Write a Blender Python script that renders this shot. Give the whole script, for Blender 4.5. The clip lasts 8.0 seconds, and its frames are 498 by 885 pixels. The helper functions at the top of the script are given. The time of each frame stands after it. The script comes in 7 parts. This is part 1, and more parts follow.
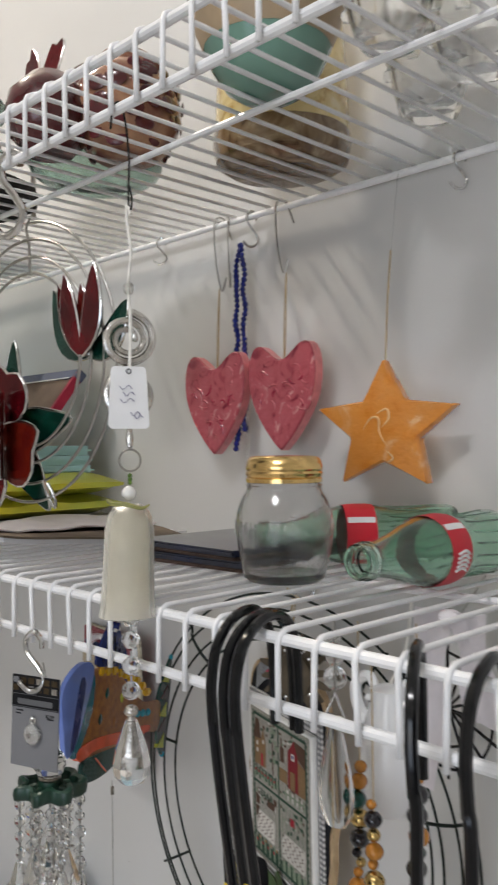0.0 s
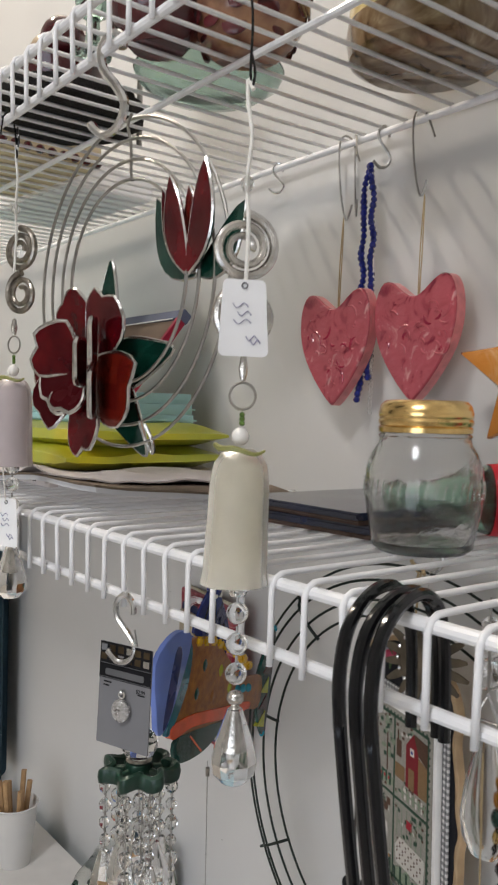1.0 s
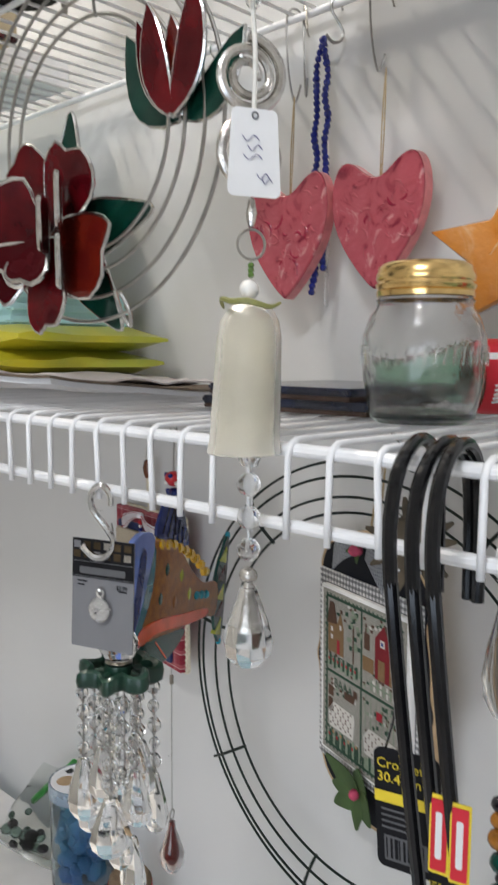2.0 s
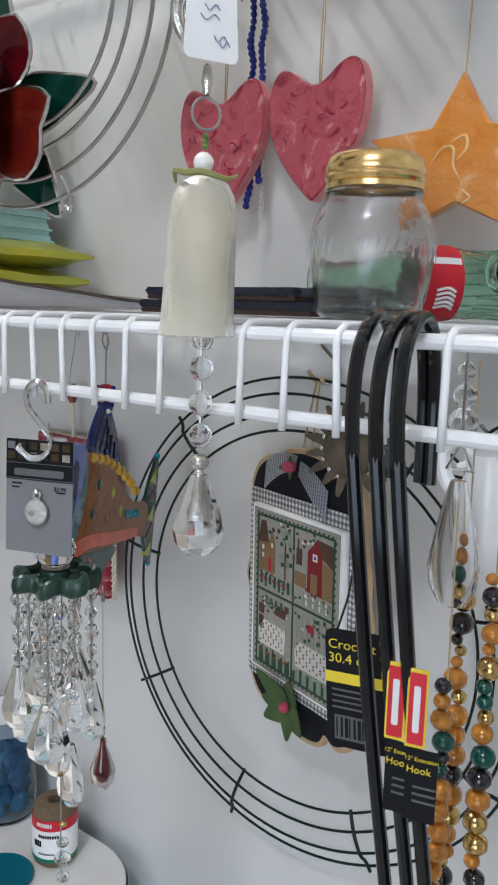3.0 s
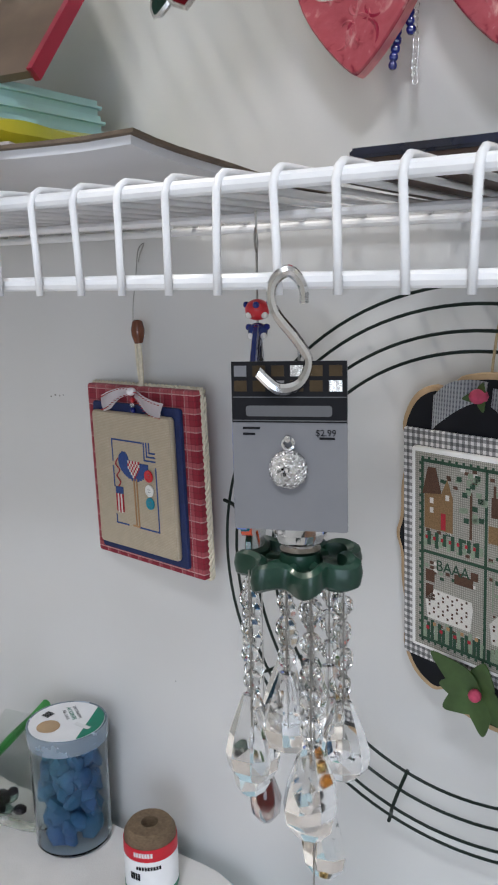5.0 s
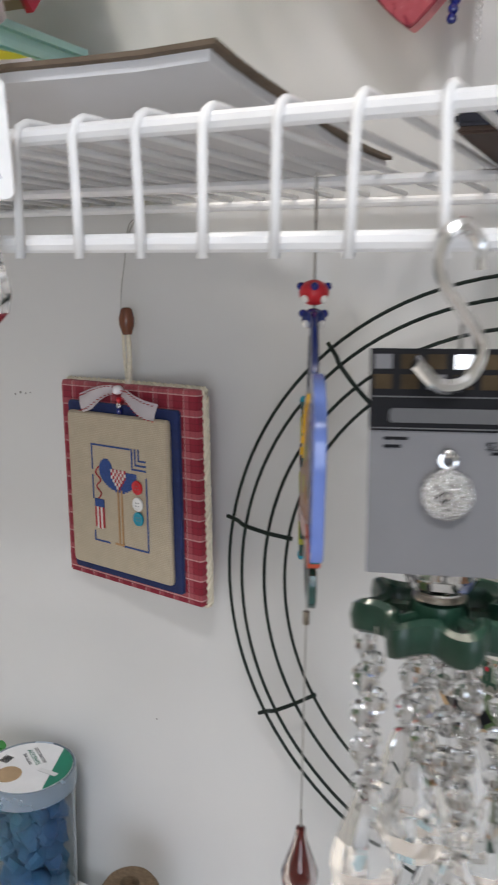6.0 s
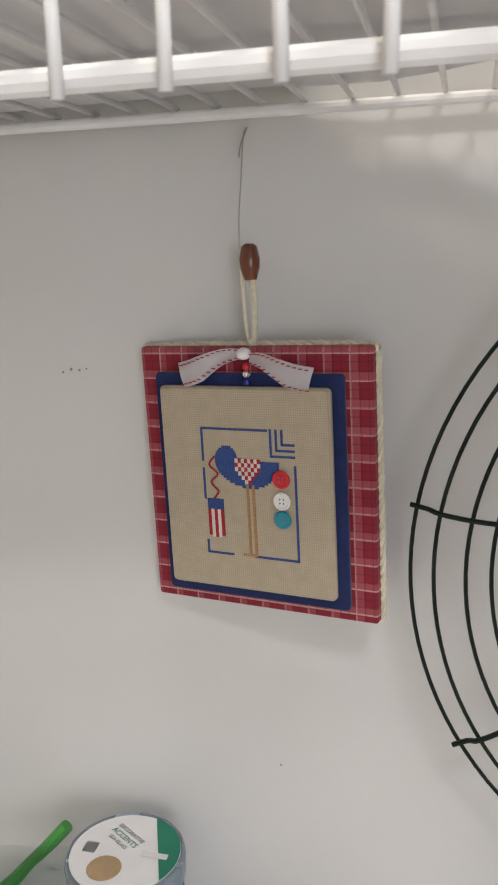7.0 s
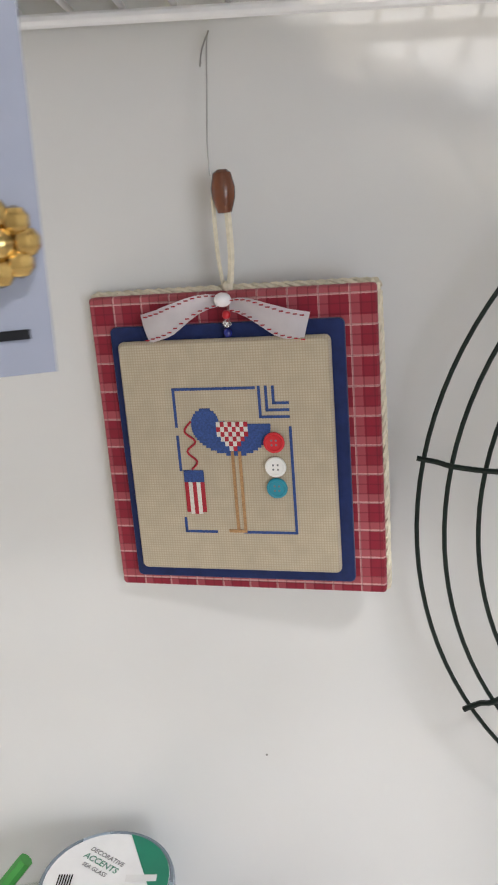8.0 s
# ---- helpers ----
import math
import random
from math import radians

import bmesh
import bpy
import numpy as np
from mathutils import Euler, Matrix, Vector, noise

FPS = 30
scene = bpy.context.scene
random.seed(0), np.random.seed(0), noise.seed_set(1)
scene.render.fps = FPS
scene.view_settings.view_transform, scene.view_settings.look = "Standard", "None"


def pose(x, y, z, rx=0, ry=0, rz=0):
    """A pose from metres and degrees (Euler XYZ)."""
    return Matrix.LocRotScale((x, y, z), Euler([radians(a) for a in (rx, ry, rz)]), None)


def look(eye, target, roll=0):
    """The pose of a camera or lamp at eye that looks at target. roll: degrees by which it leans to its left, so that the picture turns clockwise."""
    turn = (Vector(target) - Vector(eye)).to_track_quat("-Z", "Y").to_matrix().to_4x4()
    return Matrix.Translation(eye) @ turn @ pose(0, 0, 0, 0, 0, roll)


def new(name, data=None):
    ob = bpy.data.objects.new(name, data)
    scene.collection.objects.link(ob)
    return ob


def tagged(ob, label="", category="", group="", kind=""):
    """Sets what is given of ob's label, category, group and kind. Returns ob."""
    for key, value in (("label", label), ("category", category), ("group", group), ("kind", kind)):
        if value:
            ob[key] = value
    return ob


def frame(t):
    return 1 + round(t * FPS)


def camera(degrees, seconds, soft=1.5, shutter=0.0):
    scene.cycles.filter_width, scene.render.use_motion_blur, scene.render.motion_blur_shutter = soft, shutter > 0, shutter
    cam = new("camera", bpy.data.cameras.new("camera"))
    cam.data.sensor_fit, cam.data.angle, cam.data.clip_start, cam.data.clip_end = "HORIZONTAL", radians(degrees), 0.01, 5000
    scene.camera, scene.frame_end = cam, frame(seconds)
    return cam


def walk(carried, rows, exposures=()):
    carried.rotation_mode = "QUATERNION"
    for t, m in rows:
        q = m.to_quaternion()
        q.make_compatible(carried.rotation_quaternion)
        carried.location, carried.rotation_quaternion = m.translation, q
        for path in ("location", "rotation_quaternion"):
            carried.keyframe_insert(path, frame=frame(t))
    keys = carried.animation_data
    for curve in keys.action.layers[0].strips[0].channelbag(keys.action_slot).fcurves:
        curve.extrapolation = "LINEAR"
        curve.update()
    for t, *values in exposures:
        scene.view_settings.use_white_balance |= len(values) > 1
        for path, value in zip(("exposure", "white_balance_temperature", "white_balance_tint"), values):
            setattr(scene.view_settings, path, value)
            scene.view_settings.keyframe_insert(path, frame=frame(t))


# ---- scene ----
cam = camera(33.6, 8.0, 1.9, 0.3)
PATH = [
    (0, (0.554, -0.627, 1.494), (-0.869, 0.778, 1.504), -0.4),
    (0.5, (0.507, -0.591, 1.503), (-1.037, 0.68, 1.478), 0.2),
    (1, (0.472, -0.574, 1.478), (-1.109, 0.65, 1.404), 1.4),
    (1.5, (0.427, -0.593, 1.464), (-1.079, 0.715, 1.316), 0.7),
    (2, (0.407, -0.596, 1.435), (-0.984, 0.827, 1.226), 0.5),
    (2.2, (0.408, -0.595, 1.423), (-0.938, 0.864, 1.184), 1.0),
    (3.3, (0.369, -0.611, 1.395), (-0.813, 0.969, 1.068), 1.2),
    (3.5, (0.351, -0.616, 1.39), (-0.809, 0.977, 1.051), 0.7),
    (4, (0.304, -0.637, 1.374), (-0.802, 0.987, 0.999), -0.2),
    (4.5, (0.244, -0.617, 1.366), (-0.853, 1.007, 0.966), -0.9),
    (4.7, (0.205, -0.605, 1.362), (-0.885, 1.023, 0.962), -1.2),
    (5.8, (0.091, -0.541, 1.349), (-0.817, 1.193, 0.94), 0.5),
    (6, (0.06, -0.544, 1.344), (-0.828, 1.203, 0.946), 0.6),
    (6.5, (-0.081, -0.506, 1.329), (-0.844, 1.295, 0.908), -1.0),
    (7, (-0.188, -0.493, 1.314), (-0.692, 1.39, 0.865), -1.5),
    (7.5, (-0.225, -0.472, 1.304), (-0.584, 1.433, 0.814), -1.3),
    (8, (-0.282, -0.446, 1.301), (-0.381, 1.475, 0.751), -2.7),
]
EXPOSURES = [(0, -0.27, 6100, 12), (1, -0.25, 6200, 13), (2, 0.0, 5950, 11), (3.5, -0.04, 5600, 10), (4.5, 0.03, 5700, 11), (5.8, 0.13, 5900, 12), (6.5, 0.0, 6300, 13),
             (7, 0.16, 6400, 13), (7.5, 0.32, 6400, 13), (8, 0.56, 6200, 12)]
walk(cam, [(t, look(eye, target, roll)) for t, eye, target, roll in PATH], EXPOSURES)

# ---------------------------------------------------------------- light
world = bpy.data.worlds.new("world")
scene.world = world
world.use_nodes = True
wn = world.node_tree
sky = wn.nodes.new("ShaderNodeTexSky")
sky.sky_type, sky.sun_disc = "NISHITA", False
sky.sun_elevation, sky.sun_rotation = radians(35), radians(160)
wn.links.new(sky.outputs[0], wn.nodes["Background"].inputs[0])
wn.nodes["Background"].inputs[1].default_value = 0.1


def area_lamp(name, m, sx, sy, watts, colour):
    d = bpy.data.lights.new(name, "AREA")
    d.shape, d.size, d.size_y, d.energy, d.color = "RECTANGLE", sx, sy, watts, colour
    ob = new(name, d)
    ob.matrix_world = m
    return ob


area_lamp("window_daylight", look((0.9, -2.44, 1.15), (-0.05, 0.0, 1.1)), 1.2, 1.3, 16, (0.82, 0.91, 1.0))
area_lamp("ceiling_lamp_light", look((0.7, -2.0, 3.33), (-0.1, 0.0, 1.1)), 0.5, 0.32, 36, (1.0, 0.97, 0.92))
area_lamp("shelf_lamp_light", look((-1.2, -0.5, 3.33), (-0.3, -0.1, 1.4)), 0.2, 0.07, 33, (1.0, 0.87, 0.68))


# ---------------------------------------------------------------- materials
def nodes_of(m):
    m.use_nodes = True
    t = m.node_tree
    return t, t.nodes["Principled BSDF"]


def surf(name, colour, rough=0.5, metal=0.0, var=0.12, scale=40.0, bump=0.1, bscale=300.0, dist=0.0004, coat=0.0,
         trans=0.0, ior=1.45, second=None, sheen=0.0, stretch=(1, 1, 1), spec=0.5):
    m = bpy.data.materials.new(name)
    t, b = nodes_of(m)
    L, N = t.links.new, t.nodes.new
    co = N("ShaderNodeTexCoord")
    mp = N("ShaderNodeMapping")
    mp.inputs["Scale"].default_value = stretch
    L(co.outputs["Object"], mp.inputs[0])
    inf = N("ShaderNodeObjectInfo")
    n1 = N("ShaderNodeTexNoise")
    n1.inputs["Scale"].default_value, n1.inputs["Detail"].default_value = scale, 6
    L(mp.outputs[0], n1.inputs[0])
    ramp = N("ShaderNodeMapRange")
    ramp.inputs["From Min"].default_value, ramp.inputs["From Max"].default_value = 0.3, 0.7
    L(n1.outputs[0], ramp.inputs[0])
    mix = N("ShaderNodeMix")
    mix.data_type = "RGBA"
    lo = second if second else tuple(c * (1 - var) for c in colour)
    hi = colour if second else tuple(min(1, c * (1 + var * 0.6)) for c in colour)
    mix.inputs["A"].default_value, mix.inputs["B"].default_value = (*lo, 1), (*hi, 1)
    L(ramp.outputs[0], mix.inputs["Factor"])
    hsv = N("ShaderNodeHueSaturation")
    ad = N("ShaderNodeMath")
    ad.operation, ad.inputs[1].default_value, ad.inputs[2].default_value = "MULTIPLY_ADD", 0.12, 0.94
    L(inf.outputs["Random"], ad.inputs[0])
    L(ad.outputs[0], hsv.inputs["Value"])
    L(mix.outputs["Result"], hsv.inputs["Color"])
    L(hsv.outputs[0], b.inputs["Base Color"])
    n2 = N("ShaderNodeTexNoise")
    n2.inputs["Scale"].default_value, n2.inputs["Detail"].default_value = bscale, 4
    L(mp.outputs[0], n2.inputs[0])
    if bump:
        bp = N("ShaderNodeBump")
        bp.inputs["Strength"].default_value, bp.inputs["Distance"].default_value = bump, dist
        L(n2.outputs[0], bp.inputs["Height"])
        L(bp.outputs[0], b.inputs["Normal"])
    rr = N("ShaderNodeMapRange")
    rr.inputs["To Min"].default_value, rr.inputs["To Max"].default_value = max(0.0, rough - 0.06), min(1.0, rough + 0.08)
    L(n1.outputs[0], rr.inputs[0])
    L(rr.outputs[0], b.inputs["Roughness"])
    b.inputs["Metallic"].default_value = metal
    b.inputs["Coat Weight"].default_value = coat
    b.inputs["Transmission Weight"].default_value = trans
    b.inputs["IOR"].default_value = ior
    b.inputs["Sheen Weight"].default_value = sheen
    b.inputs["Specular IOR Level"].default_value = spec
    return m


def stripes(name, base, bands, axis_freqs, rough=0.85, bump=0.3):
    """Woven cloth: coloured bands along x and z of the object, over a base colour, with a fine weave.
    bands: rows of (axis, metres between, share, colour, strength)."""
    m = surf(name, base, rough, 0, 0.1, 120, bump, axis_freqs, 0.0005, sheen=0.1)
    t, b = m.node_tree, m.node_tree.nodes["Principled BSDF"]
    L, N = t.links.new, t.nodes.new
    co = N("ShaderNodeTexCoord")
    sep = N("ShaderNodeSeparateXYZ")
    L(co.outputs["Object"], sep.inputs[0])
    last = b.inputs["Base Color"].links[0].from_socket
    for axis, step, share, colour, strength in bands:
        sc = N("ShaderNodeMath")
        sc.operation, sc.inputs[1].default_value = "DIVIDE", step
        L(sep.outputs[axis], sc.inputs[0])
        fr = N("ShaderNodeMath")
        fr.operation = "FRACT"
        L(sc.outputs[0], fr.inputs[0])
        lt = N("ShaderNodeMath")
        lt.operation, lt.inputs[1].default_value = "LESS_THAN", share
        L(fr.outputs[0], lt.inputs[0])
        ml = N("ShaderNodeMath")
        ml.operation, ml.inputs[1].default_value = "MULTIPLY", strength
        L(lt.outputs[0], ml.inputs[0])
        mx = N("ShaderNodeMix")
        mx.data_type = "RGBA"
        L(ml.outputs[0], mx.inputs["Factor"])
        L(last, mx.inputs["A"])
        mx.inputs["B"].default_value = (*colour, 1)
        last = mx.outputs["Result"]
    L(last, b.inputs["Base Color"])
    return m


def glass(name, colour, rough=0.02, ior=1.5, bump=0.0, bscale=60, dist=0.001):
    return surf(name, colour, rough, 0, 0.06, 30, bump, bscale, dist, trans=1.0, ior=ior)


def marbled(name, tones, scale, rough, bump, coat=0.5):
    """Cast resin: four tones drawn into swirls, with a crinkled glossy skin."""
    m = surf(name, tones[1], rough, 0, 0.1, 30, bump, 170, 0.0012, coat=coat)
    t, b = m.node_tree, m.node_tree.nodes["Principled BSDF"]
    L, N = t.links.new, t.nodes.new
    co = N("ShaderNodeTexCoord")
    n = N("ShaderNodeTexNoise")
    n.inputs["Scale"].default_value, n.inputs["Detail"].default_value, n.inputs["Distortion"].default_value = scale, 5, 2.2
    L(co.outputs["Object"], n.inputs[0])
    r = N("ShaderNodeValToRGB")
    for i, (p, c) in enumerate(zip((0.33, 0.43, 0.6, 0.74), tones)):
        e = r.color_ramp.elements[i] if i < 2 else r.color_ramp.elements.new(p)
        e.position, e.color = p, (*c, 1)
    L(n.outputs[0], r.inputs[0])
    L(r.outputs[0], b.inputs["Base Color"])
    return m


FLECK = surf("grey_scuff", (0.3, 0.29, 0.28), 0.6, 0, 0.2, 90, 0)
WALL = surf("painted_wall", (0.66, 0.655, 0.645), 0.55, 0, 0.05, 3.0, 0.12, 220, 0.0006)
ROOMWALL = surf("room_paint", (0.6, 0.59, 0.56), 0.7, 0, 0.05, 2.0, 0.1, 200)
CEIL = surf("ceiling_paint", (0.75, 0.74, 0.72), 0.8, 0, 0.04, 2.0, 0.1, 150)
FLOOR = surf("floor_vinyl", (0.5, 0.46, 0.42), 0.45, 0, 0.25, 6.0, 0.1, 80)
WIRE = surf("white_vinyl_coating", (0.87, 0.87, 0.88), 0.3, 0, 0.05, 60, 0.06, 500, 0.0003)
CHROME = surf("polished_steel", (0.72, 0.72, 0.72), 0.14, 1.0, 0.1, 80, 0.05, 400)
DULL = surf("dull_wire", (0.42, 0.41, 0.39), 0.36, 1.0, 0.15, 120, 0.08, 500)
SILVER = surf("hammered_silver", (0.62, 0.6, 0.57), 0.2, 1.0, 0.3, 150, 0.5, 700, 0.0006)
DARKSILVER = surf("antique_silver", (0.34, 0.31, 0.27), 0.3, 1.0, 0.4, 200, 0.4, 500, 0.0006)
SOLDER = surf("solder_bead", (0.62, 0.61, 0.59), 0.2, 1.0, 0.2, 250, 0.4, 500, 0.0005)
BLACKPAINT = surf("black_enamel", (0.006, 0.006, 0.007), 0.13, 0, 0.2, 90, 0.03, 300, spec=0.45)
GREENWIRE = surf("dark_green_enamel_wire", (0.008, 0.016, 0.012), 0.4, 0, 0.3, 90, 0.2, 400, spec=0.3)
BRASS = surf("gold_lid_metal", (0.83, 0.58, 0.24), 0.2, 1.0, 0.12, 60, 0.08, 200)
CLEAR = glass("clear_glass", (0.97, 0.985, 0.975))
HAZEGLASS = glass("hazy_clear_glass", (0.93, 0.93, 0.92), 0.16, 1.16, 0.4, 60)
SWIRLRED = surf("deep_rose_swirl", (0.33, 0.012, 0.045), 0.2, 0, 0.3, 120, 0.1, coat=0.5)
JARGLASS = surf("jar_glass", (0.98, 0.985, 0.975), 0.03, 0, 0.04, 30, 0.8, 90, 0.0022, coat=0.6, trans=1.0, ior=1.12)
CRYSTAL = glass("cut_crystal", (0.99, 0.99, 0.985), 0.0, 1.43)
COKEGREEN = glass("pale_green_bottle_glass", (0.66, 0.86, 0.74), 0.03, 1.48, 0.2, 60)
DISHGREEN = glass("sea_green_glass", (0.36, 0.5, 0.44), 0.1, 1.4, 0.2, 40)
FROST = surf("frosted_ivory_glass", (0.86, 0.83, 0.73), 0.42, 0, 0.12, 35, 0.15, 500, trans=0.75, ior=1.22)
MAUVE = surf("frosted_mauve_glass", (0.56, 0.49, 0.49), 0.5, 0, 0.05, 60, 0.1, 500, trans=0.3, ior=1.3)
REDGLASS = surf("red_art_glass", (0.17, 0.006, 0.01), 0.12, 0, 0, 45, 0.25, 120, 0.0008, trans=0.3, second=(0.055, 0.003, 0.006), spec=0.2)
FIREGLASS = surf("orange_red_art_glass", (0.26, 0.025, 0.008), 0.12, 0, 0, 35, 0.25, 120, 0.0008, trans=0.4, second=(0.12, 0.006, 0.007), spec=0.35)
WINEGLASS = surf("wine_art_glass", (0.05, 0.003, 0.005), 0.25, 0, 0.2, 45, 0.25, 120, 0.0008, trans=0.1, spec=0.06)
LEAFGLASS = surf("green_art_glass", (0.006, 0.065, 0.042), 0.12, 0, 0, 60, 0.3, 150, 0.0008, trans=0.35, second=(0.004, 0.03, 0.02))
PINK = marbled("swirled_rose_resin", ((0.22, 0.012, 0.035), (0.43, 0.07, 0.095), (0.48, 0.09, 0.115), (0.72, 0.36, 0.36)), 34, 0.2, 0.5)
# paler copy of the rose resin: light on the edge put into the colour
LITPINKRIM = surf("lit_rose_rim", (0.72, 0.23, 0.24), 0.3, 0, 0.2, 120, 0.2, 200, coat=0.3)
STREAK = surf("pale_amber_streak", (0.82, 0.52, 0.24), 0.2, 0, 0.2, 90, 0.1, coat=0.5)
AMBER = marbled("marbled_orange_resin", ((0.6, 0.19, 0.015), (0.68, 0.25, 0.035), (0.7, 0.28, 0.055), (0.85, 0.55, 0.3)), 18, 0.12, 1.0, 1.0)
BLUEBEAD = surf("cobalt_glass_bead", (0.012, 0.02, 0.2), 0.08, 0, 0.4, 200, 0.0, coat=0.5)
PAPERTAG = surf("white_card", (0.89, 0.89, 0.9), 0.7, 0, 0.03, 80, 0.1, 600)
INK = surf("ballpoint_ink", (0.16, 0.15, 0.3), 0.6, 0, 0.2, 300, 0)
STRING = surf("white_cotton_string", (0.8, 0.78, 0.73), 0.9, 0, 0.1, 300, 0.5, 900)
JUTE = surf("tan_cord", (0.46, 0.35, 0.2), 0.9, 0, 0.2, 400, 0.5, 900)
CREAMCORD = surf("cream_braided_cord", (0.72, 0.66, 0.52), 0.9, 0, 0.12, 400, 0.5, 900)
PEARL = surf("pearl", (0.85, 0.83, 0.79), 0.14, 0, 0.03, 50, 0, coat=0.6)
GREENBEAD = surf("green_seed_bead", (0.12, 0.22, 0.04), 0.15, 0, 0.4, 400, 0, coat=0.4)
VINE = surf("olive_wire_leaf", (0.26, 0.26, 0.08), 0.4, 0, 0.3, 200, 0.2)
PLAID = stripes("red_plaid_cotton", (0.25, 0.012, 0.03), [(0, 0.0155, 0.34, (0.42, 0.1, 0.12), 0.42), (2, 0.0155, 0.34, (0.45, 0.13, 0.14), 0.42),
                (0, 0.0155, 0.07, (0.7, 0.45, 0.43), 0.5), (2, 0.0155, 0.07, (0.74, 0.5, 0.47), 0.55), (0, 0.0052, 0.14, (0.1, 0.006, 0.015), 0.4), (2, 0.0052, 0.14, (0.1, 0.006, 0.015), 0.4)], 1200)
NAVY = surf("navy_felt", (0.012, 0.024, 0.105), 0.95, 0, 0.2, 200, 0.4, 1200, sheen=0.15)
LINEN = stripes("natural_aida_linen", (0.48, 0.415, 0.315), [(0, 0.0014, 0.4, (0.36, 0.295, 0.2), 0.5), (2, 0.0014, 0.4, (0.36, 0.295, 0.2), 0.5)], 1500)
STITCHBLUE = surf("blue_floss", (0.035, 0.075, 0.25), 0.8, 0, 0.35, 900, 0.6, 1400)
STITCHRED = surf("red_floss", (0.4, 0.02, 0.035), 0.8, 0, 0.3, 900, 0.6, 1400)
STITCHWHITE = surf("white_floss", (0.66, 0.63, 0.58), 0.8, 0, 0.15, 900, 0.6, 1400)
STITCHTAN = surf("tan_floss", (0.42, 0.24, 0.11), 0.8, 0, 0.3, 900, 0.6, 1400)
BARNRED = surf("barn_red_floss", (0.2, 0.012, 0.018), 0.85, 0, 0.3, 900, 0.6, 1400)
OATFLOSS = surf("oat_floss", (0.24, 0.145, 0.065), 0.85, 0, 0.35, 900, 0.6, 1400)
STITCHBROWN = surf("brown_floss", (0.1, 0.05, 0.03), 0.85, 0, 0.4, 900, 0.6, 1400)
STITCHGREEN = surf("dark_green_floss", (0.03, 0.075, 0.045), 0.85, 0, 0.4, 900, 0.6, 1400)
STITCHSAGE = surf("sage_floss", (0.25, 0.31, 0.22), 0.85, 0, 0.3, 900, 0.6, 1400)
REDBTN = surf("red_button", (0.55, 0.015, 0.025), 0.3, 0, 0.1, 100, 0, coat=0.2)
WHITEBTN = surf("white_button", (0.85, 0.84, 0.82), 0.3, 0, 0.05, 100, 0, coat=0.2)
TEALBTN = surf("teal_button", (0.02, 0.26, 0.36), 0.3, 0, 0.1, 100, 0, coat=0.2)
RIBBON = surf("white_satin_ribbon", (0.82, 0.78, 0.8), 0.55, 0, 0.05, 100, 0.2, 900, sheen=0.1)
ACORN = surf("polished_brown_wood", (0.16, 0.05, 0.022), 0.24, 0, 0.35, 150, 0.1, 300, coat=0.3, stretch=(1, 1, 0.2))
BLACKBOARD = surf("black_painted_board", (0.01, 0.011, 0.015), 0.7, 0, 0.3, 40, 0.15, 300, spec=0.25)
BAREWOOD = surf("bare_birch_edge", (0.5, 0.35, 0.2), 0.6, 0, 0.2, 60, 0.2, 200)
GINGHAM = stripes("black_gingham", (0.72, 0.71, 0.7), [(0, 0.005, 0.5, (0.015, 0.015, 0.02), 0.62), (2, 0.005, 0.5, (0.015, 0.015, 0.02), 0.62)], 1500)
CHEVRON = stripes("grey_chevron_ribbon", (0.5, 0.52, 0.55), [(0, 0.0026, 0.5, (0.08, 0.09, 0.13), 0.75), (2, 0.0031, 0.5, (0.55, 0.57, 0.6), 0.4)], 1500)
IVORY = stripes("ivory_aida", (0.42, 0.4, 0.35), [(0, 0.0016, 0.4, (0.16, 0.15, 0.12), 0.6), (2, 0.0016, 0.4, (0.16, 0.15, 0.12), 0.6)], 1500)
IVORYPAD = surf("white_pad_edge", (0.82, 0.81, 0.79), 0.85, 0, 0.05, 80, 0.2, 700)
SILKLEAF = surf("silk_leaf", (0.055, 0.1, 0.028), 0.55, 0, 0.35, 60, 0.3, 300)
ROSE = surf("dusty_rose_cloth", (0.45, 0.06, 0.12), 0.8, 0, 0.3, 200, 0.3)
BRONZE = surf("aged_bronze_tin", (0.1, 0.078, 0.05), 0.75, 0.2, 0.45, 60, 0.5, 150, 0.0012)
CARDGREY = surf("grey_card", (0.19, 0.19, 0.2), 0.65, 0, 0.04, 60, 0.05, 500, spec=0.15)
CARDBLUE = surf("pale_blue_card", (0.22, 0.235, 0.3), 0.5, 0, 0.15, 25, 0.05, 500)
CARDBLACK = surf("black_print", (0.012, 0.012, 0.014), 0.6, 0, 0.1, 60, 0.05, 500, spec=0.12)
CARDTAN = surf("olive_brown_print", (0.06, 0.042, 0.022), 0.65, 0, 0.5, 90, 0, spec=0.12)
PRINTWHITE = surf("white_print", (0.75, 0.75, 0.75), 0.55, 0, 0.05, 60, 0)
PRINTGREY = surf("grey_print", (0.12, 0.12, 0.125), 0.65, 0, 0.05, 60, 0, spec=0.12)
PRINTYELLOW = surf("yellow_print", (0.75, 0.58, 0.03), 0.5, 0, 0.08, 60, 0)
PRINTRED = surf("red_print", (0.55, 0.015, 0.03), 0.45, 0, 0.08, 60, 0)
PRINTGREEN = surf("green_print", (0.01, 0.2, 0.12), 0.45, 0, 0.08, 60, 0)
STRASS = surf("pave_crystal", (0.75, 0.75, 0.76), 0.1, 1.0, 0.5, 900, 0.9, 900, 0.002)
GREENMETAL = surf("weathered_green_casting", (0.012, 0.045, 0.028), 0.33, 0, 0.45, 70, 0.35, 120, 0.001, coat=0.2)
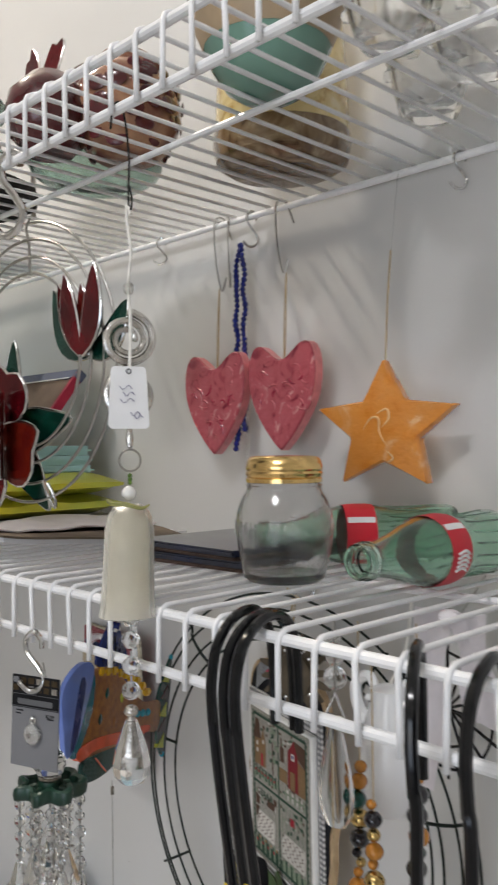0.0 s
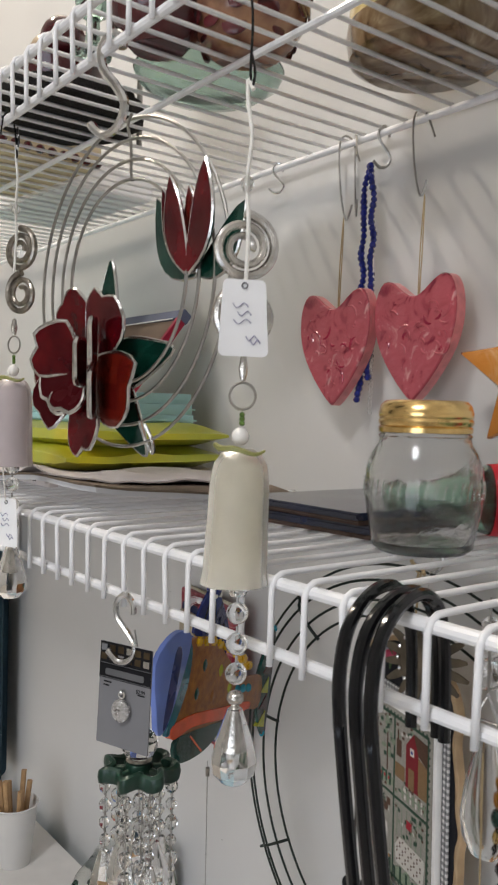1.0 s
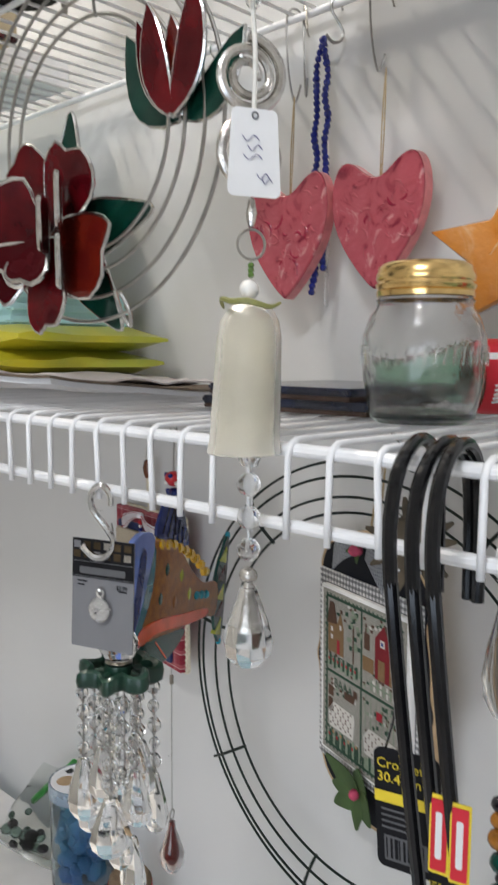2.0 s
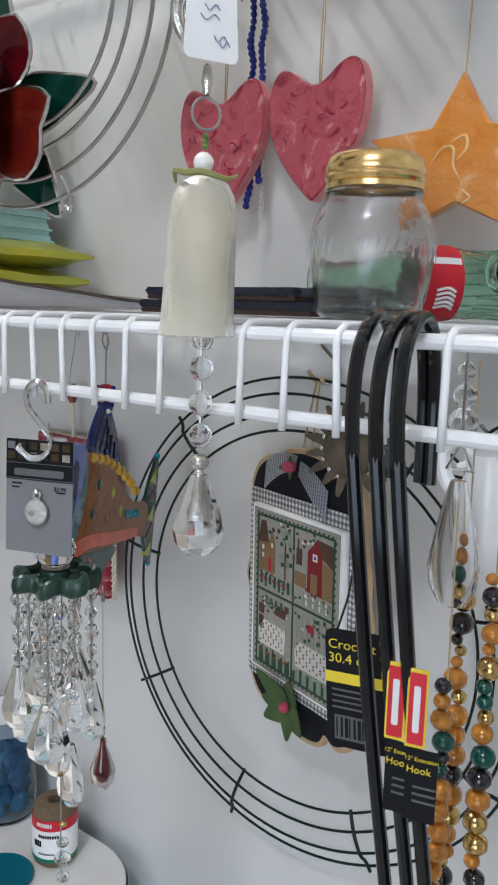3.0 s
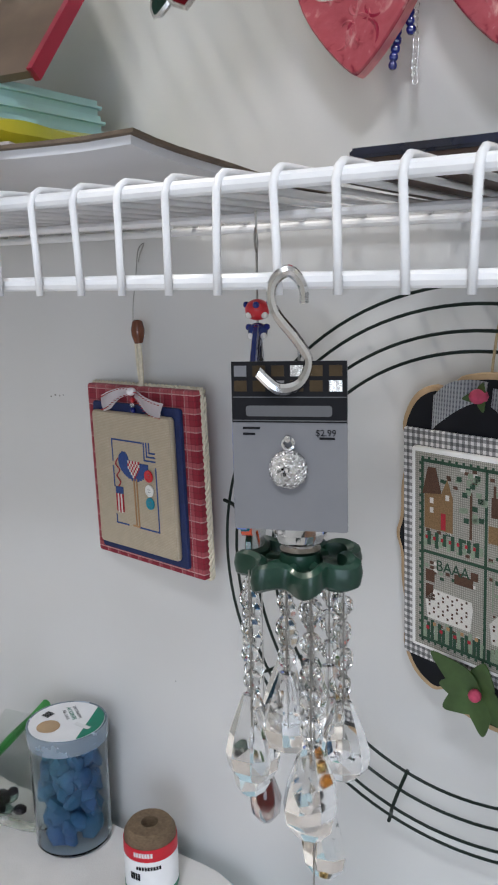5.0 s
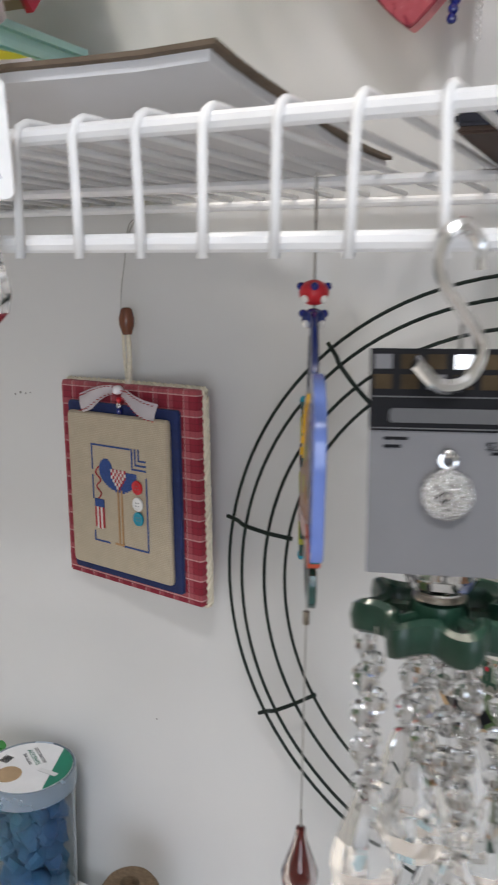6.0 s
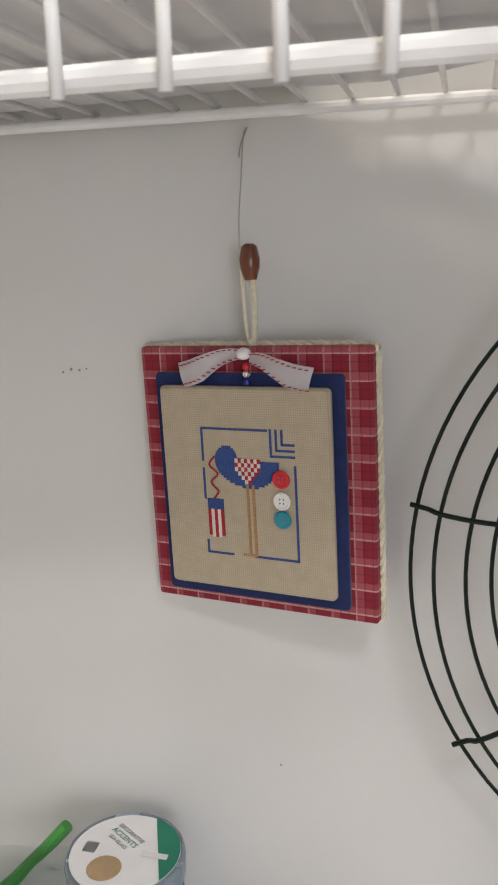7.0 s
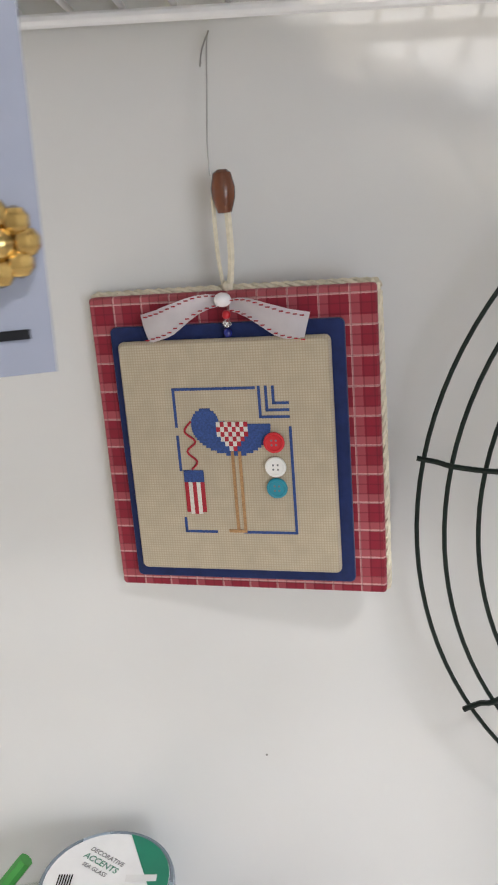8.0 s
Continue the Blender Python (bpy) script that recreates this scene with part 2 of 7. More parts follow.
CLAYBLUE = surf("periwinkle_glaze", (0.16, 0.24, 0.62), 0.18, 0, 0.12, 40, 0.1, 80, coat=0.5)
DEEPBLUE = surf("ultramarine_glaze", (0.015, 0.03, 0.17), 0.25, 0, 0.3, 80, 0.3, 200, coat=0.4)
TEALGLAZE = surf("teal_glaze", (0.01, 0.14, 0.2), 0.2, 0, 0.3, 60, 0.2, 120, coat=0.5)
OCHREGLAZE = surf("ochre_glitter_glaze", (0.42, 0.17, 0.03), 0.35, 0, 0, 160, 0.4, 500, 0.0008, coat=0.3, second=(0.22, 0.075, 0.02))
YELLOWGLAZE = surf("yellow_glaze", (0.75, 0.45, 0.01), 0.2, 0, 0.15, 60, 0.1, coat=0.5)
CORALGLAZE = surf("coral_glaze", (0.75, 0.1, 0.03), 0.2, 0, 0.2, 60, 0.1, coat=0.5)
FINGREEN = surf("dark_teal_fin_glaze", (0.006, 0.06, 0.05), 0.22, 0, 0.4, 60, 0.2, coat=0.5)
LIMEGLAZE = surf("lime_glaze", (0.5, 0.52, 0.06), 0.2, 0, 0.15, 60, 0.1, coat=0.5)
MAROONGLAZE = surf("maroon_glaze", (0.1, 0.015, 0.02), 0.2, 0, 0.3, 60, 0.1, coat=0.5)
CYANGLAZE = surf("cyan_glaze", (0.02, 0.3, 0.42), 0.2, 0, 0.15, 60, 0.1, coat=0.5)
REDDROP = surf("ruby_glass", (0.1, 0.007, 0.006), 0.06, 0, 0.2, 60, 0.1, trans=0.5, coat=0.6)
AMBERDROP = surf("amber_bead", (0.5, 0.2, 0.02), 0.12, 0.2, 0.4, 200, 0, coat=0.5)
GREENDROP = surf("emerald_bead", (0.0, 0.06, 0.045), 0.08, 0.1, 0.3, 200, 0, coat=0.6)
BLACKDROP = surf("jet_bead", (0.012, 0.01, 0.014), 0.08, 0, 0.2, 200, 0, coat=0.6)
GOLDDROP = surf("gilt_bead", (0.6, 0.42, 0.16), 0.2, 1.0, 0.3, 300, 0.3)
PORCELAIN = surf("white_porcelain", (0.83, 0.83, 0.84), 0.18, 0, 0.03, 20, 0.05, 80, coat=0.4)
SLATE = surf("dark_iridescent_slate", (0.012, 0.018, 0.05), 0.22, 0, 0, 25, 0.1, 60, coat=0.4, second=(0.008, 0.01, 0.02))
SLATEEDGE = surf("brown_board_edge", (0.07, 0.04, 0.028), 0.6, 0, 0.3, 60, 0.2)
KRAFT = surf("kraft_edge", (0.16, 0.12, 0.085), 0.85, 0, 0.25, 60, 0.4, 300, 0.001)
PAPERGREY = surf("pale_paper", (0.7, 0.7, 0.72), 0.75, 0, 0.06, 15, 0.2, 40, 0.001)
NEWS = surf("folded_print_paper", (0.66, 0.61, 0.6), 0.75, 0, 0.14, 25, 0.2, 60, 0.001)
YELLOWCLOTH = surf("yellow_green_wrapped_cloth", (0.66, 0.57, 0.02), 0.32, 0, 0, 11, 0.3, 30, 0.003, coat=0.3, second=(0.42, 0.5, 0.05))
MINTCLOTH = surf("mint_wrapped_cloth", (0.42, 0.6, 0.38), 0.32, 0, 0.12, 14, 0.3, 30, 0.003, coat=0.3)
AQUA = surf("aqua_folder", (0.45, 0.69, 0.69), 0.5, 0, 0.06, 20, 0.1, 200)
FRAMEBLUE = surf("slate_blue_frame", (0.1, 0.12, 0.2), 0.4, 0, 0.15, 40, 0.1)
FRAMERED = surf("crimson_edge", (0.33, 0.012, 0.04), 0.35, 0, 0.15, 40, 0.1)
FRAMEPANEL = surf("brown_hardboard", (0.17, 0.12, 0.085), 0.7, 0, 0.15, 40, 0.2)
BOWLMIX = surf("red_beige_splashed_glaze", (0.42, 0.23, 0.13), 0.2, 0, 0, 40, 0.2, 60, coat=0.4, second=(0.1, 0.012, 0.012))
OXBLOOD = surf("oxblood_glaze", (0.075, 0.012, 0.014), 0.2, 0, 0.4, 40, 0.1, coat=0.5)
VASEGLASS = marbled("amber_mottled_glass", ((0.4, 0.24, 0.06), (0.62, 0.47, 0.2), (0.72, 0.58, 0.28), (0.8, 0.7, 0.44)), 26, 0.16, 0.3)
VASEBASE = marbled("brown_swirl_glass", ((0.06, 0.032, 0.015), (0.17, 0.105, 0.05), (0.26, 0.18, 0.1), (0.42, 0.33, 0.2)), 30, 0.2, 0.3)
TEALCERAMIC = surf("teal_ceramic", (0.03, 0.27, 0.26), 0.2, 0, 0.15, 20, 0.1, coat=0.4)
SANDCERAMIC = surf("sand_ceramic", (0.4, 0.3, 0.19), 0.4, 0, 0.15, 40, 0.2)
CELADON = surf("celadon_ceramic", (0.16, 0.3, 0.24), 0.15, 0, 0.15, 20, 0.1, coat=0.5)
COIR = surf("black_coir", (0.012, 0.01, 0.009), 0.95, 0, 0.4, 200, 0.9, 500, 0.003)
CREAMBOX = surf("cream_patterned_box", (0.66, 0.55, 0.36), 0.6, 0, 0.12, 30, 0.1)
TABLECLOTH = surf("white_tablecloth", (0.76, 0.74, 0.71), 0.9, 0, 0.05, 30, 0.4, 600, 0.0008, sheen=0.1)
CLOTHAQUA = surf("pale_aqua_cloth", (0.55, 0.72, 0.76), 0.85, 0, 0.06, 12, 0.3, 300, 0.001)
BAGFILM = glass("clear_bag_film", (0.9, 0.93, 0.91), 0.12, 1.15, 0.5, 25, 0.004)
BAGGREEN = surf("green_zip_seal", (0.06, 0.3, 0.06), 0.35, 0, 0.1, 40, 0)
SEAGLASS = surf("blue_sea_glass", (0.13, 0.23, 0.56), 0.3, 0, 0, 14, 0.2, 80, trans=0.55, ior=1.3, second=(0.1, 0.34, 0.46))
PLASTICCLEAR = glass("clear_plastic_jar", (0.86, 0.92, 0.97), 0.05, 1.25)
LIDPLASTIC = surf("frosted_blue_lid", (0.58, 0.68, 0.8), 0.25, 0, 0.05, 30, 0, trans=0.65, ior=1.3)
TWINE = surf("brown_twine", (0.2, 0.14, 0.085), 0.95, 0, 0.3, 300, 0.8, 600, 0.0015, stretch=(1, 1, 4))
TEALDISC = surf("teal_plastic", (0.005, 0.13, 0.19), 0.35, 0, 0.1, 30, 0.1)
BROWNDISC = surf("terracotta_plastic", (0.2, 0.085, 0.04), 0.4, 0, 0.15, 30, 0.1)
SPOOLWOOD = surf("turned_spool_wood", (0.45, 0.28, 0.14), 0.6, 0, 0.25, 60, 0.2)
PAPERCUP = surf("paper_cup", (0.72, 0.71, 0.69), 0.6, 0, 0.04, 30, 0)
DARKNAVY = surf("dark_blue_matt", (0.03, 0.07, 0.1), 0.9, 0, 0.25, 10, 0.3)


# ---------------------------------------------------------------- mesh helpers
def done(name, bm, material, parent=None, label="", smooth=True):
    me = bpy.data.meshes.new(name)
    bm.normal_update()
    if smooth:
        for f in bm.faces:
            f.smooth = True
        for e in bm.edges:
            if len(e.link_faces) == 2 and e.calc_face_angle(0) > 0.6:
                e.smooth = False
    bm.to_mesh(me)
    bm.free()
    me.materials.append(material)
    ob = new(name, me)
    if parent:
        ob.parent = parent
    return tagged(ob, label)


def part(name, bm, material, parent, label="", smooth=True):
    return done(name, bm, material, parent, label, smooth)


def thing(name, label, category, m=None, group="", kind=""):
    ob = new(name)
    ob.empty_display_size = 0.02
    if m is not None:
        ob.matrix_world = m
    return tagged(ob, label, category, group, kind)


def tube(pts, r, closed=False, seg=8, bm=None, caps=True):
    bm = bm or bmesh.new()
    pts = [Vector(p) for p in pts]
    n = len(pts)
    rings, side = [], None
    for i, p in enumerate(pts):
        a = pts[(i - 1) % n] if closed or i else p
        c = pts[(i + 1) % n] if closed or i < n - 1 else p
        d = (c - a).normalized()
        if side is None:
            side = d.orthogonal().normalized()
        side = (side - d * side.dot(d))
        side = side.normalized() if side.length > 1e-6 else d.orthogonal().normalized()
        up = d.cross(side)
        rad = r(i / max(1, n - 1)) if callable(r) else r
        rings.append([bm.verts.new(p + rad * (math.cos(2 * math.pi * k / seg) * side + math.sin(2 * math.pi * k / seg) * up)) for k in range(seg)])
    for i in range(n if closed else n - 1):
        u, v = rings[i], rings[(i + 1) % n]
        for k in range(seg):
            bm.faces.new((u[k], u[(k + 1) % seg], v[(k + 1) % seg], v[k]))
    if caps and not closed:
        bm.faces.new(rings[0][::-1])
        bm.faces.new(rings[-1])
    return bm


def lathe(profile, seg=24, bm=None, centre=(0, 0, 0), axis=None):
    """profile: rows of (radius, height); radius 0 closes an end."""
    bm = bm or bmesh.new()
    turn = axis.to_track_quat("Z", "Y").to_matrix() if axis else Matrix.Identity(3)
    c = Vector(centre)
    rings = []
    for r, h in profile:
        if r < 1e-7:
            rings.append([bm.verts.new(c + turn @ Vector((0, 0, h)))])
        else:
            rings.append([bm.verts.new(c + turn @ Vector((r * math.cos(2 * math.pi * k / seg), r * math.sin(2 * math.pi * k / seg), h))) for k in range(seg)])
    for u, v in zip(rings, rings[1:]):
        for k in range(seg):
            q = [u[k % len(u)], u[(k + 1) % len(u)], v[(k + 1) % len(v)], v[k % len(v)]]
            q = [w for i, w in enumerate(q) if w not in q[:i]]
            if len(q) > 2:
                bm.faces.new(q)
    return bm


def ball(c, r, bm=None, seg=12, rings=8, squash=1.0):
    prof = [(r * math.sin(math.pi * i / rings), -r * squash * math.cos(math.pi * i / rings)) for i in range(rings + 1)]
    prof[0], prof[-1] = (0, -r * squash), (0, r * squash)
    return lathe(prof, seg, bm, c)


def slab(outline, thick, bevel=0.0, bm=None, y=0.0):
    """A flat piece in the xz plane, from an outline of (x, z) points; its front lies at y, its back at y + thick."""
    bm = bm or bmesh.new()
    n = len(outline)
    cx, cz = sum(p[0] for p in outline) / n, sum(p[1] for p in outline) / n

    def ring(yy, inset):
        out = []
        for x, z in outline:
            d = math.hypot(x - cx, z - cz) or 1
            out.append(bm.verts.new((x - (x - cx) / d * inset, yy, z - (z - cz) / d * inset)))
        return out
    if bevel:
        loops = [ring(y, bevel), ring(y + bevel, 0), ring(y + thick - bevel, 0), ring(y + thick, bevel)]
    else:
        loops = [ring(y, 0), ring(y + thick, 0)]
    for u, v in zip(loops, loops[1:]):
        for k in range(n):
            bm.faces.new((u[k], u[(k + 1) % n], v[(k + 1) % n], v[k]))
    f1, f2 = bm.faces.new(loops[0][::-1]), bm.faces.new(loops[-1])
    bmesh.ops.recalc_face_normals(bm, faces=bm.faces[:])
    bmesh.ops.triangulate(bm, faces=[f1, f2])
    return bm


def block(lo, hi, bevel=0.0, bm=None):
    bm = bm or bmesh.new()
    geo = bmesh.ops.create_cube(bm, size=1)["verts"]
    for v in geo:
        v.co = Vector([(a + b) / 2 + (b - a) * c for a, b, c in zip(lo, hi, v.co)])
    if bevel:
        es = list({e for v in geo for e in v.link_edges})
        bmesh.ops.bevel(bm, geom=es, offset=bevel, segments=2, affect="EDGES")
    return bm


def arc(cx, cz, r, a0, a1, n=24, y=0.0):
    return [(cx + r * math.cos(radians(a0 + (a1 - a0) * i / n)), y, cz + r * math.sin(radians(a0 + (a1 - a0) * i / n))) for i in range(n + 1)]


def smooth_line(pts, n=6, closed=False):
    """A Catmull-Rom line through the points."""
    pts = [Vector(p) for p in pts]
    m, out = len(pts), []
    for i in range(m if closed else m - 1):
        p0 = pts[(i - 1) % m] if closed or i else pts[0]
        p1, p2 = pts[i], pts[(i + 1) % m]
        p3 = pts[(i + 2) % m] if closed or i < m - 2 else pts[-1]
        for k in range(n):
            t = k / n
            out.append(0.5 * (2 * p1 + (p2 - p0) * t + (2 * p0 - 5 * p1 + 4 * p2 - p3) * t * t + (3 * p1 - p0 - 3 * p2 + p3) * t ** 3))
    if not closed:
        out.append(pts[-1])
    return out


def rounded(w, h, r, cx=0.0, cz=0.0, n=5):
    out = []
    for sx, sz, a in ((1, 1, 0), (-1, 1, 90), (-1, -1, 180), (1, -1, 270)):
        for i in range(n + 1):
            t = radians(a + 90 * i / n)
            out.append((cx + sx * (w / 2 - r) + r * math.cos(t), cz + sz * (h / 2 - r) + r * math.sin(t)))
    return out


def lettering(name, text, size, m, material, parent, align="CENTER"):
    """Words in the built-in font, as a thin mesh facing -y of its parent."""
    cu = bpy.data.curves.new(name, "FONT")
    cu.body, cu.size, cu.align_x, cu.align_y, cu.extrude, cu.resolution_u = text, size, align, "CENTER", 0.00008, 3
    tmp = bpy.data.objects.new("tmp", cu)
    scene.collection.objects.link(tmp)
    bpy.context.view_layer.update()
    me = bpy.data.meshes.new_from_object(tmp.evaluated_get(bpy.context.evaluated_depsgraph_get()))
    bpy.data.objects.remove(tmp)
    me.transform(m @ pose(0, 0, 0, 90, 0, 0))
    me.materials.clear()
    me.materials.append(material)
    ob = new(name, me)
    ob.parent = parent
    return ob


# ---------------------------------------------------------------- the room
def room():
    def wall(name, lo, hi, mat):
        ob = done(name, block(lo, hi), mat, smooth=False)
        return tagged(ob, kind="structure")
    wall("wall_north", (-2.3, 0.0, 0.0), (2.3, 0.12, 3.4), WALL)
    wall("wall_west", (-2.42, -2.5, 0.0), (-2.3, 0.12, 3.4), ROOMWALL)
    wall("wall_east", (2.3, -2.5, 0.0), (2.42, 0.12, 3.4), ROOMWALL)
    bm = block((-2.42, -2.62, 0.0), (0.4, -2.5, 3.4))
    block((1.9, -2.62, 0.0), (2.42, -2.5, 3.4), 0, bm)
    block((0.4, -2.62, 0.0), (1.9, -2.5, 0.4), 0, bm)
    block((0.4, -2.62, 1.95), (1.9, -2.5, 3.4), 0, bm)
    tagged(done("wall_south", bm, ROOMWALL, smooth=False), kind="structure")
    wall("floor", (-2.42, -2.62, -0.1), (2.42, 0.12, 0.0), FLOOR)
    wall("ceiling", (-2.42, -2.62, 3.4), (2.42, 0.12, 3.5), CEIL)
    # small flecks on the paint
    for x, z, r in ((-0.303, 0.968, 0.0011), (-0.44, 1.242, 0.0016), (-0.434, 1.2415, 0.0013), (-0.446, 1.24, 0.0012), (-0.429, 1.2425, 0.001)):
        tagged(done("wall_fleck", ball((x, 0.0002, z), r * 0.75, None, 8, 5), FLECK), kind="structure")


room()

# ---------------------------------------------------------------- wire shelves
PITCH = 0.0254


def wire_shelf(z, front, drop, mid, first, label, x0=-1.25, x1=1.2):
    """z: the top of the deck; front: y of the lip; drop: the lip's height."""
    shelf = thing("wire_shelf", label, "wire shelf", pose(0, 0, z), "wire shelves on the wall", "")
    rw, rr = 0.00175, 0.0033
    zr = -2 * rw - rr
    part("front_rod", tube([(x0, front + rr, zr), (x1, front + rr, zr)], rr, seg=10), WIRE, shelf)
    part("lip_rod", tube([(x0, front + rr + rw, -drop + rr + 0.002), (x1, front + rr + rw, -drop + rr + 0.002)], rr, seg=10), WIRE, shelf)
    part("back_rod", tube([(x0, -0.012, zr), (x1, -0.012, zr)], rr, seg=10), WIRE, shelf)
    part("middle_rod", tube([(x0, mid, zr), (x1, mid, zr)], rr * 0.85, seg=8), WIRE, shelf)
    meshes = []
    for v in range(4):
        lean = (v - 1.5) * 0.0009
        line = [(0, -0.008, -rw), (0, front + 0.010, -rw), (0, front + 0.0045, -rw - 0.0002), (0, front + 0.0005, -rw - 0.0025), (0, front - rw + 0.0002, -rw - 0.007),
                (lean * 0.6, front - rw + 0.0006, -drop * 0.6), (lean, front - rw + 0.0008, -drop)]
        me = bpy.data.meshes.new("wire")
        bm = tube(line, rw, seg=7)
        for f in bm.faces:
            f.smooth = True
        bm.to_mesh(me)
        bm.free()
        me.materials.append(WIRE)
        meshes.append(me)
    rnd = random.Random(int(z * 1000))
    k = math.ceil((x0 - first) / PITCH)
    while first + k * PITCH < x1:
        ob = new("wire", meshes[rnd.randrange(4)])
        ob.parent, ob.location = shelf, (first + k * PITCH + rnd.uniform(-0.0006, 0.0006), 0, 0)
        k += 1
    for x in (-0.9, 0.75):
        part("wall_clip", block((x - 0.006, -0.02, zr - 0.006), (x + 0.006, 0.0, 0.003), 0.002), WIRE, shelf)
    return shelf


wire_shelf(1.398, -0.3085, 0.049, -0.132, 0.0, "white vinyl-coated wire shelf with a turned-down lip, laden with oddments")
wire_shelf(1.744, -0.3325, 0.047, -0.203, 0.012, "white vinyl-coated wire shelf high on the wall holding glass and pottery")


def s_hook(m, h=0.075, r=0.0024, mat=CHROME, label="bright steel S-shaped hook over the shelf lip"):
    """An S hook in its own xz plane, its upper bend round the origin."""
    ob = done("s_hook", tube(smooth_line([(0.01, 0, -0.006), (0.009, 0, 0.001), (0.002, 0, 0.006), (-0.006, 0, 0.001), (-0.005, 0, -h * 0.22), (0.006, 0, -h * 0.5), (0.012, 0, -h * 0.72),
                                                  (0.007, 0, -h * 0.93), (-0.004, 0, -h * 0.97), (-0.014, 0, -h * 0.8)], 6), r, seg=8), mat)
    ob.matrix_world = m
    return tagged(ob, label, "hook", "hooks on the shelves")


# ---------------------------------------------------------------- suncatcher with rings, flower and tulip
def leaded(name, outline, thick, mat, parent, m, wire=0.0014):
    """A pane of art glass with a beaded solder edge."""
    bm = slab(outline, thick)
    bm.transform(m)
    p = part(name, bm, mat, parent)
    e = tube([(x, thick / 2, z) for x, z in outline], wire, True, 6)
    e.transform(m)
    part("solder_edge", e, SOLDER, p)
    return p


def petal_line(l, w, wav=0.0, seed=0):
    rnd = random.Random(seed)
    pts = [(-w * 0.16, 0, 0), (-w * 0.4, 0, l * 0.34), (-w * 0.52, 0, l * 0.64), (-w * 0.43, 0, l * 0.88), (-w * 0.12, 0, l * 0.91), (w * 0.06, 0, l * (0.98 + wav)), (w * 0.38, 0, l * 0.9), (w * 0.5, 0, l * 0.6), (w * 0.38, 0, l * 0.3), (w * 0.16, 0, 0)]
    pts = [(x + rnd.uniform(-1, 1) * w * 0.06, 0, z + rnd.uniform(-1, 1) * l * 0.035) for x, _, z in pts]
    return [(p.x, p.z) for p in smooth_line(pts, 2, True)]


def leaf_line(l, w):
    pts = [(-w * 0.2, 0, 0), (-w * 0.5, 0, l * 0.35), (-w * 0.28, 0, l * 0.75), (0, 0, l), (w * 0.3, 0, l * 0.72), (w * 0.5, 0, l * 0.35), (w * 0.2, 0, 0)]
    return [(p.x, p.z) for p in smooth_line(pts, 4, True)]


def bent_leaf(l, w, bend):
    """A pointed leaf from the origin up, its middle pushed sideways by bend."""
    pts = []
    for side in (-1, 1):
        for i in range(9):
            u = i / 8 if side < 0 else 1 - i / 8
            pts.append((bend * math.sin(math.pi * u ** 0.8) + side * w * 0.5 * math.sin(math.pi * (0.06 + 0.94 * u)) ** 0.8, l * u))
    return [p for i, p in enumerate(pts) if i != 9]


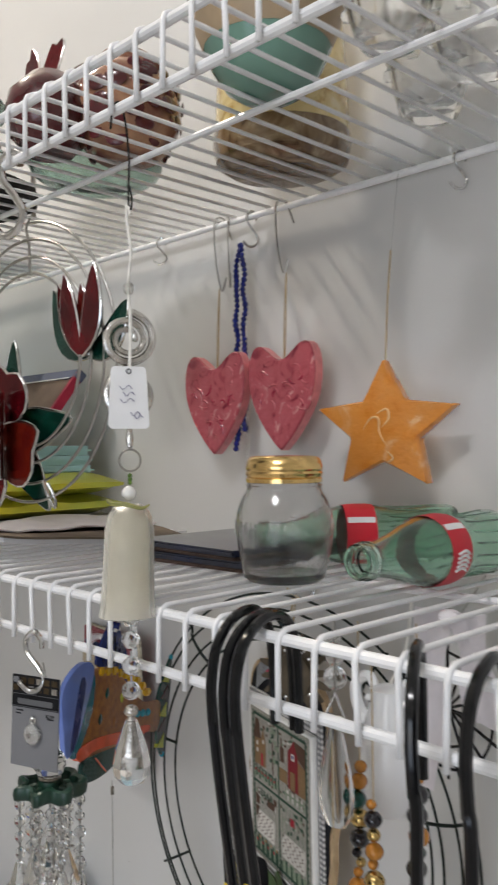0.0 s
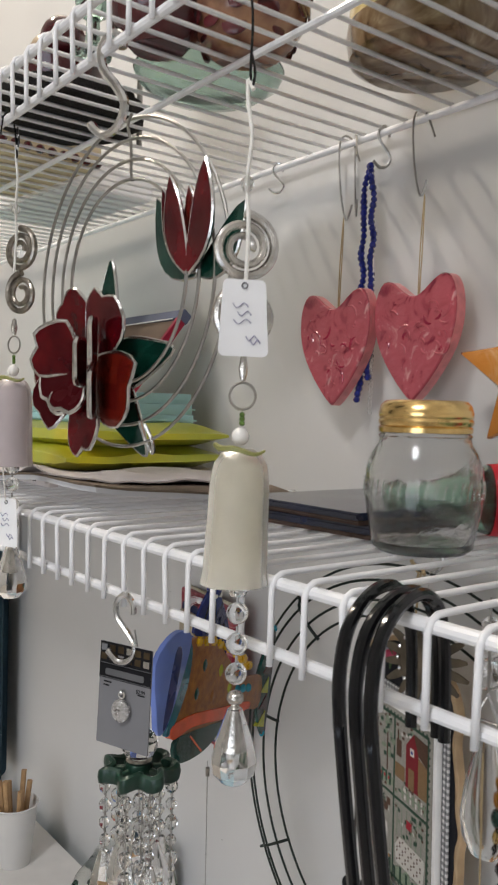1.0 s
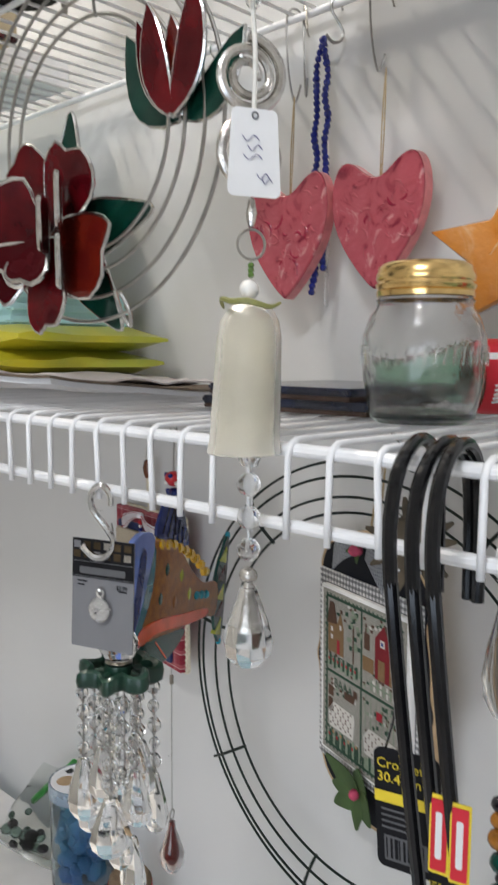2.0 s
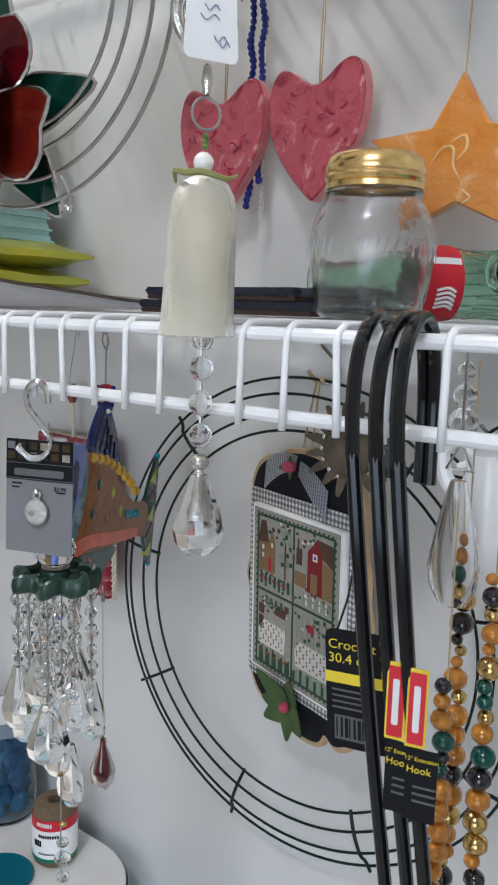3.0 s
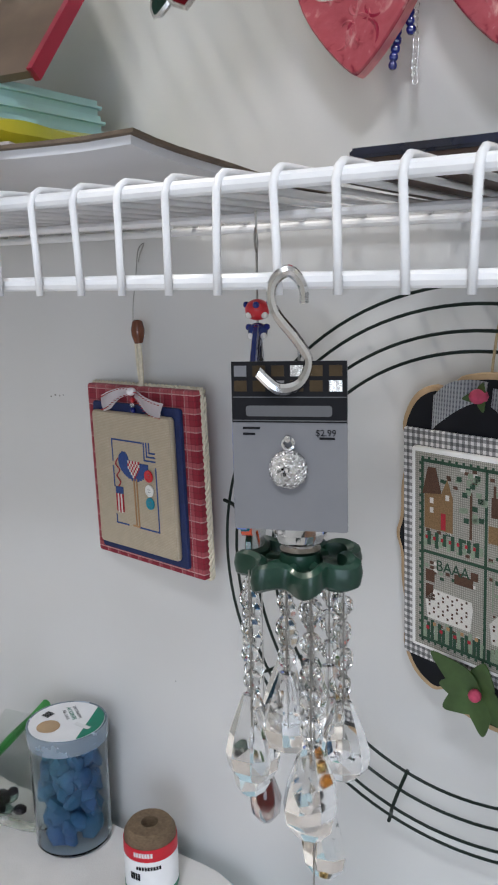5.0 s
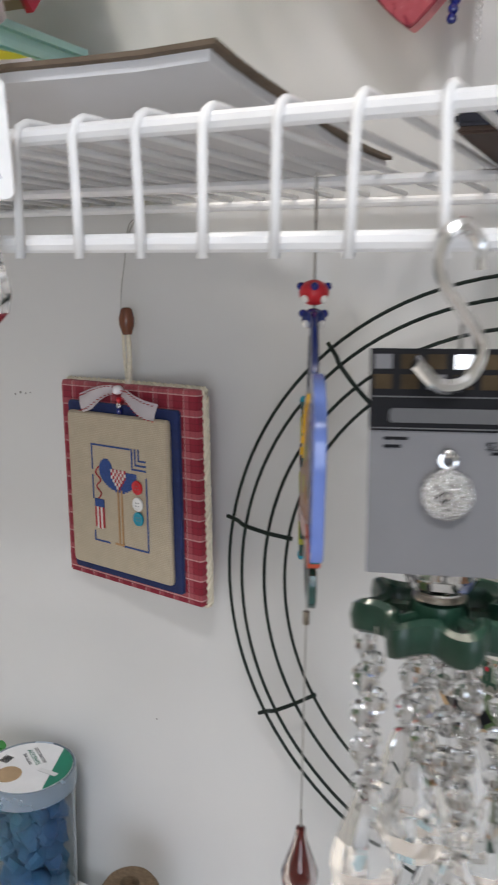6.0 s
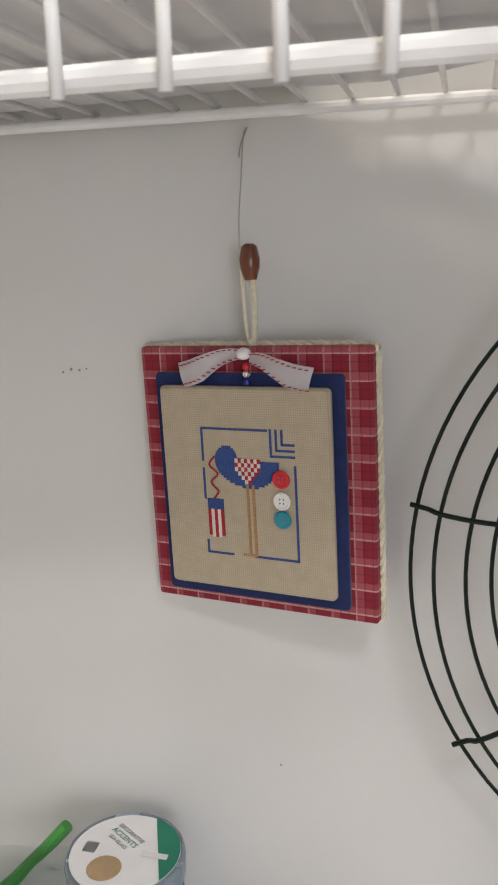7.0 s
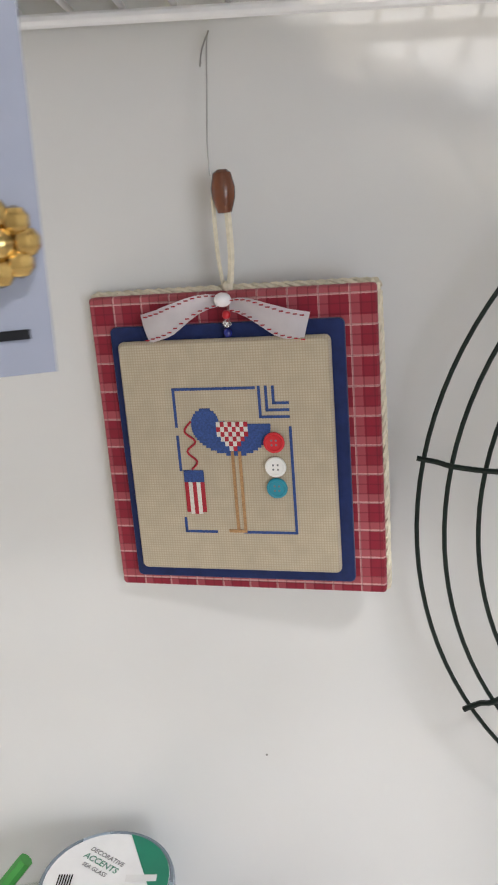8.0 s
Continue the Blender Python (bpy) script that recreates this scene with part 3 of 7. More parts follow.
def suncatcher():
    t = thing("ring_suncatcher", "stained glass suncatcher of steel rings, dark red flower and tulip", "suncatcher", pose(0.001, -0.314, 1.559, 0, 0, 5))
    for r, dz in ((0.1035, -0.0015), (0.0905, -0.001), (0.0765, 0.0), (0.0645, 0.0)):
        part("ring", tube(arc(0, dz, r, 0, 360, 72)[:-1], 0.0011, True, 6), DULL, t)
    part("hanger", tube(smooth_line([(0.012, -0.004, 0.103), (0.006, -0.003, 0.097), (0.004, 0.001, 0.086), (0.006, 0, 0.07), (0.009, -0.001, 0.0625)], 4), 0.001, seg=6), DULL, t)
    part("clip", tube(smooth_line([(0.026, -0.004, -0.088), (0.027, 0, -0.1), (0.032, 0.002, -0.108), (0.034, 0, -0.1), (0.03, -0.003, -0.09)], 4), 0.0012, seg=6), SOLDER, t)
    # flower
    fx, fz = -0.0225, -0.056
    base = pose(fx, -0.008, fz, 0, 0, 4)
    for i, (a, l, w, tilt, mat) in enumerate(((335, 0.053, 0.036, 8, REDGLASS), (31, 0.052, 0.042, 8, REDGLASS), (274, 0.054, 0.036, 10, REDGLASS), (112, 0.05, 0.046, 6, FIREGLASS), (178, 0.054, 0.03, 8, REDGLASS), (236, 0.048, 0.036, 14, WINEGLASS))):
        leaded("petal", petal_line(l, w, 0.02, i), 0.0025, mat, t, base @ pose(0, -0.0012 * i, 0, 0, a, 0) @ pose(0, 0, 0.003, tilt, 0, 0))
    # inner petals stand up from the face
    for i, (a, l, w, tilt, mat) in enumerate(((308, 0.036, 0.04, 34, REDGLASS), (238, 0.034, 0.034, 22, WINEGLASS), (200, 0.03, 0.028, 26, WINEGLASS))):
        leaded("petal", petal_line(l, w, 0.02, i + 20), 0.0025, mat, t, base @ pose(0, -0.008, 0, 0, a, 0) @ pose(0, 0, 0.002, tilt, 0, 0), 0.0016)
    for i, (dx, dz, yaw, mat) in enumerate(((0.014, 0.016, 38, REDGLASS), (0.013, -0.016, 36, WINEGLASS), (0.003, 0.004, 44, WINEGLASS))):
        leaded("petal", rounded(0.022, 0.029, 0.006), 0.0025, mat, t, base @ pose(dx, -0.009, dz, 0, 0, -yaw) @ pose(0, 0, 0, 0, 0, -8) @ pose(0.012, 0, 0), 0.0017)
    for a, l, w in ((5, 0.072, 0.024), (80, 0.07, 0.032), (140, 0.07, 0.03), (308, 0.066, 0.024), (205, 0.056, 0.022)):
        leaded("leaf", leaf_line(l, w), 0.0025, LEAFGLASS, t, pose(fx, -0.001, fz, 0, 0, 4) @ pose(0, 0.001, 0, 0, a, 0))
    part("flower_centre", ball((fx, -0.012, fz), 0.004, None, 10, 6), SOLDER, t)
    # tulip: petals and leaves bulge away from the middle
    tb = pose(0.072, -0.001, -0.001, 0, 0, -5)
    for a, l, w, bend, yy, mat in ((-27, 0.057, 0.015, -0.005, 0.0, WINEGLASS), (-15, 0.058, 0.019, -0.005, -0.002, REDGLASS), (-3, 0.049, 0.015, 0.0, 0.003, FIREGLASS), (20, 0.062, 0.021, 0.006, -0.002, REDGLASS)):
        leaded("tulip_petal", bent_leaf(l, w, bend), 0.0025, mat, t, tb @ pose(0, yy - 0.003, 0, 3, a, 0), 0.0013)
    for a, l, w, bend in ((-42, 0.068, 0.024, -0.011), (54, 0.056, 0.021, 0.008)):
        leaded("tulip_leaf", bent_leaf(l, w, bend), 0.0025, LEAFGLASS, t, tb @ pose(0, 0.002, 0, 0, a, 0), 0.0012)
    return t


suncatcher()
s_hook(pose(0.003, -0.328, 1.704, 0, 0, 8) @ Matrix.Diagonal((1.35, 1, 1, 1)), 0.056, 0.0026)


# ---------------------------------------------------------------- beaded bell hangings
def price_tag(name, parent, m, w=0.0255, h=0.038):
    o = rounded(w, h, 0.003)
    bm = slab([(x * (0.86 if z > h * 0.42 else 1), z) for x, z in o], 0.0004)
    bm.transform(m)
    tag = part(name, bm, PAPERTAG, parent, "small white price tag with faded pen marks")
    e = tube(arc(0, h * 0.42, 0.0014, 0, 360, 12, -0.0003)[:-1], 0.0004, True, 5)
    e.transform(m)
    part("eyelet", e, CARDGREY, tag)
    for i, (x, z, l) in enumerate(((-0.002, 0.006, 0.008), (0.0, 0.002, 0.007), (-0.001, -0.002, 0.009), (0.004, -0.01, 0.006), (0.006, -0.012, 0.005))):
        s = tube(smooth_line([(x - l / 2, -0.0004, z + 0.001), (x - l / 5, -0.0004, z - 0.0012), (x + l / 5, -0.0004, z + 0.0014), (x + l / 2, -0.0004, z - 0.0005)], 3), 0.00022, seg=4)
        s.transform(m)
        part("pen_mark", s, INK, tag)
    return tag


def crystal_drop(l, w, bm=None, c=(0, 0, 0), seg=8):
    prof = [(0, 0), (w * 0.16, -l * 0.02), (w * 0.27, -l * 0.2), (w * 0.42, -l * 0.45), (w * 0.5, -l * 0.68), (w * 0.45, -l * 0.84), (w * 0.27, -l * 0.96), (0, -l)]
    return lathe(prof, seg, bm, c)


def bell_hanging(m, bell, bells, label, tag_low, tagyaw, drop=(0.0405, 0.0245), hang=0.11):
    """A chain of cord, scroll, bell, beads and a crystal; the origin is the knot's bead."""
    t = thing("bell_hanging", label, "hanging ornament", m, "beaded bell hangings")
    part("cord", tube(smooth_line([(0.003, 0, 0.046), (-0.0015, 0, 0.052), (-0.001, 0, 0.04), (0.0025, 0, 0.024), (0.0005, 0, 0.009), (-0.0005, 0, 0.0), (0.0015, 0, -0.022), (0.003, -0.002, -0.05)], 6), 0.0011, seg=6), STRING, t)
    part("hook", tube(smooth_line([(0.0, -0.013, hang - 0.014), (0.0, -0.011, hang), (0, -0.006, hang + 0.004), (0, -0.002, hang - 0.006), (0.001, 0.0, hang - 0.03), (0, 0, 0.056), (0.002, 0, 0.048), (0.004, 0, 0.054), (0.001, 0, 0.064)], 4), 0.0007, seg=5), BLACKPAINT, t)
    part("knot_bead", ball((0, 0, 0), 0.0036, None, 12, 8, 1.1), CLEAR, t)
    turn = pose(0, 0, 0, 0, 0, tagyaw)
    sc = []
    for i in range(56):
        a = radians(90 - i * 15)
        r = 0.0175 - 0.000235 * i
        sc.append((r * math.cos(a), 0.005, -0.031 + r * math.sin(a) * 0.98))
    bm = tube(sc, lambda u: 0.0027 - 0.0009 * u, seg=8)
    lo = []
    for i in range(50):
        a = radians(90 + i * 15)
        r = 0.0165 - 0.00023 * i
        lo.append((0.002 + r * math.cos(a), 0.005, -0.066 + r * math.sin(a)))
    tube(lo, lambda u: 0.0027 - 0.0009 * u, seg=8, bm=bm)
    bm.transform(turn)
    part("scroll", bm, bells, t, "cast metal double scroll")
    part("wrapped_wire", lathe([(0.0, -0.086), (0.0016, -0.087), (0.002, -0.09), (0.0026, -0.093), (0.0022, -0.096), (0.0014, -0.099), (0, -0.0995)], 10), SILVER, t)
    lk = tube(arc(0, -0.107, 0.0068, 0, 360, 24)[:-1], 0.0007, True, 6)
    lk.transform(turn)
    part("link", lk, DULL, t)
    for i in range(3):
        part("seed_bead", ball((0, 0, -0.1165 - i * 0.0022), 0.0015, None, 8, 6), GREENBEAD, t)
    part("pearl", ball((-0.001, 0, -0.1275), 0.0047), PEARL, t)
    bm = lathe([(0, -0.1335), (0.006, -0.1338), (0.0105, -0.1365), (0.0138, -0.142), (0.0152, -0.15), (0.0158, -0.17), (0.0168, -0.198), (0.0178, -0.2035), (0.0173, -0.204), (0.0158, -0.2), (0.0146, -0.17), (0.0138, -0.15), (0.011, -0.14), (0, -0.1365)], 36)
    for v in bm.verts:
        v.co.x += 0.05 * (v.co.z + 0.134)
    part("bell", bm, bell, t)
    part("wire_leaf", tube(smooth_line([(-0.014, -0.004, -0.1355), (-0.008, -0.011, -0.132), (0.0, -0.013, -0.1335), (0.008, -0.01, -0.1335), (0.015, -0.003, -0.136), (0.017, 0.002, -0.134)], 5), lambda u: 0.0006 + 0.001 * math.sin(math.pi * u), seg=5), VINE, t)
    part("stopper", lathe([(0, -0.2), (0.0052, -0.202), (0.0056, -0.206), (0.004, -0.2095), (0, -0.2105)], 16), CLEAR, t)
    for z in (-0.2185, -0.2345, -0.25):
        part("crystal_bead", ball((0, 0, z), 0.0058, None, 14, 9), CRYSTAL, t)
        part("pin", tube([(0, 0, z + 0.0056), (0, 0, z + 0.0092)], 0.0007, seg=5), DULL, t)
    part("silver_bead", ball((0, 0, -0.2625), 0.0046, None, 12, 8, 0.85), SILVER, t)
    part("drop_cap", lathe([(0, -0.2655), (0.002, -0.266), (0.0042, -0.272), (0.0075, -0.283), (0.0092, -0.2885), (0.0088, -0.289), (0.004, -0.281), (0, -0.276)], 14), SILVER, t)
    bm = crystal_drop(*drop, None, (0, 0, -0.2675), 10)
    part("crystal_drop", bm, CRYSTAL, t, smooth=False)
    if tag_low:
        price_tag("price_tag", t, pose(0.014, -0.01, tag_low, 0, 0, tagyaw))
        part("tag_string", tube([(0, -0.004, -0.13), (0.002, -0.012, -0.17), (0.0138, -0.0105, tag_low + 0.016)], 0.0006, seg=5), STRING, t)
    else:
        price_tag("price_tag", t, pose(0.0075, -0.006, -0.0685, 0, 0, tagyaw))
    return t


bell_hanging(pose(0.137, -0.3195, 1.593), FROST, SILVER, "hanging of silver scroll, frosted ivory glass bell, crystals and price tag", 0, 66)
bell_hanging(pose(-0.166, -0.3195, 1.634), MAUVE, DARKSILVER, "hanging of dark scroll, frosted mauve glass bell, crystal and price tag", -0.247, 20, (0.044, 0.026), 0.07)


def green_panel_hanging():
    t = thing("glass_panel_hanging", "green glass panel on wires with a cream price tag", "hanging ornament", pose(-0.236, -0.322, 1.69))
    part("hook", tube(smooth_line([(0, -0.008, 0.01), (0, -0.014, 0.016), (0, -0.011, 0.0), (0, 0, -0.04)], 5), 0.0007, seg=5), DULL, t)
    for x in (-0.012, 0.012):
        part("side_wire", tube(smooth_line([(0, 0, -0.035), (x * 0.9, 0, -0.07), (x, 0, -0.2)], 5), 0.0012, seg=6), DULL, t)
    part("pane", slab(rounded(0.03, 0.05, 0.002, 0, -0.17), 0.003), LEAFGLASS, t)
    price_tag("price_tag", t, pose(0.004, -0.003, -0.055, 0, 0, 40))


green_panel_hanging()


# ---------------------------------------------------------------- hearts and star on the upper back rod
def wire_hook(m, h=0.07):
    t = done("wire_hook", tube(smooth_line([(0.014, 0.0, -0.018), (0.005, 0, 0.004), (-0.004, 0, 0.008), (-0.008, 0, -0.004), (-0.006, 0.001, -h * 0.6), (0.0, 0.002, -h), (0.006, 0.002, -h * 0.8)], 6), 0.001, seg=6), DULL)
    t.matrix_world = m
    return tagged(t, "thin bent wire hook over the shelf's back rod", "hook", "thin wire hooks")


def heart_line(w, h, n=56):
    out = []
    for i in range(n):
        a = 2 * math.pi * i / n
        x = 16 * math.copysign(abs(math.sin(a)) ** 1.55, math.sin(a))
        z = 2.6 * max(0.0, math.cos(a)) ** 14 + 13 * math.cos(a) - 5 * math.cos(2 * a) - 2 * math.cos(3 * a) - math.cos(4 * a)
        out.append((x / 32 * w, (z + 2.5) / 29 * h))
    return out


def resin_heart(m, w, h, cord, scrolls):
    t = thing("resin_heart", "rose-pink swirled resin heart on a tan cord against the wall", "heart ornament", m, "resin hearts on the wall")
    o = heart_line(w, h)
    part("body", slab(o, 0.013, 0.0012), PINK, t)
    # raised swirls on the face
    rnd = random.Random(scrolls)
    for i in range(60):
        x, z = rnd.uniform(-0.42, 0.42) * w, rnd.uniform(-0.42, 0.42) * h
        if abs(x) / (0.5 * w) + max(0, -z) / (0.5 * h) > 0.78 or z > 0.36 * h or (abs(x) < 0.14 * w and z > 0.12 * h):
            continue
        a0, r = rnd.uniform(0, 360), rnd.uniform(0.003, 0.011)
        part("swirl", tube(arc(x, z, r, a0, a0 + rnd.uniform(70, 190), 10, 0.0007), lambda u: 0.0004 + 0.0013 * math.sin(math.pi * u), seg=6), (PINK, PINK, SWIRLRED, PINK)[i % 4], t)
    # the rim's lit look is painted on as a paler strip all round
    bm = bmesh.new()
    ra = [bm.verts.new((x * 1.008, 0.0016, z * 1.008)) for x, z in o]
    rb = [bm.verts.new((x * 1.008, 0.0114, z * 1.008)) for x, z in o]
    for k in range(len(o)):
        bm.faces.new((ra[k], ra[(k + 1) % len(o)], rb[(k + 1) % len(o)], rb[k]))
    part("rim", bm, LITPINKRIM, t, "rim coloured paler for its lit edge")
    part("cord", tube(smooth_line([(0.0, 0.006, h * 0.36), (-0.0012, 0.008, h * 0.36 + cord * 0.5), (0, 0.01, h * 0.36 + cord), (0.0014, 0.008, h * 0.36 + cord * 0.5), (0.0015, 0.006, h * 0.36)], 5), 0.0006, seg=5), JUTE, t)
    return t


resin_heart(pose(-0.095, -0.0395, 1.5395, 0, 0, -3), 0.098, 0.106, 0.085, 1)
resin_heart(pose(0.003, -0.0405, 1.5425, 0, 0, -4), 0.095, 0.104, 0.085, 2)
wire_hook(pose(-0.109, -0.014, 1.737, 0, 0, 20), 0.072)
wire_hook(pose(-0.097, -0.014, 1.737, 0, 0, -40), 0.07)
wire_hook(pose(-0.017, -0.014, 1.737, 0, 0, 10), 0.066)
s_hook(pose(-0.063, -0.013, 1.738, 0, 0, 60) @ Matrix.Diagonal((0.62, 0.62, 0.8, 1)), 0.042, 0.0019, DULL, "small dull steel S hook on the back rod")
s_hook(pose(0.186, -0.013, 1.738, 0, 0, 60) @ Matrix.Diagonal((0.62, 0.62, 0.8, 1)), 0.036, 0.0019, CHROME, "small bare steel S hook on the back rod")
s_hook(pose(-0.215, -0.013, 1.738, 0, 0, 40) @ Matrix.Diagonal((0.62, 0.62, 0.8, 1)), 0.034, 0.0019, CHROME, "small bare steel S hook on the back rod")


def bead_string():
    t = thing("bead_strand", "doubled strand of cobalt blue beads with a clear tail", "bead string", pose(-0.066, -0.026, 1.708))
    rnd = random.Random(4)
    for s, n in ((-0.006, 42), (0.0055, 38)):
        for i in range(n):
            z = -0.003 - i * 0.0052
            part("bead", ball((s + 0.0012 * math.sin(i * 0.7 + s * 900) + (0.004 * (1 - i / 6) * (-1 if s > 0 else 1) if i < 6 else 0), 0.001 * math.cos(i), z), 0.0033 + rnd.uniform(-0.0004, 0.0003), None, 8, 5), BLUEBEAD, t)
    for i in range(14):
        part("clear_bead", ball((0.008 + 0.0005 * math.sin(i), 0.001, -0.172 - i * 0.0043), 0.0021, None, 8, 5), CRYSTAL, t)
    part("thread", tube([(0.004, 0, -0.01), (0.0075, 0.001, -0.1), (0.008, 0.001, -0.172)], 0.0006, seg=5), STRING, t)


bead_string()


def resin_star():
    t = thing("resin_star", "marbled orange resin star hanging on a tan cord", "star ornament", pose(0.1315, -0.049, 1.5095, 0, 0, 6))
    o = []
    for i in range(10):
        a = radians(90 + i * 36)
        r = 0.0685 if i % 2 == 0 else 0.0335
        o.append((r * 1.045 * math.cos(a), 0, r * 0.87 * math.sin(a)))
    line = []
    for i in range(10):
        p, q = Vector(o[i]), Vector(o[(i + 1) % 10])
        line += [p.lerp(q, u) for u in (0.04, 0.35, 0.65, 0.96)]
    line = [(p.x, p.z) for p in line]
    part("body", slab(line, 0.013, 0.0022), AMBER, t)
    for pts in (((-0.02, -0.002), (-0.012, 0.008), (-0.004, 0.008), (-0.003, -0.004), (0.004, -0.016)), ((-0.006, 0.012), (0.004, 0.016), (0.006, 0.008), (-0.001, 0.0)), ((0.004, -0.02), (0.01, -0.026), (0.004, -0.03))):
        part("swirl", tube(smooth_line([(x, 0.0002, z) for x, z in pts], 4), lambda u: 0.0003 + 0.0009 * math.sin(math.pi * u), seg=5), STREAK, t, "pale marbled streak")
    part("cord", tube([(0, 0.006, 0.058), (-0.001, 0.012, 0.112), (-0.002, 0.02, 0.156)], 0.0008, seg=6), JUTE, t)
    part("clear_line", tube([(-0.002, 0.02, 0.156), (-0.002, 0.035, 0.231)], 0.0003, seg=5), CLEAR, t)


resin_star()


# ---------------------------------------------------------------- on the lower shelf
def shaker_jar():
    t = thing("glass_jar", "clear glass shaker jar with gold screw lid on the shelf", "jar", pose(0.1505, -0.1935, 1.3985) @ Matrix.Diagonal((1, 1, 0.95, 1)))
    body = [(0, 0.001), (0.026, 0.0), (0.0295, 0.003), (0.031, 0.012), (0.0338, 0.026), (0.035, 0.04), (0.0343, 0.051), (0.031, 0.061), (0.0272, 0.067), (0.0268, 0.07), (0.0275, 0.0715), (0.0262, 0.073), (0.0262, 0.088),
            (0.0244, 0.088), (0.0244, 0.07), (0.0285, 0.06), (0.0318, 0.05), (0.0325, 0.04), (0.0313, 0.026), (0.0285, 0.012), (0.026, 0.0062), (0, 0.0055)]
    part("glass_body", lathe(body, 48), JARGLASS, t)
    lid = [(0.0275, 0.0735), (0.0285, 0.0737), (0.0288, 0.0765), (0.0278, 0.0775), (0.0288, 0.079), (0.0292, 0.0805), (0.0282, 0.0822), (0.029, 0.0838), (0.0288, 0.0862), (0.0276, 0.0905), (0.025, 0.093), (0.0225, 0.0935), (0, 0.0938)]
    lid = [(r * 0.955, h) for r, h in lid]
    part("screw_lid", lathe(lid, 40), BRASS, t, "shiny gold screw lid")
    # embossed lettering is worn to ridges
    for i in range(30):
        a = radians(-150 + i * 8.5)
        part("embossing", tube([(0.0349 * math.cos(a), 0.0349 * math.sin(a), 0.034), (0.035 * math.cos(a), 0.035 * math.sin(a), 0.0395), (0.0349 * math.cos(a + 0.05), 0.0349 * math.sin(a + 0.05), 0.045)], 0.0007, seg=5), JARGLASS, t)


shaker_jar()


def drink_bottle(m, label):
    t = thing("glass_bottle", label, "bottle", m, "empty bottles lying on the shelf")
    out = [(0, 0.003), (0.018, 0.0), (0.0265, 0.003), (0.028, 0.01), (0.0275, 0.03), (0.0255, 0.05), (0.0258, 0.066), (0.0285, 0.084), (0.029, 0.1), (0.0275, 0.115), (0.0225, 0.135), (0.0165, 0.155), (0.0135, 0.172), (0.0125, 0.18),
           (0.0145, 0.182), (0.0148, 0.186), (0.013, 0.188), (0.0138, 0.19), (0.0135, 0.194), (0.0115, 0.195)]
    inn = [(max(0, r - 0.0026), h) for r, h in out[::-1]][:-2]
    part("glass_body", lathe(out + inn + [(0, 0.008)], 32), COKEGREEN, t)
    for k in range(16):
        a = 2 * math.pi * k / 16
        part("flute", tube([(r * math.cos(a + h * 3), r * math.sin(a + h * 3), h) for r, h in ((0.0276, 0.02), (0.0262, 0.042), (0.0256, 0.058), (0.0262, 0.07))], 0.0011, seg=5), COKEGREEN, t)
    band = bmesh.new()
    lathe([(0.0287, 0.083), (0.02935, 0.09), (0.0294, 0.1), (0.0286, 0.112)], 40, band)
    part("label_band", band, PRINTRED, t, "red wrap label")
    for a0 in (0.3, 2.4, 4.5):
        st, rows = bmesh.new(), []
        for h in (0.0845, 0.092, 0.1, 0.1105):
            r = 0.0296 if 0.088 < h < 0.105 else 0.02915
            rows.append([st.verts.new((r * math.cos(a0 + d), r * math.sin(a0 + d), h)) for d in (0, 0.1, 0.2)])
        for u, v in zip(rows, rows[1:]):
            for k in range(2):
                st.faces.new((u[k], u[k + 1], v[k + 1], v[k]))
        part("label_stripe", st, PRINTWHITE, t)
    for i in range(5):
        a = -0.9 + i * 0.12
        part("script_mark", tube(smooth_line([(0.0298 * math.cos(a), 0.0298 * math.sin(a), 0.09), (0.0299 * math.cos(a + 0.1), 0.0299 * math.sin(a + 0.1), 0.096), (0.0298 * math.cos(a + 0.03), 0.0298 * math.sin(a + 0.03), 0.105)], 4), 0.0013, seg=4), PRINTWHITE, t)
    return t


SMALLER = Matrix.Diagonal((0.84, 0.84, 0.84, 1))
drink_bottle(pose(0.242, -0.063, 1.4229) @ pose(0, 0, 0, 90, 0, 0) @ pose(0, 0, 0, 0, 0, 22) @ SMALLER, "empty green glass drink bottle with red label lying beside the jar")
drink_bottle(pose(0.194, -0.036, 1.4229, 0, 0, -40) @ pose(0, 0, 0, 90, 0, 0) @ pose(0, 0, 0, 0, 0, 10) @ SMALLER, "empty green glass drink bottle with red label lying towards the jar")


def tablets():
    for i, (x0, x1, y0, y1, z, h, a) in enumerate(((-0.026, 0.112, -0.2, -0.066, 1.399, 0.0085, 2), (-0.02, 0.108, -0.2, -0.068, 1.4079, 0.008, -2))):
        t = thing("tile_board", "dark iridescent blue-black board stacked flat on the wire shelf", "board", pose((x0 + x1) / 2, (y0 + y1) / 2, z, 0, 0, a), "stacked dark boards")
        w, d = (x1 - x0) / 2, (y1 - y0) / 2
        part("core", block((-w, -d, 0), (w, d, h * 0.35), 0.001), SLATEEDGE, t)
        part("glazed_face", block((-w - 0.001, -d - 0.001, h * 0.36), (w + 0.001, d + 0.001, h), 0.0015), SLATE, t)


tablets()


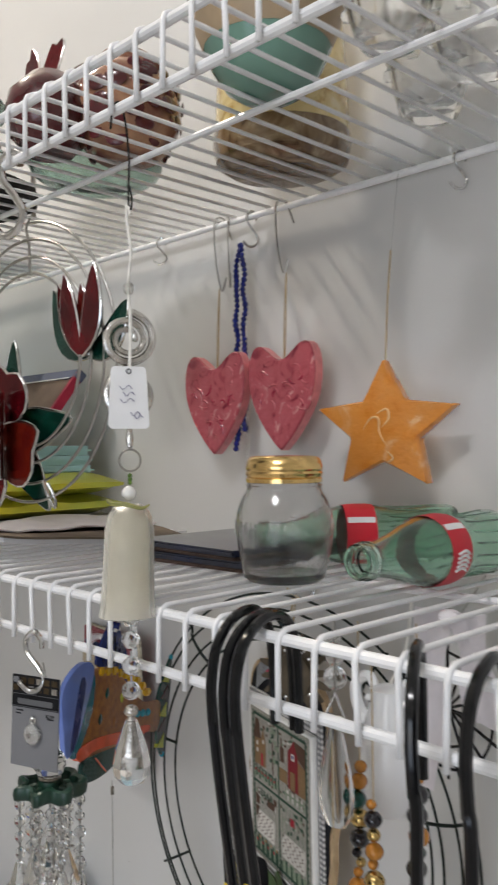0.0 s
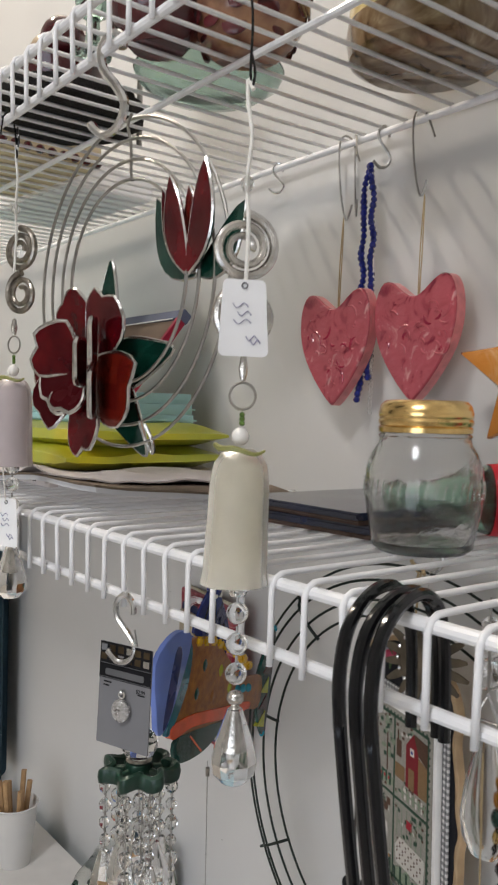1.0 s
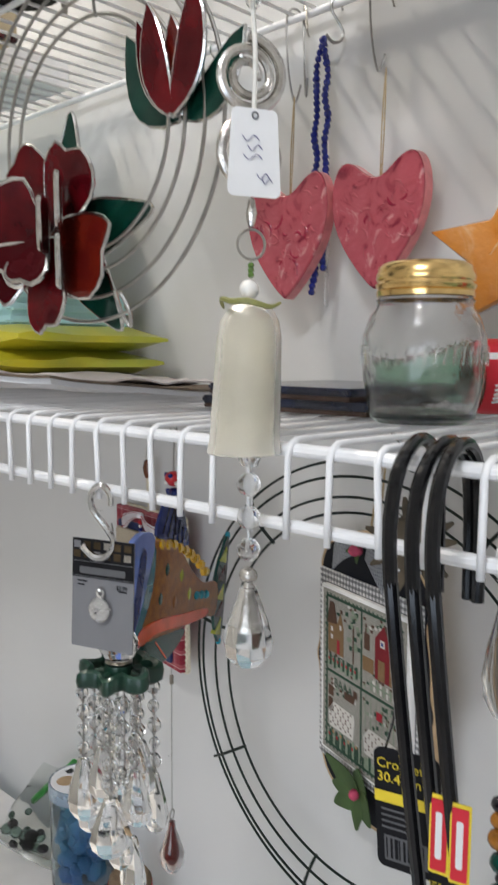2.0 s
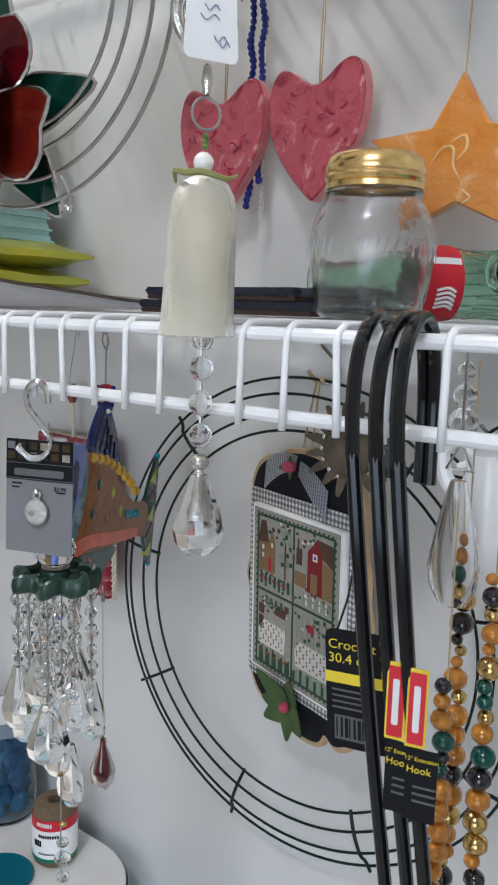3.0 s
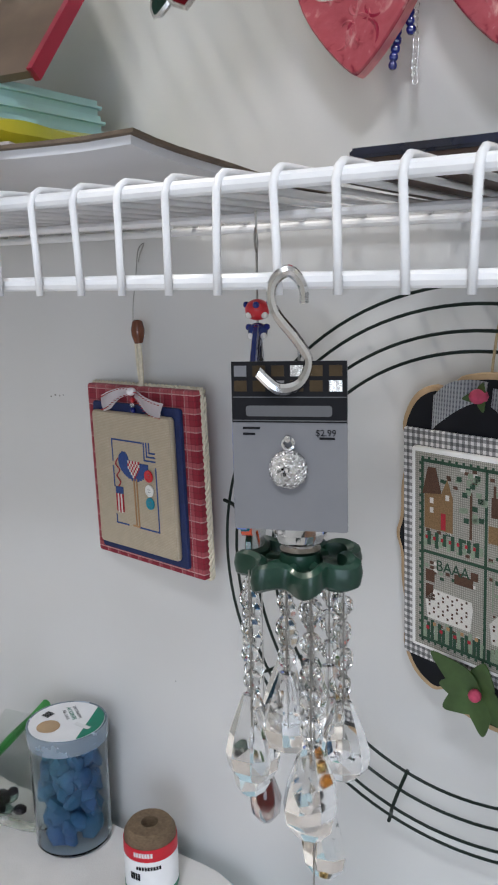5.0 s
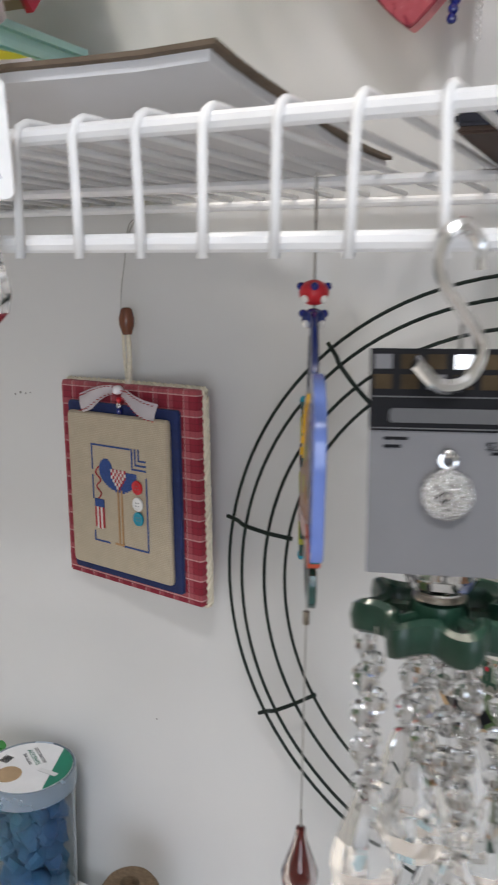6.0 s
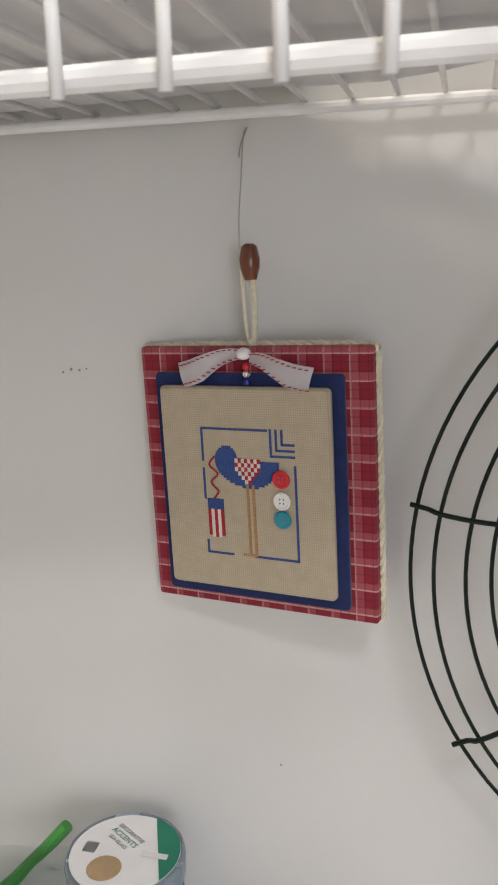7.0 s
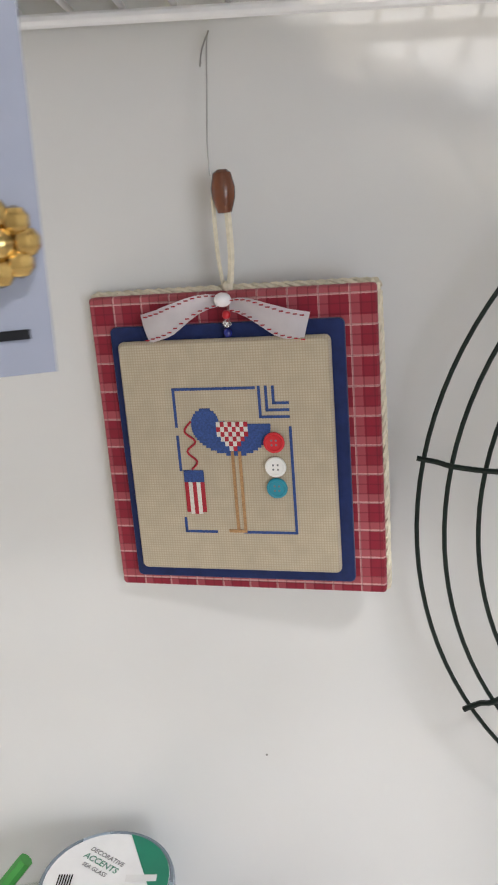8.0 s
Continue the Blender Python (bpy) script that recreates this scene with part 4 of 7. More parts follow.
def sheet(name, x0, x1, y0, y1, zf, thick, mat, label, cat, edge=None, nx=28, ny=12):
    bm = bmesh.new()
    top = [[bm.verts.new((x0 + (x1 - x0) * i / nx, y0 + (y1 - y0) * j / ny, zf(i / nx, j / ny) + thick)) for j in range(ny + 1)] for i in range(nx + 1)]
    bot = [[bm.verts.new((v.co.x, v.co.y, v.co.z - thick)) for v in row] for row in top]
    for i in range(nx):
        for j in range(ny):
            bm.faces.new((top[i][j], top[i + 1][j], top[i + 1][j + 1], top[i][j + 1]))
            bm.faces.new((bot[i][j], bot[i][j + 1], bot[i + 1][j + 1], bot[i + 1][j]))
    for i in range(nx):
        for j in (0, ny):
            bm.faces.new((top[i][j], bot[i][j], bot[i + 1][j], top[i + 1][j]))
    for j in range(ny):
        for i in (0, nx):
            bm.faces.new((top[i][j], top[i][j + 1], bot[i][j + 1], bot[i][j]))
    # the back edge runs away from the wall towards the end
    for v in bm.verts:
        v.co.y = y0 + (v.co.y - y0) * (1 - 0.27 * min(1.0, max(0.0, (v.co.x + 0.25) / 0.16)))
    bmesh.ops.recalc_face_normals(bm, faces=bm.faces[:])
    return tagged(done(name, bm, mat), label, cat)


def curl(u, v):
    e = max(0.0, (u - 0.62) / 0.38)
    wave = 0.0012 * (1 + math.sin(u * 31 + v * 4)) * min(1, e * 3) + 0.0007 * (1 + math.sin(u * 17 + v * 9))
    return 1.3993 + 0.0145 * math.sin(e * math.pi / 2) * (1 - v) ** 2.6 + wave


sheet("card_sheet", -0.92, -0.088, -0.285, -0.02, lambda u, v: curl(u, v), 0.004, PAPERGREY, "pale grey sheet of card with a curled corner", "paper")
sheet("kraft_sheet", -0.93, -0.084, -0.288, -0.022, lambda u, v: curl(u, v) + 0.0045, 0.0018, KRAFT, "brown corrugated sheet with a wavy edge on the pale card", "cardboard")
sheet("folded_paper", -0.93, -0.165, -0.2855, -0.024, lambda u, v: curl(u * 0.908, v) + 0.0066 + 0.009 * abs(noise.noise(Vector((u * 26, v * 4, 0.3)))), 0.0016, NEWS, "folded printed papers lying on the shelf", "paper", nx=90)


def packet(name, x0, x1, y0, y1, z0, h, mat, label, cat, seed, group=""):
    """A soft folded bundle with rounded, slightly uneven sides."""
    bm = block((x0, y0, z0), (x1, y1, z0 + h))
    bmesh.ops.subdivide_edges(bm, edges=bm.edges[:], cuts=15, use_grid_fill=True)
    cx, cy, cz = (x0 + x1) / 2, (y0 + y1) / 2, z0 + h / 2
    for v in bm.verts:
        u = Vector(((v.co.x - cx) / (x1 - x0) * 2, (v.co.y - cy) / (y1 - y0) * 2, (v.co.z - cz) / h * 2))
        e = 1 - (1 - 0.75 * abs(u.x) ** 14) * (1 - 0.6 * abs(u.y) ** 8)
        v.co.z = cz + (v.co.z - cz) * (1 - e) - (h * 0.06 if u.z > 0 else 0) * 0 + noise.noise(Vector((v.co.x * 18, v.co.y * 18, seed))) * h * 0.14 * (1 if u.z > -0.9 else 0)
        v.co.x += noise.noise(Vector((v.co.y * 20, v.co.z * 20, seed + 3))) * 0.006 * abs(u.x)
        v.co.y += noise.noise(Vector((v.co.x * 20, v.co.z * 20, seed + 7))) * 0.006 * abs(u.y)
        v.co.z = max(v.co.z, z0)
    return tagged(done(name, bm, mat), label, cat, group)


packet("wrapped_cloth", -0.80, -0.27, -0.225, -0.032, 1.4115, 0.03, YELLOWCLOTH, "yellow and green cloth folded in clear wrap, lying on papers", "folded cloth", 1, "folded cloths")
packet("wrapped_cloth", -0.84, -0.26, -0.21, -0.036, 1.437, 0.027, YELLOWCLOTH, "yellow cloth folded in clear wrap, stacked on another", "folded cloth", 2, "folded cloths")
packet("wrapped_cloth", -0.9, -0.46, -0.262, -0.217, 1.4125, 0.03, MINTCLOTH, "mint green cloth folded in clear wrap beside yellow ones", "folded cloth", 3, "folded cloths")


def folders():
    for i in range(3):
        tagged(done("folder", block((-0.86 - 0.004 * i, -0.19 + 0.003 * i, 1.4605 + i * 0.0122), (-0.312 - 0.003 * i, -0.04, 1.4723 + i * 0.0122), 0.005), AQUA), "pale aqua padded folder lying flat on the folded cloth", "folder", "stack of aqua folders")


folders()


def leaning_frame():
    t = thing("picture_frame", "brown panel in a slate blue and crimson frame, leaning back", "picture frame", pose(-0.372, -0.155, 1.4985, -38, 0, 4))
    part("panel", slab([(-0.085, 0.0), (0.082, 0.0), (0.082, 0.1), (-0.085, 0.1)], 0.006, 0, None, 0.002), FRAMEPANEL, t)
    part("top_rail", slab([(-0.09, 0.098), (0.09, 0.102), (0.09, 0.114), (-0.09, 0.11)], 0.012), FRAMEBLUE, t)
    part("side_rail", slab([(0.08, 0.0), (0.085, 0.0), (0.089, 0.112), (0.084, 0.112)], 0.011), FRAMERED, t)
    part("side_rail", slab([(-0.09, 0.0), (-0.082, 0.0), (-0.082, 0.11), (-0.09, 0.11)], 0.012), FRAMEBLUE, t)
    part("white_line", tube([(-0.08, -0.0006, 0.096), (0.08, -0.0006, 0.1)], 0.0008, seg=4), PRINTWHITE, t)


leaning_frame()


def paper_strip():
    t = thing("printed_strip", "crumpled strip of printed plastic lying on the papers", "packaging", pose(-0.25, -0.268, 1.4085, 0, 0, -3))
    bm = block((-0.06, -0.008, 0), (0.06, 0.008, 0.012), 0.004)
    part("strip", bm, NEWS, t)
    for i in range(6):
        part("print_bar", block((-0.03 + i * 0.011, -0.0085, 0.004), (-0.0215 + i * 0.011, -0.0078, 0.0075)), CARDBLACK, t)


paper_strip()


# ---------------------------------------------------------------- on the upper shelf
DECK = 1.7445


def pottery():
    t = thing("splashed_bowl", "round red, beige and brown splashed pottery vase on the upper shelf", "vase", pose(-0.032, -0.196, DECK) @ Matrix.Diagonal((0.86, 0.86, 0.9, 1)))
    part("body", lathe([(0, 0.001), (0.03, 0.0), (0.04, 0.006), (0.052, 0.025), (0.056, 0.045), (0.052, 0.065), (0.04, 0.082), (0.028, 0.09), (0.026, 0.1), (0.024, 0.1), (0.026, 0.088), (0.038, 0.078), (0.049, 0.06), (0.052, 0.045), (0.04, 0.012), (0, 0.006)], 36), BOWLMIX, t)
    rnd = random.Random(5)
    for i in range(80):
        a, h = rnd.uniform(0, 6.28), rnd.uniform(0.006, 0.082)
        r = 0.0572 * math.sqrt(max(0.05, 1 - ((h - 0.045) / 0.052) ** 2))
        bm = ball((0, 0, 0), rnd.uniform(0.006, 0.012), None, 10, 6, 0.7)
        bm.transform(Matrix.Translation((r * math.cos(a), r * math.sin(a), h)) @ pose(0, 0, 0, 0, 0, math.degrees(a)) @ Matrix.Diagonal((0.18, 1, 1, 1)))
        part("glaze_patch", bm, OXBLOOD if i % 3 else MAROONGLAZE, t)
    t = thing("oxblood_bowl", "small dark oxblood round vase on the upper shelf", "vase", pose(-0.066, -0.252, DECK))
    part("body", lathe([(0, 0.0), (0.02, 0), (0.034, 0.015), (0.038, 0.032), (0.034, 0.05), (0.022, 0.062), (0.016, 0.068), (0.014, 0.068), (0.02, 0.06), (0.034, 0.033), (0.02, 0.006), (0, 0.005)], 32), OXBLOOD, t)
    t = thing("green_dish", "shallow sea-green glass dish with a scalloped rim on the upper shelf", "dish", pose(-0.115, -0.172, DECK))
    part("body", lathe([(0, 0.001), (0.03, 0.0), (0.048, 0.004), (0.06, 0.012), (0.064, 0.02), (0.061, 0.021), (0.046, 0.009), (0, 0.005)], 40), DISHGREEN, t)
    t = thing("glass_stopper", "small pale green glass ornament with a round head", "glass ornament", pose(-0.112, -0.282, DECK))
    part("foot", lathe([(0, 0), (0.014, 0), (0.015, 0.004), (0.006, 0.012), (0.005, 0.03), (0, 0.031)], 20), DISHGREEN, t)
    part("head", ball((0, 0, 0.042), 0.014), DISHGREEN, t)
    t = thing("amber_vase", "large mottled amber glass vase with a brown swirled base", "vase", pose(0.043, -0.0775, DECK))
    part("foot", lathe([(0, 0.0), (0.05, 0.0), (0.06, 0.006), (0.063, 0.022), (0.062, 0.03), (0, 0.03)], 40), VASEBASE, t)
    part("body", lathe([(0.0615, 0.0305), (0.0605, 0.05), (0.059, 0.09), (0.056, 0.13), (0.05, 0.165), (0.042, 0.19), (0.04, 0.2), (0.037, 0.2), (0.04, 0.188), (0.052, 0.13), (0.055, 0.09), (0.0, 0.034)], 40), VASEGLASS, t)
    t = thing("teal_bowl", "teal ceramic bowl with a sand band and celadon foot", "bowl", pose(0.143, -0.2, DECK))
    part("foot", lathe([(0, 0.0), (0.02, 0.0), (0.03, 0.006), (0.04, 0.02), (0.046, 0.034), (0, 0.034)], 36), CELADON, t)
    part("band", lathe([(0.0461, 0.0342), (0.053, 0.05), (0.057, 0.066), (0, 0.066)], 36), SANDCERAMIC, t)
    part("rim", lathe([(0.0571, 0.0662), (0.061, 0.09), (0.064, 0.125), (0.061, 0.125), (0.058, 0.09), (0.0, 0.07)], 36), TEALCERAMIC, t)
    for x, y, r, h in ((0.205, -0.085, 0.034, 0.09), (0.275, -0.13, 0.04, 0.07), (0.33, -0.07, 0.038, 0.1), (0.25, -0.2, 0.03, 0.06), (0.37, -0.2, 0.045, 0.08)):
        t = thing("cut_glass_bowl", "clear cut-glass bowl standing on the upper shelf", "glass bowl", pose(x, y, DECK), "clear cut glass on the upper shelf")
        part("bowl", lathe([(0, 0.001), (r * 0.6, 0), (r * 0.7, h * 0.06), (r * 0.85, h * 0.3), (r, h * 0.6), (r * 1.05, h), (r * 0.98, h), (r * 0.92, h * 0.6), (r * 0.7, h * 0.2), (0, h * 0.12)], 14), HAZEGLASS, t, smooth=False)
        for k in range(9):
            a = k * 0.698
            part("cut_facet", ball((r * 0.93 * math.cos(a), r * 0.93 * math.sin(a), h * 0.42), r * 0.16, None, 6, 4), HAZEGLASS, t, smooth=False)
    t = thing("red_glass_ball", "dark orange-red glass globe on the upper shelf", "glass globe", pose(0.40, -0.11, DECK))
    part("globe", ball((0, 0, 0.033), 0.033, None, 24, 14), FIREGLASS, t)
    part("neck", lathe([(0.01, 0.064), (0.008, 0.075), (0, 0.076)], 14), FIREGLASS, t)
    # left end
    t = thing("coir_basket", "round black fibre basket with a ragged edge on the upper shelf", "basket", pose(-0.265, -0.235, DECK))
    rnd = random.Random(8)
    bm = bmesh.new()
    n, rings = 60, []
    for r, h in ((0.0, 0.001), (0.06, 0.0), (0.074, 0.006), (0.076, 0.02), (0.07, 0.022), (0.066, 0.01), (0.0, 0.008)):
        rings.append([bm.verts.new((max(r, 1e-4) * math.cos(2 * math.pi * k / n) * (1 + (rnd.uniform(-0.05, 0.05) if r > 0.05 else 0)), max(r, 1e-4) * math.sin(2 * math.pi * k / n) * (1 + (rnd.uniform(-0.05, 0.05) if r > 0.05 else 0)), h)) for k in range(n)])
    for u, v in zip(rings, rings[1:]):
        for k in range(n):
            bm.faces.new((u[k], u[(k + 1) % n], v[(k + 1) % n], v[k]))
    part("weave", bm, COIR, t)
    t = thing("flat_carton", "flat white carton lying on the upper shelf", "carton", pose(-0.565, -0.09, DECK, 0, 0, 4))
    part("carton", block((-0.115, -0.06, 0), (0.115, 0.06, 0.03), 0.002), PAPERTAG, t)
    part("flap", block((-0.113, -0.058, 0.0305), (0.113, 0.0, 0.0315)), PAPERTAG, t)
    t = thing("patterned_box", "cream box with a dark red beaded edge on the upper shelf", "box", pose(-0.46, -0.22, DECK, 0, 0, 6))
    part("box", block((-0.1, -0.07, 0), (0.1, 0.07, 0.05), 0.003), CREAMBOX, t)
    for k in range(14):
        part("edge_bead", ball((-0.097 + k * 0.0149, -0.07, 0.004), 0.005, None, 8, 5), OXBLOOD, t)
        if k < 10:
            part("edge_bead", ball((0.1, -0.064 + k * 0.0142, 0.004), 0.005, None, 8, 5), OXBLOOD, t)
    t = thing("pottery_fruit", "sand and oxblood pottery fruit in a dark holder", "ornament", pose(-0.275, -0.235, DECK + 0.0225))
    for x, y in ((-0.022, 0), (0.02, -0.006), (0.0, 0.026)):
        part("fruit", ball((x, y, 0.052), 0.021, None, 16, 10), SANDCERAMIC if x < 0 else OXBLOOD, t)
    part("holder", lathe([(0, 0.0), (0.03, 0.0), (0.034, 0.01), (0.042, 0.032), (0.04, 0.032), (0.03, 0.014), (0, 0.008)], 24), OXBLOOD, t)
    t = thing("glass_bloom", "dark red leaded glass bloom standing on the upper shelf", "ornament", pose(-0.27, -0.15, DECK))
    for a, l in ((-62, 0.085), (-20, 0.09), (25, 0.085), (75, 0.095)):
        leaded("petal", petal_line(l, 0.03, 0.02, a), 0.0025, REDGLASS, t, pose(0, 0, 0.125, -10, a, 0))
    part("stem", tube([(0, 0, 0), (0, 0, 0.13)], 0.003, seg=8), DULL, t)


pottery()


# ---------------------------------------------------------------- wreath form and hangings under the lower shelf
def wreath():
    t = thing("wire_wreath_form", "round dark green wire wreath form of four rings", "wreath form", pose(-0.0015, -0.0315, 1.1335, 0, 0, 0))
    rings = (0.2143, 0.2008, 0.183, 0.1688)
    ys = (0.0, -0.006, -0.0055, -0.001)
    for r, y in zip(rings, ys):
        part("ring", tube(arc(0, 0, r, 0, 360, 110, y)[:-1], 0.00125, True, 7), GREENWIRE, t)
    for a in (130, 170, 211, 253, 294, 335, 15, 55):
        c, s = math.cos(radians(a)), math.sin(radians(a))
        part("tie", tube(smooth_line([((r + d) * c, y, (r + d) * s) for r, y, d in ((0.2143, -0.002, 0.004), (0.208, -0.004, 0), (0.2008, -0.0085, 0), (0.183, -0.0082, 0), (0.1688, -0.003, -0.004))], 3), 0.0016, seg=6), GREENWIRE, t)
    return t


wreath()
s_hook(pose(0.008, -0.014, 1.387, 0, 0, 25), 0.045, 0.0018, CHROME, "steel S hook on the lower shelf's back rod")


def stitched_square():
    t = thing("stitched_hanging", "cross-stitched linen square on red plaid with a white bow", "wall hanging", pose(-0.3095, -0.0265, 1.1785, 0, 0, -11.5) @ pose(0, 0, 0, 0, -1.8, 0))
    w, h = 0.151, 0.164
    back = part("plaid_backing", slab(rounded(w, h, 0.002), 0.011, 0.0014), PLAID, t, "padded red plaid cotton")
    # plaited cream edge
    loop = [(x * 1.004, 0.009, z * 1.004) for x, z in rounded(w, h, 0.003, n=3)]
    fine = []
    for i in range(len(loop)):
        p, q = Vector(loop[i]), Vector(loop[(i + 1) % len(loop)])
        k = max(1, int((q - p).length / 0.0028))
        fine += [p.lerp(q, j / k) for j in range(k)]
    for ph in (0, 2.1, 4.2):
        pts = []
        for i, p in enumerate(fine):
            out = Vector((p.x, 0, p.z)).normalized()
            pts.append(p + Vector((0, 0.0022 * math.sin(i * 1.05 + ph), 0)) + out * 0.0012 * math.cos(i * 1.05 + ph))
        part("braid_strand", tube(pts, 0.0014, True, 5), CREAMCORD, t)
    mat = part("navy_mat", slab(rounded(0.1235, 0.141, 0.003, -0.002, -0.004), 0.0035, 0.0006, None, -0.0034), NAVY, t)
    pad = part("linen_pad", slab(rounded(0.1115, 0.1265, 0.003, -0.0025, -0.004), 0.006, 0.0018, None, -0.0095), LINEN, t, "natural linen pad")
    y = -0.0098

    cx, cz = -0.002, -0.0065

    def spread(x, z):
        return (x - cx) * 1.1 + cx + 0.0028, (z - cz) * 1.09 + cz + 0.0006

    def st(name, o, mt, parent=pad):
        return part(name, slab([spread(*p) for p in o], 0.0004, 0, None, y), mt, parent)

    def bar(x0, z0, x1, z1, mt, name="stitch_line"):
        return st(name, [(x0, z0), (x1, z0), (x1, z1), (x0, z1)], mt)
    q = 0.0013
    # broken blue border
    bar(cx - 0.0285, cz + 0.036, cx + 0.012, cz + 0.036 + q, STITCHBLUE)
    bar(cx - 0.0285, cz + 0.018, cx - 0.0285 + q, cz + 0.036, STITCHBLUE)
    bar(cx - 0.0285, cz - 0.004, cx - 0.0285 + q, cz + 0.014, STITCHBLUE)
    bar(cx - 0.0285, cz - 0.036, cx - 0.0285 + q, cz - 0.028, STITCHBLUE)
    bar(cx - 0.0285, cz - 0.036, cx - 0.012, cz - 0.036 + q, STITCHBLUE)
    bar(cx + 0.001, cz - 0.036, cx + 0.028, cz - 0.036 + q, STITCHBLUE)
    bar(cx + 0.0267, cz - 0.036, cx + 0.028, cz + 0.018, STITCHBLUE)
    for i in range(3):
        d = i * 0.0033
        bar(cx + 0.013 + d, cz + 0.022 + d, cx + 0.013 + d + q, cz + 0.0375, STITCHBLUE, "corner_line")
        bar(cx + 0.013 + d, cz + 0.022 + d, cx + 0.0275, cz + 0.022 + d + q, STITCHBLUE, "corner_line")
    # stepped blue shape with a red and white checked middle
    s = 0.0019
    for row in range(18):
        z = cz + 0.0272 - row * 0.0013
        u = row - 6
        a = -0.0145 - 0.0075 * math.sqrt(max(0.0, 1 - ((row - 5.5) / 6) ** 2)) if u < 0 else -0.022 + 0.0235 * (1 - math.sqrt(max(0.0, 1 - (u / 11.6) ** 2)))
        b = -0.0145 + 0.0062 * math.sqrt(max(0.0, 1 - ((row - 5.5) / 6) ** 2)) + (0.003 if row == 5 else 0) if u < 0 else 0.0165 - 0.0185 * (1 - math.sqrt(max(0.0, 1 - (u / 11.6) ** 2)))
        bar(cx + a + 0.0016, z - 0.0013, cx + b + 0.0016, z, STITCHBLUE, "blue_stitch")
    y -= 0.0003
    for row in range(6):
        half = 4 - max(0, row - 2)
        for col in range(-half, half):
            z = cz + 0.0205 - row * s * 1.25
            bar(cx - 0.0005 + col * s, z - s * 1.25, cx - 0.0005 + (col + 1) * s, z, STITCHRED if (row + col) % 2 else STITCHWHITE, "check_stitch")
    bar(cx - 0.002, cz - 0.034, cx - 0.0005, cz + 0.006, STITCHTAN, "tan_line")
    bar(cx + 0.0015, cz - 0.034, cx + 0.003, cz + 0.006, STITCHTAN, "tan_line")
    bar(cx - 0.006, cz - 0.0355, cx + 0.003, cz - 0.034, STITCHTAN, "tan_line")
    # red squiggle and striped flag
    part("squiggle", tube(smooth_line([(spread(x, z)[0], yy, spread(x, z)[1]) for x, yy, z in [(cx - 0.0205, y, cz + 0.021), (cx - 0.024, y, cz + 0.016), (cx - 0.019, y, cz + 0.011), (cx - 0.0235, y, cz + 0.006), (cx - 0.019, y, cz + 0.001), (cx - 0.022, y, cz - 0.003)] ], 4), 0.0006, seg=5), STITCHRED, pad)
    bar(cx - 0.0265, cz - 0.0095, cx - 0.0165, cz - 0.0035, STITCHBLUE, "flag_patch")
    for i in range(5):
        bar(cx - 0.0265 + i * 0.002, cz - 0.026 + (0.001 if i in (0, 4) else 0), cx - 0.0245 + i * 0.002, cz - 0.0096, STITCHRED if i % 2 == 0 else STITCHWHITE, "flag_stripe")
    for z, m in ((0.0105, REDBTN), (-0.0015, WHITEBTN), (-0.012, TEALBTN)):
        c = (spread(cx + 0.0195, 0)[0], y - 0.0003, spread(0, cz + z)[1])
        b = part("button", lathe([(0, 0), (0.005, 0), (0.0056, 0.0006), (0.0054, 0.0014), (0.0043, 0.0016), (0.0038, 0.0012), (0, 0.0011)], 20, None, c, Vector((0, -1, 0))), m, t)
        for dx, dz in ((-1, -1), (1, -1), (-1, 1), (1, 1)):
            part("button_hole", lathe([(0, 0.0012), (0.0006, 0.00135), (0, 0.0014)], 8, None, (c[0] + dx * 0.0012, c[1], c[2] + dz * 0.0012), Vector((0, -1, 0))), CARDGREY, b)
    # bow
    for sx, rot in ((-1, 12), (1, -6)):
        bm = bmesh.new()
        rows = []
        for i in range(9):
            u = i / 8
            x = sx * (0.003 + 0.039 * u)
            zz = 0.0755 - 0.013 * u ** 1.3 + 0.001 * math.sin(u * 7) + (0.0025 if sx < 0 else 0)
            hw = 0.0028 + 0.0046 * min(1, u * 1.6)
            yy = -0.005 - 0.006 * math.sin(u * 2.6)
            rows.append([bm.verts.new((x + 0.002 * k * sx * u, yy + 0.0012 * math.sin(k * 2 + u * 5), zz + k * hw)) for k in (-1, -0.5, 0, 0.5, 1)])
        for a, b in zip(rows, rows[1:]):
            for k in range(4):
                bm.faces.new((a[k], a[k + 1], b[k + 1], b[k]))
        bmesh.ops.solidify(bm, geom=bm.faces[:], thickness=0.0004)
        rb = part("ribbon_tail", bm, RIBBON, t)
        for i in range(12):
            u = (i + 0.5) / 12
            x = sx * (0.003 + 0.039 * u)
            zz = 0.0755 - 0.013 * u ** 1.3 + 0.001 * math.sin(u * 7) + (0.0025 if sx < 0 else 0)
            hw = (0.0028 + 0.0046 * min(1, u * 1.6)) * 0.8
            yy = -0.0062 - 0.006 * math.sin(u * 2.6)
            for k in (-1, 1):
                part("stitch", block((x - 0.001, yy - 0.0009, zz + k * hw - 0.0003), (x + 0.001, yy - 0.0001, zz + k * hw + 0.0003)), STITCHRED, rb)
    part("ribbon_knot", ball((0, -0.0065, 0.0785), 0.0045, None, 12, 8, 0.8), RIBBON, t)
    for z, m, r in ((0.071, REDBTN, 0.0023), (0.0667, STRASS, 0.0024), (0.062, BLUEBEAD, 0.0025)):
        part("charm_bead", ball((0.0015, -0.007, z), r, None, 12, 8), m, t)
    # cord loop, bead and hook
    part("cord", tube(smooth_line([(-0.002, 0.006, 0.082), (-0.004, 0.006, 0.1), (-0.004, 0.005, 0.128)], 5), 0.0012, seg=6), CREAMCORD, t)
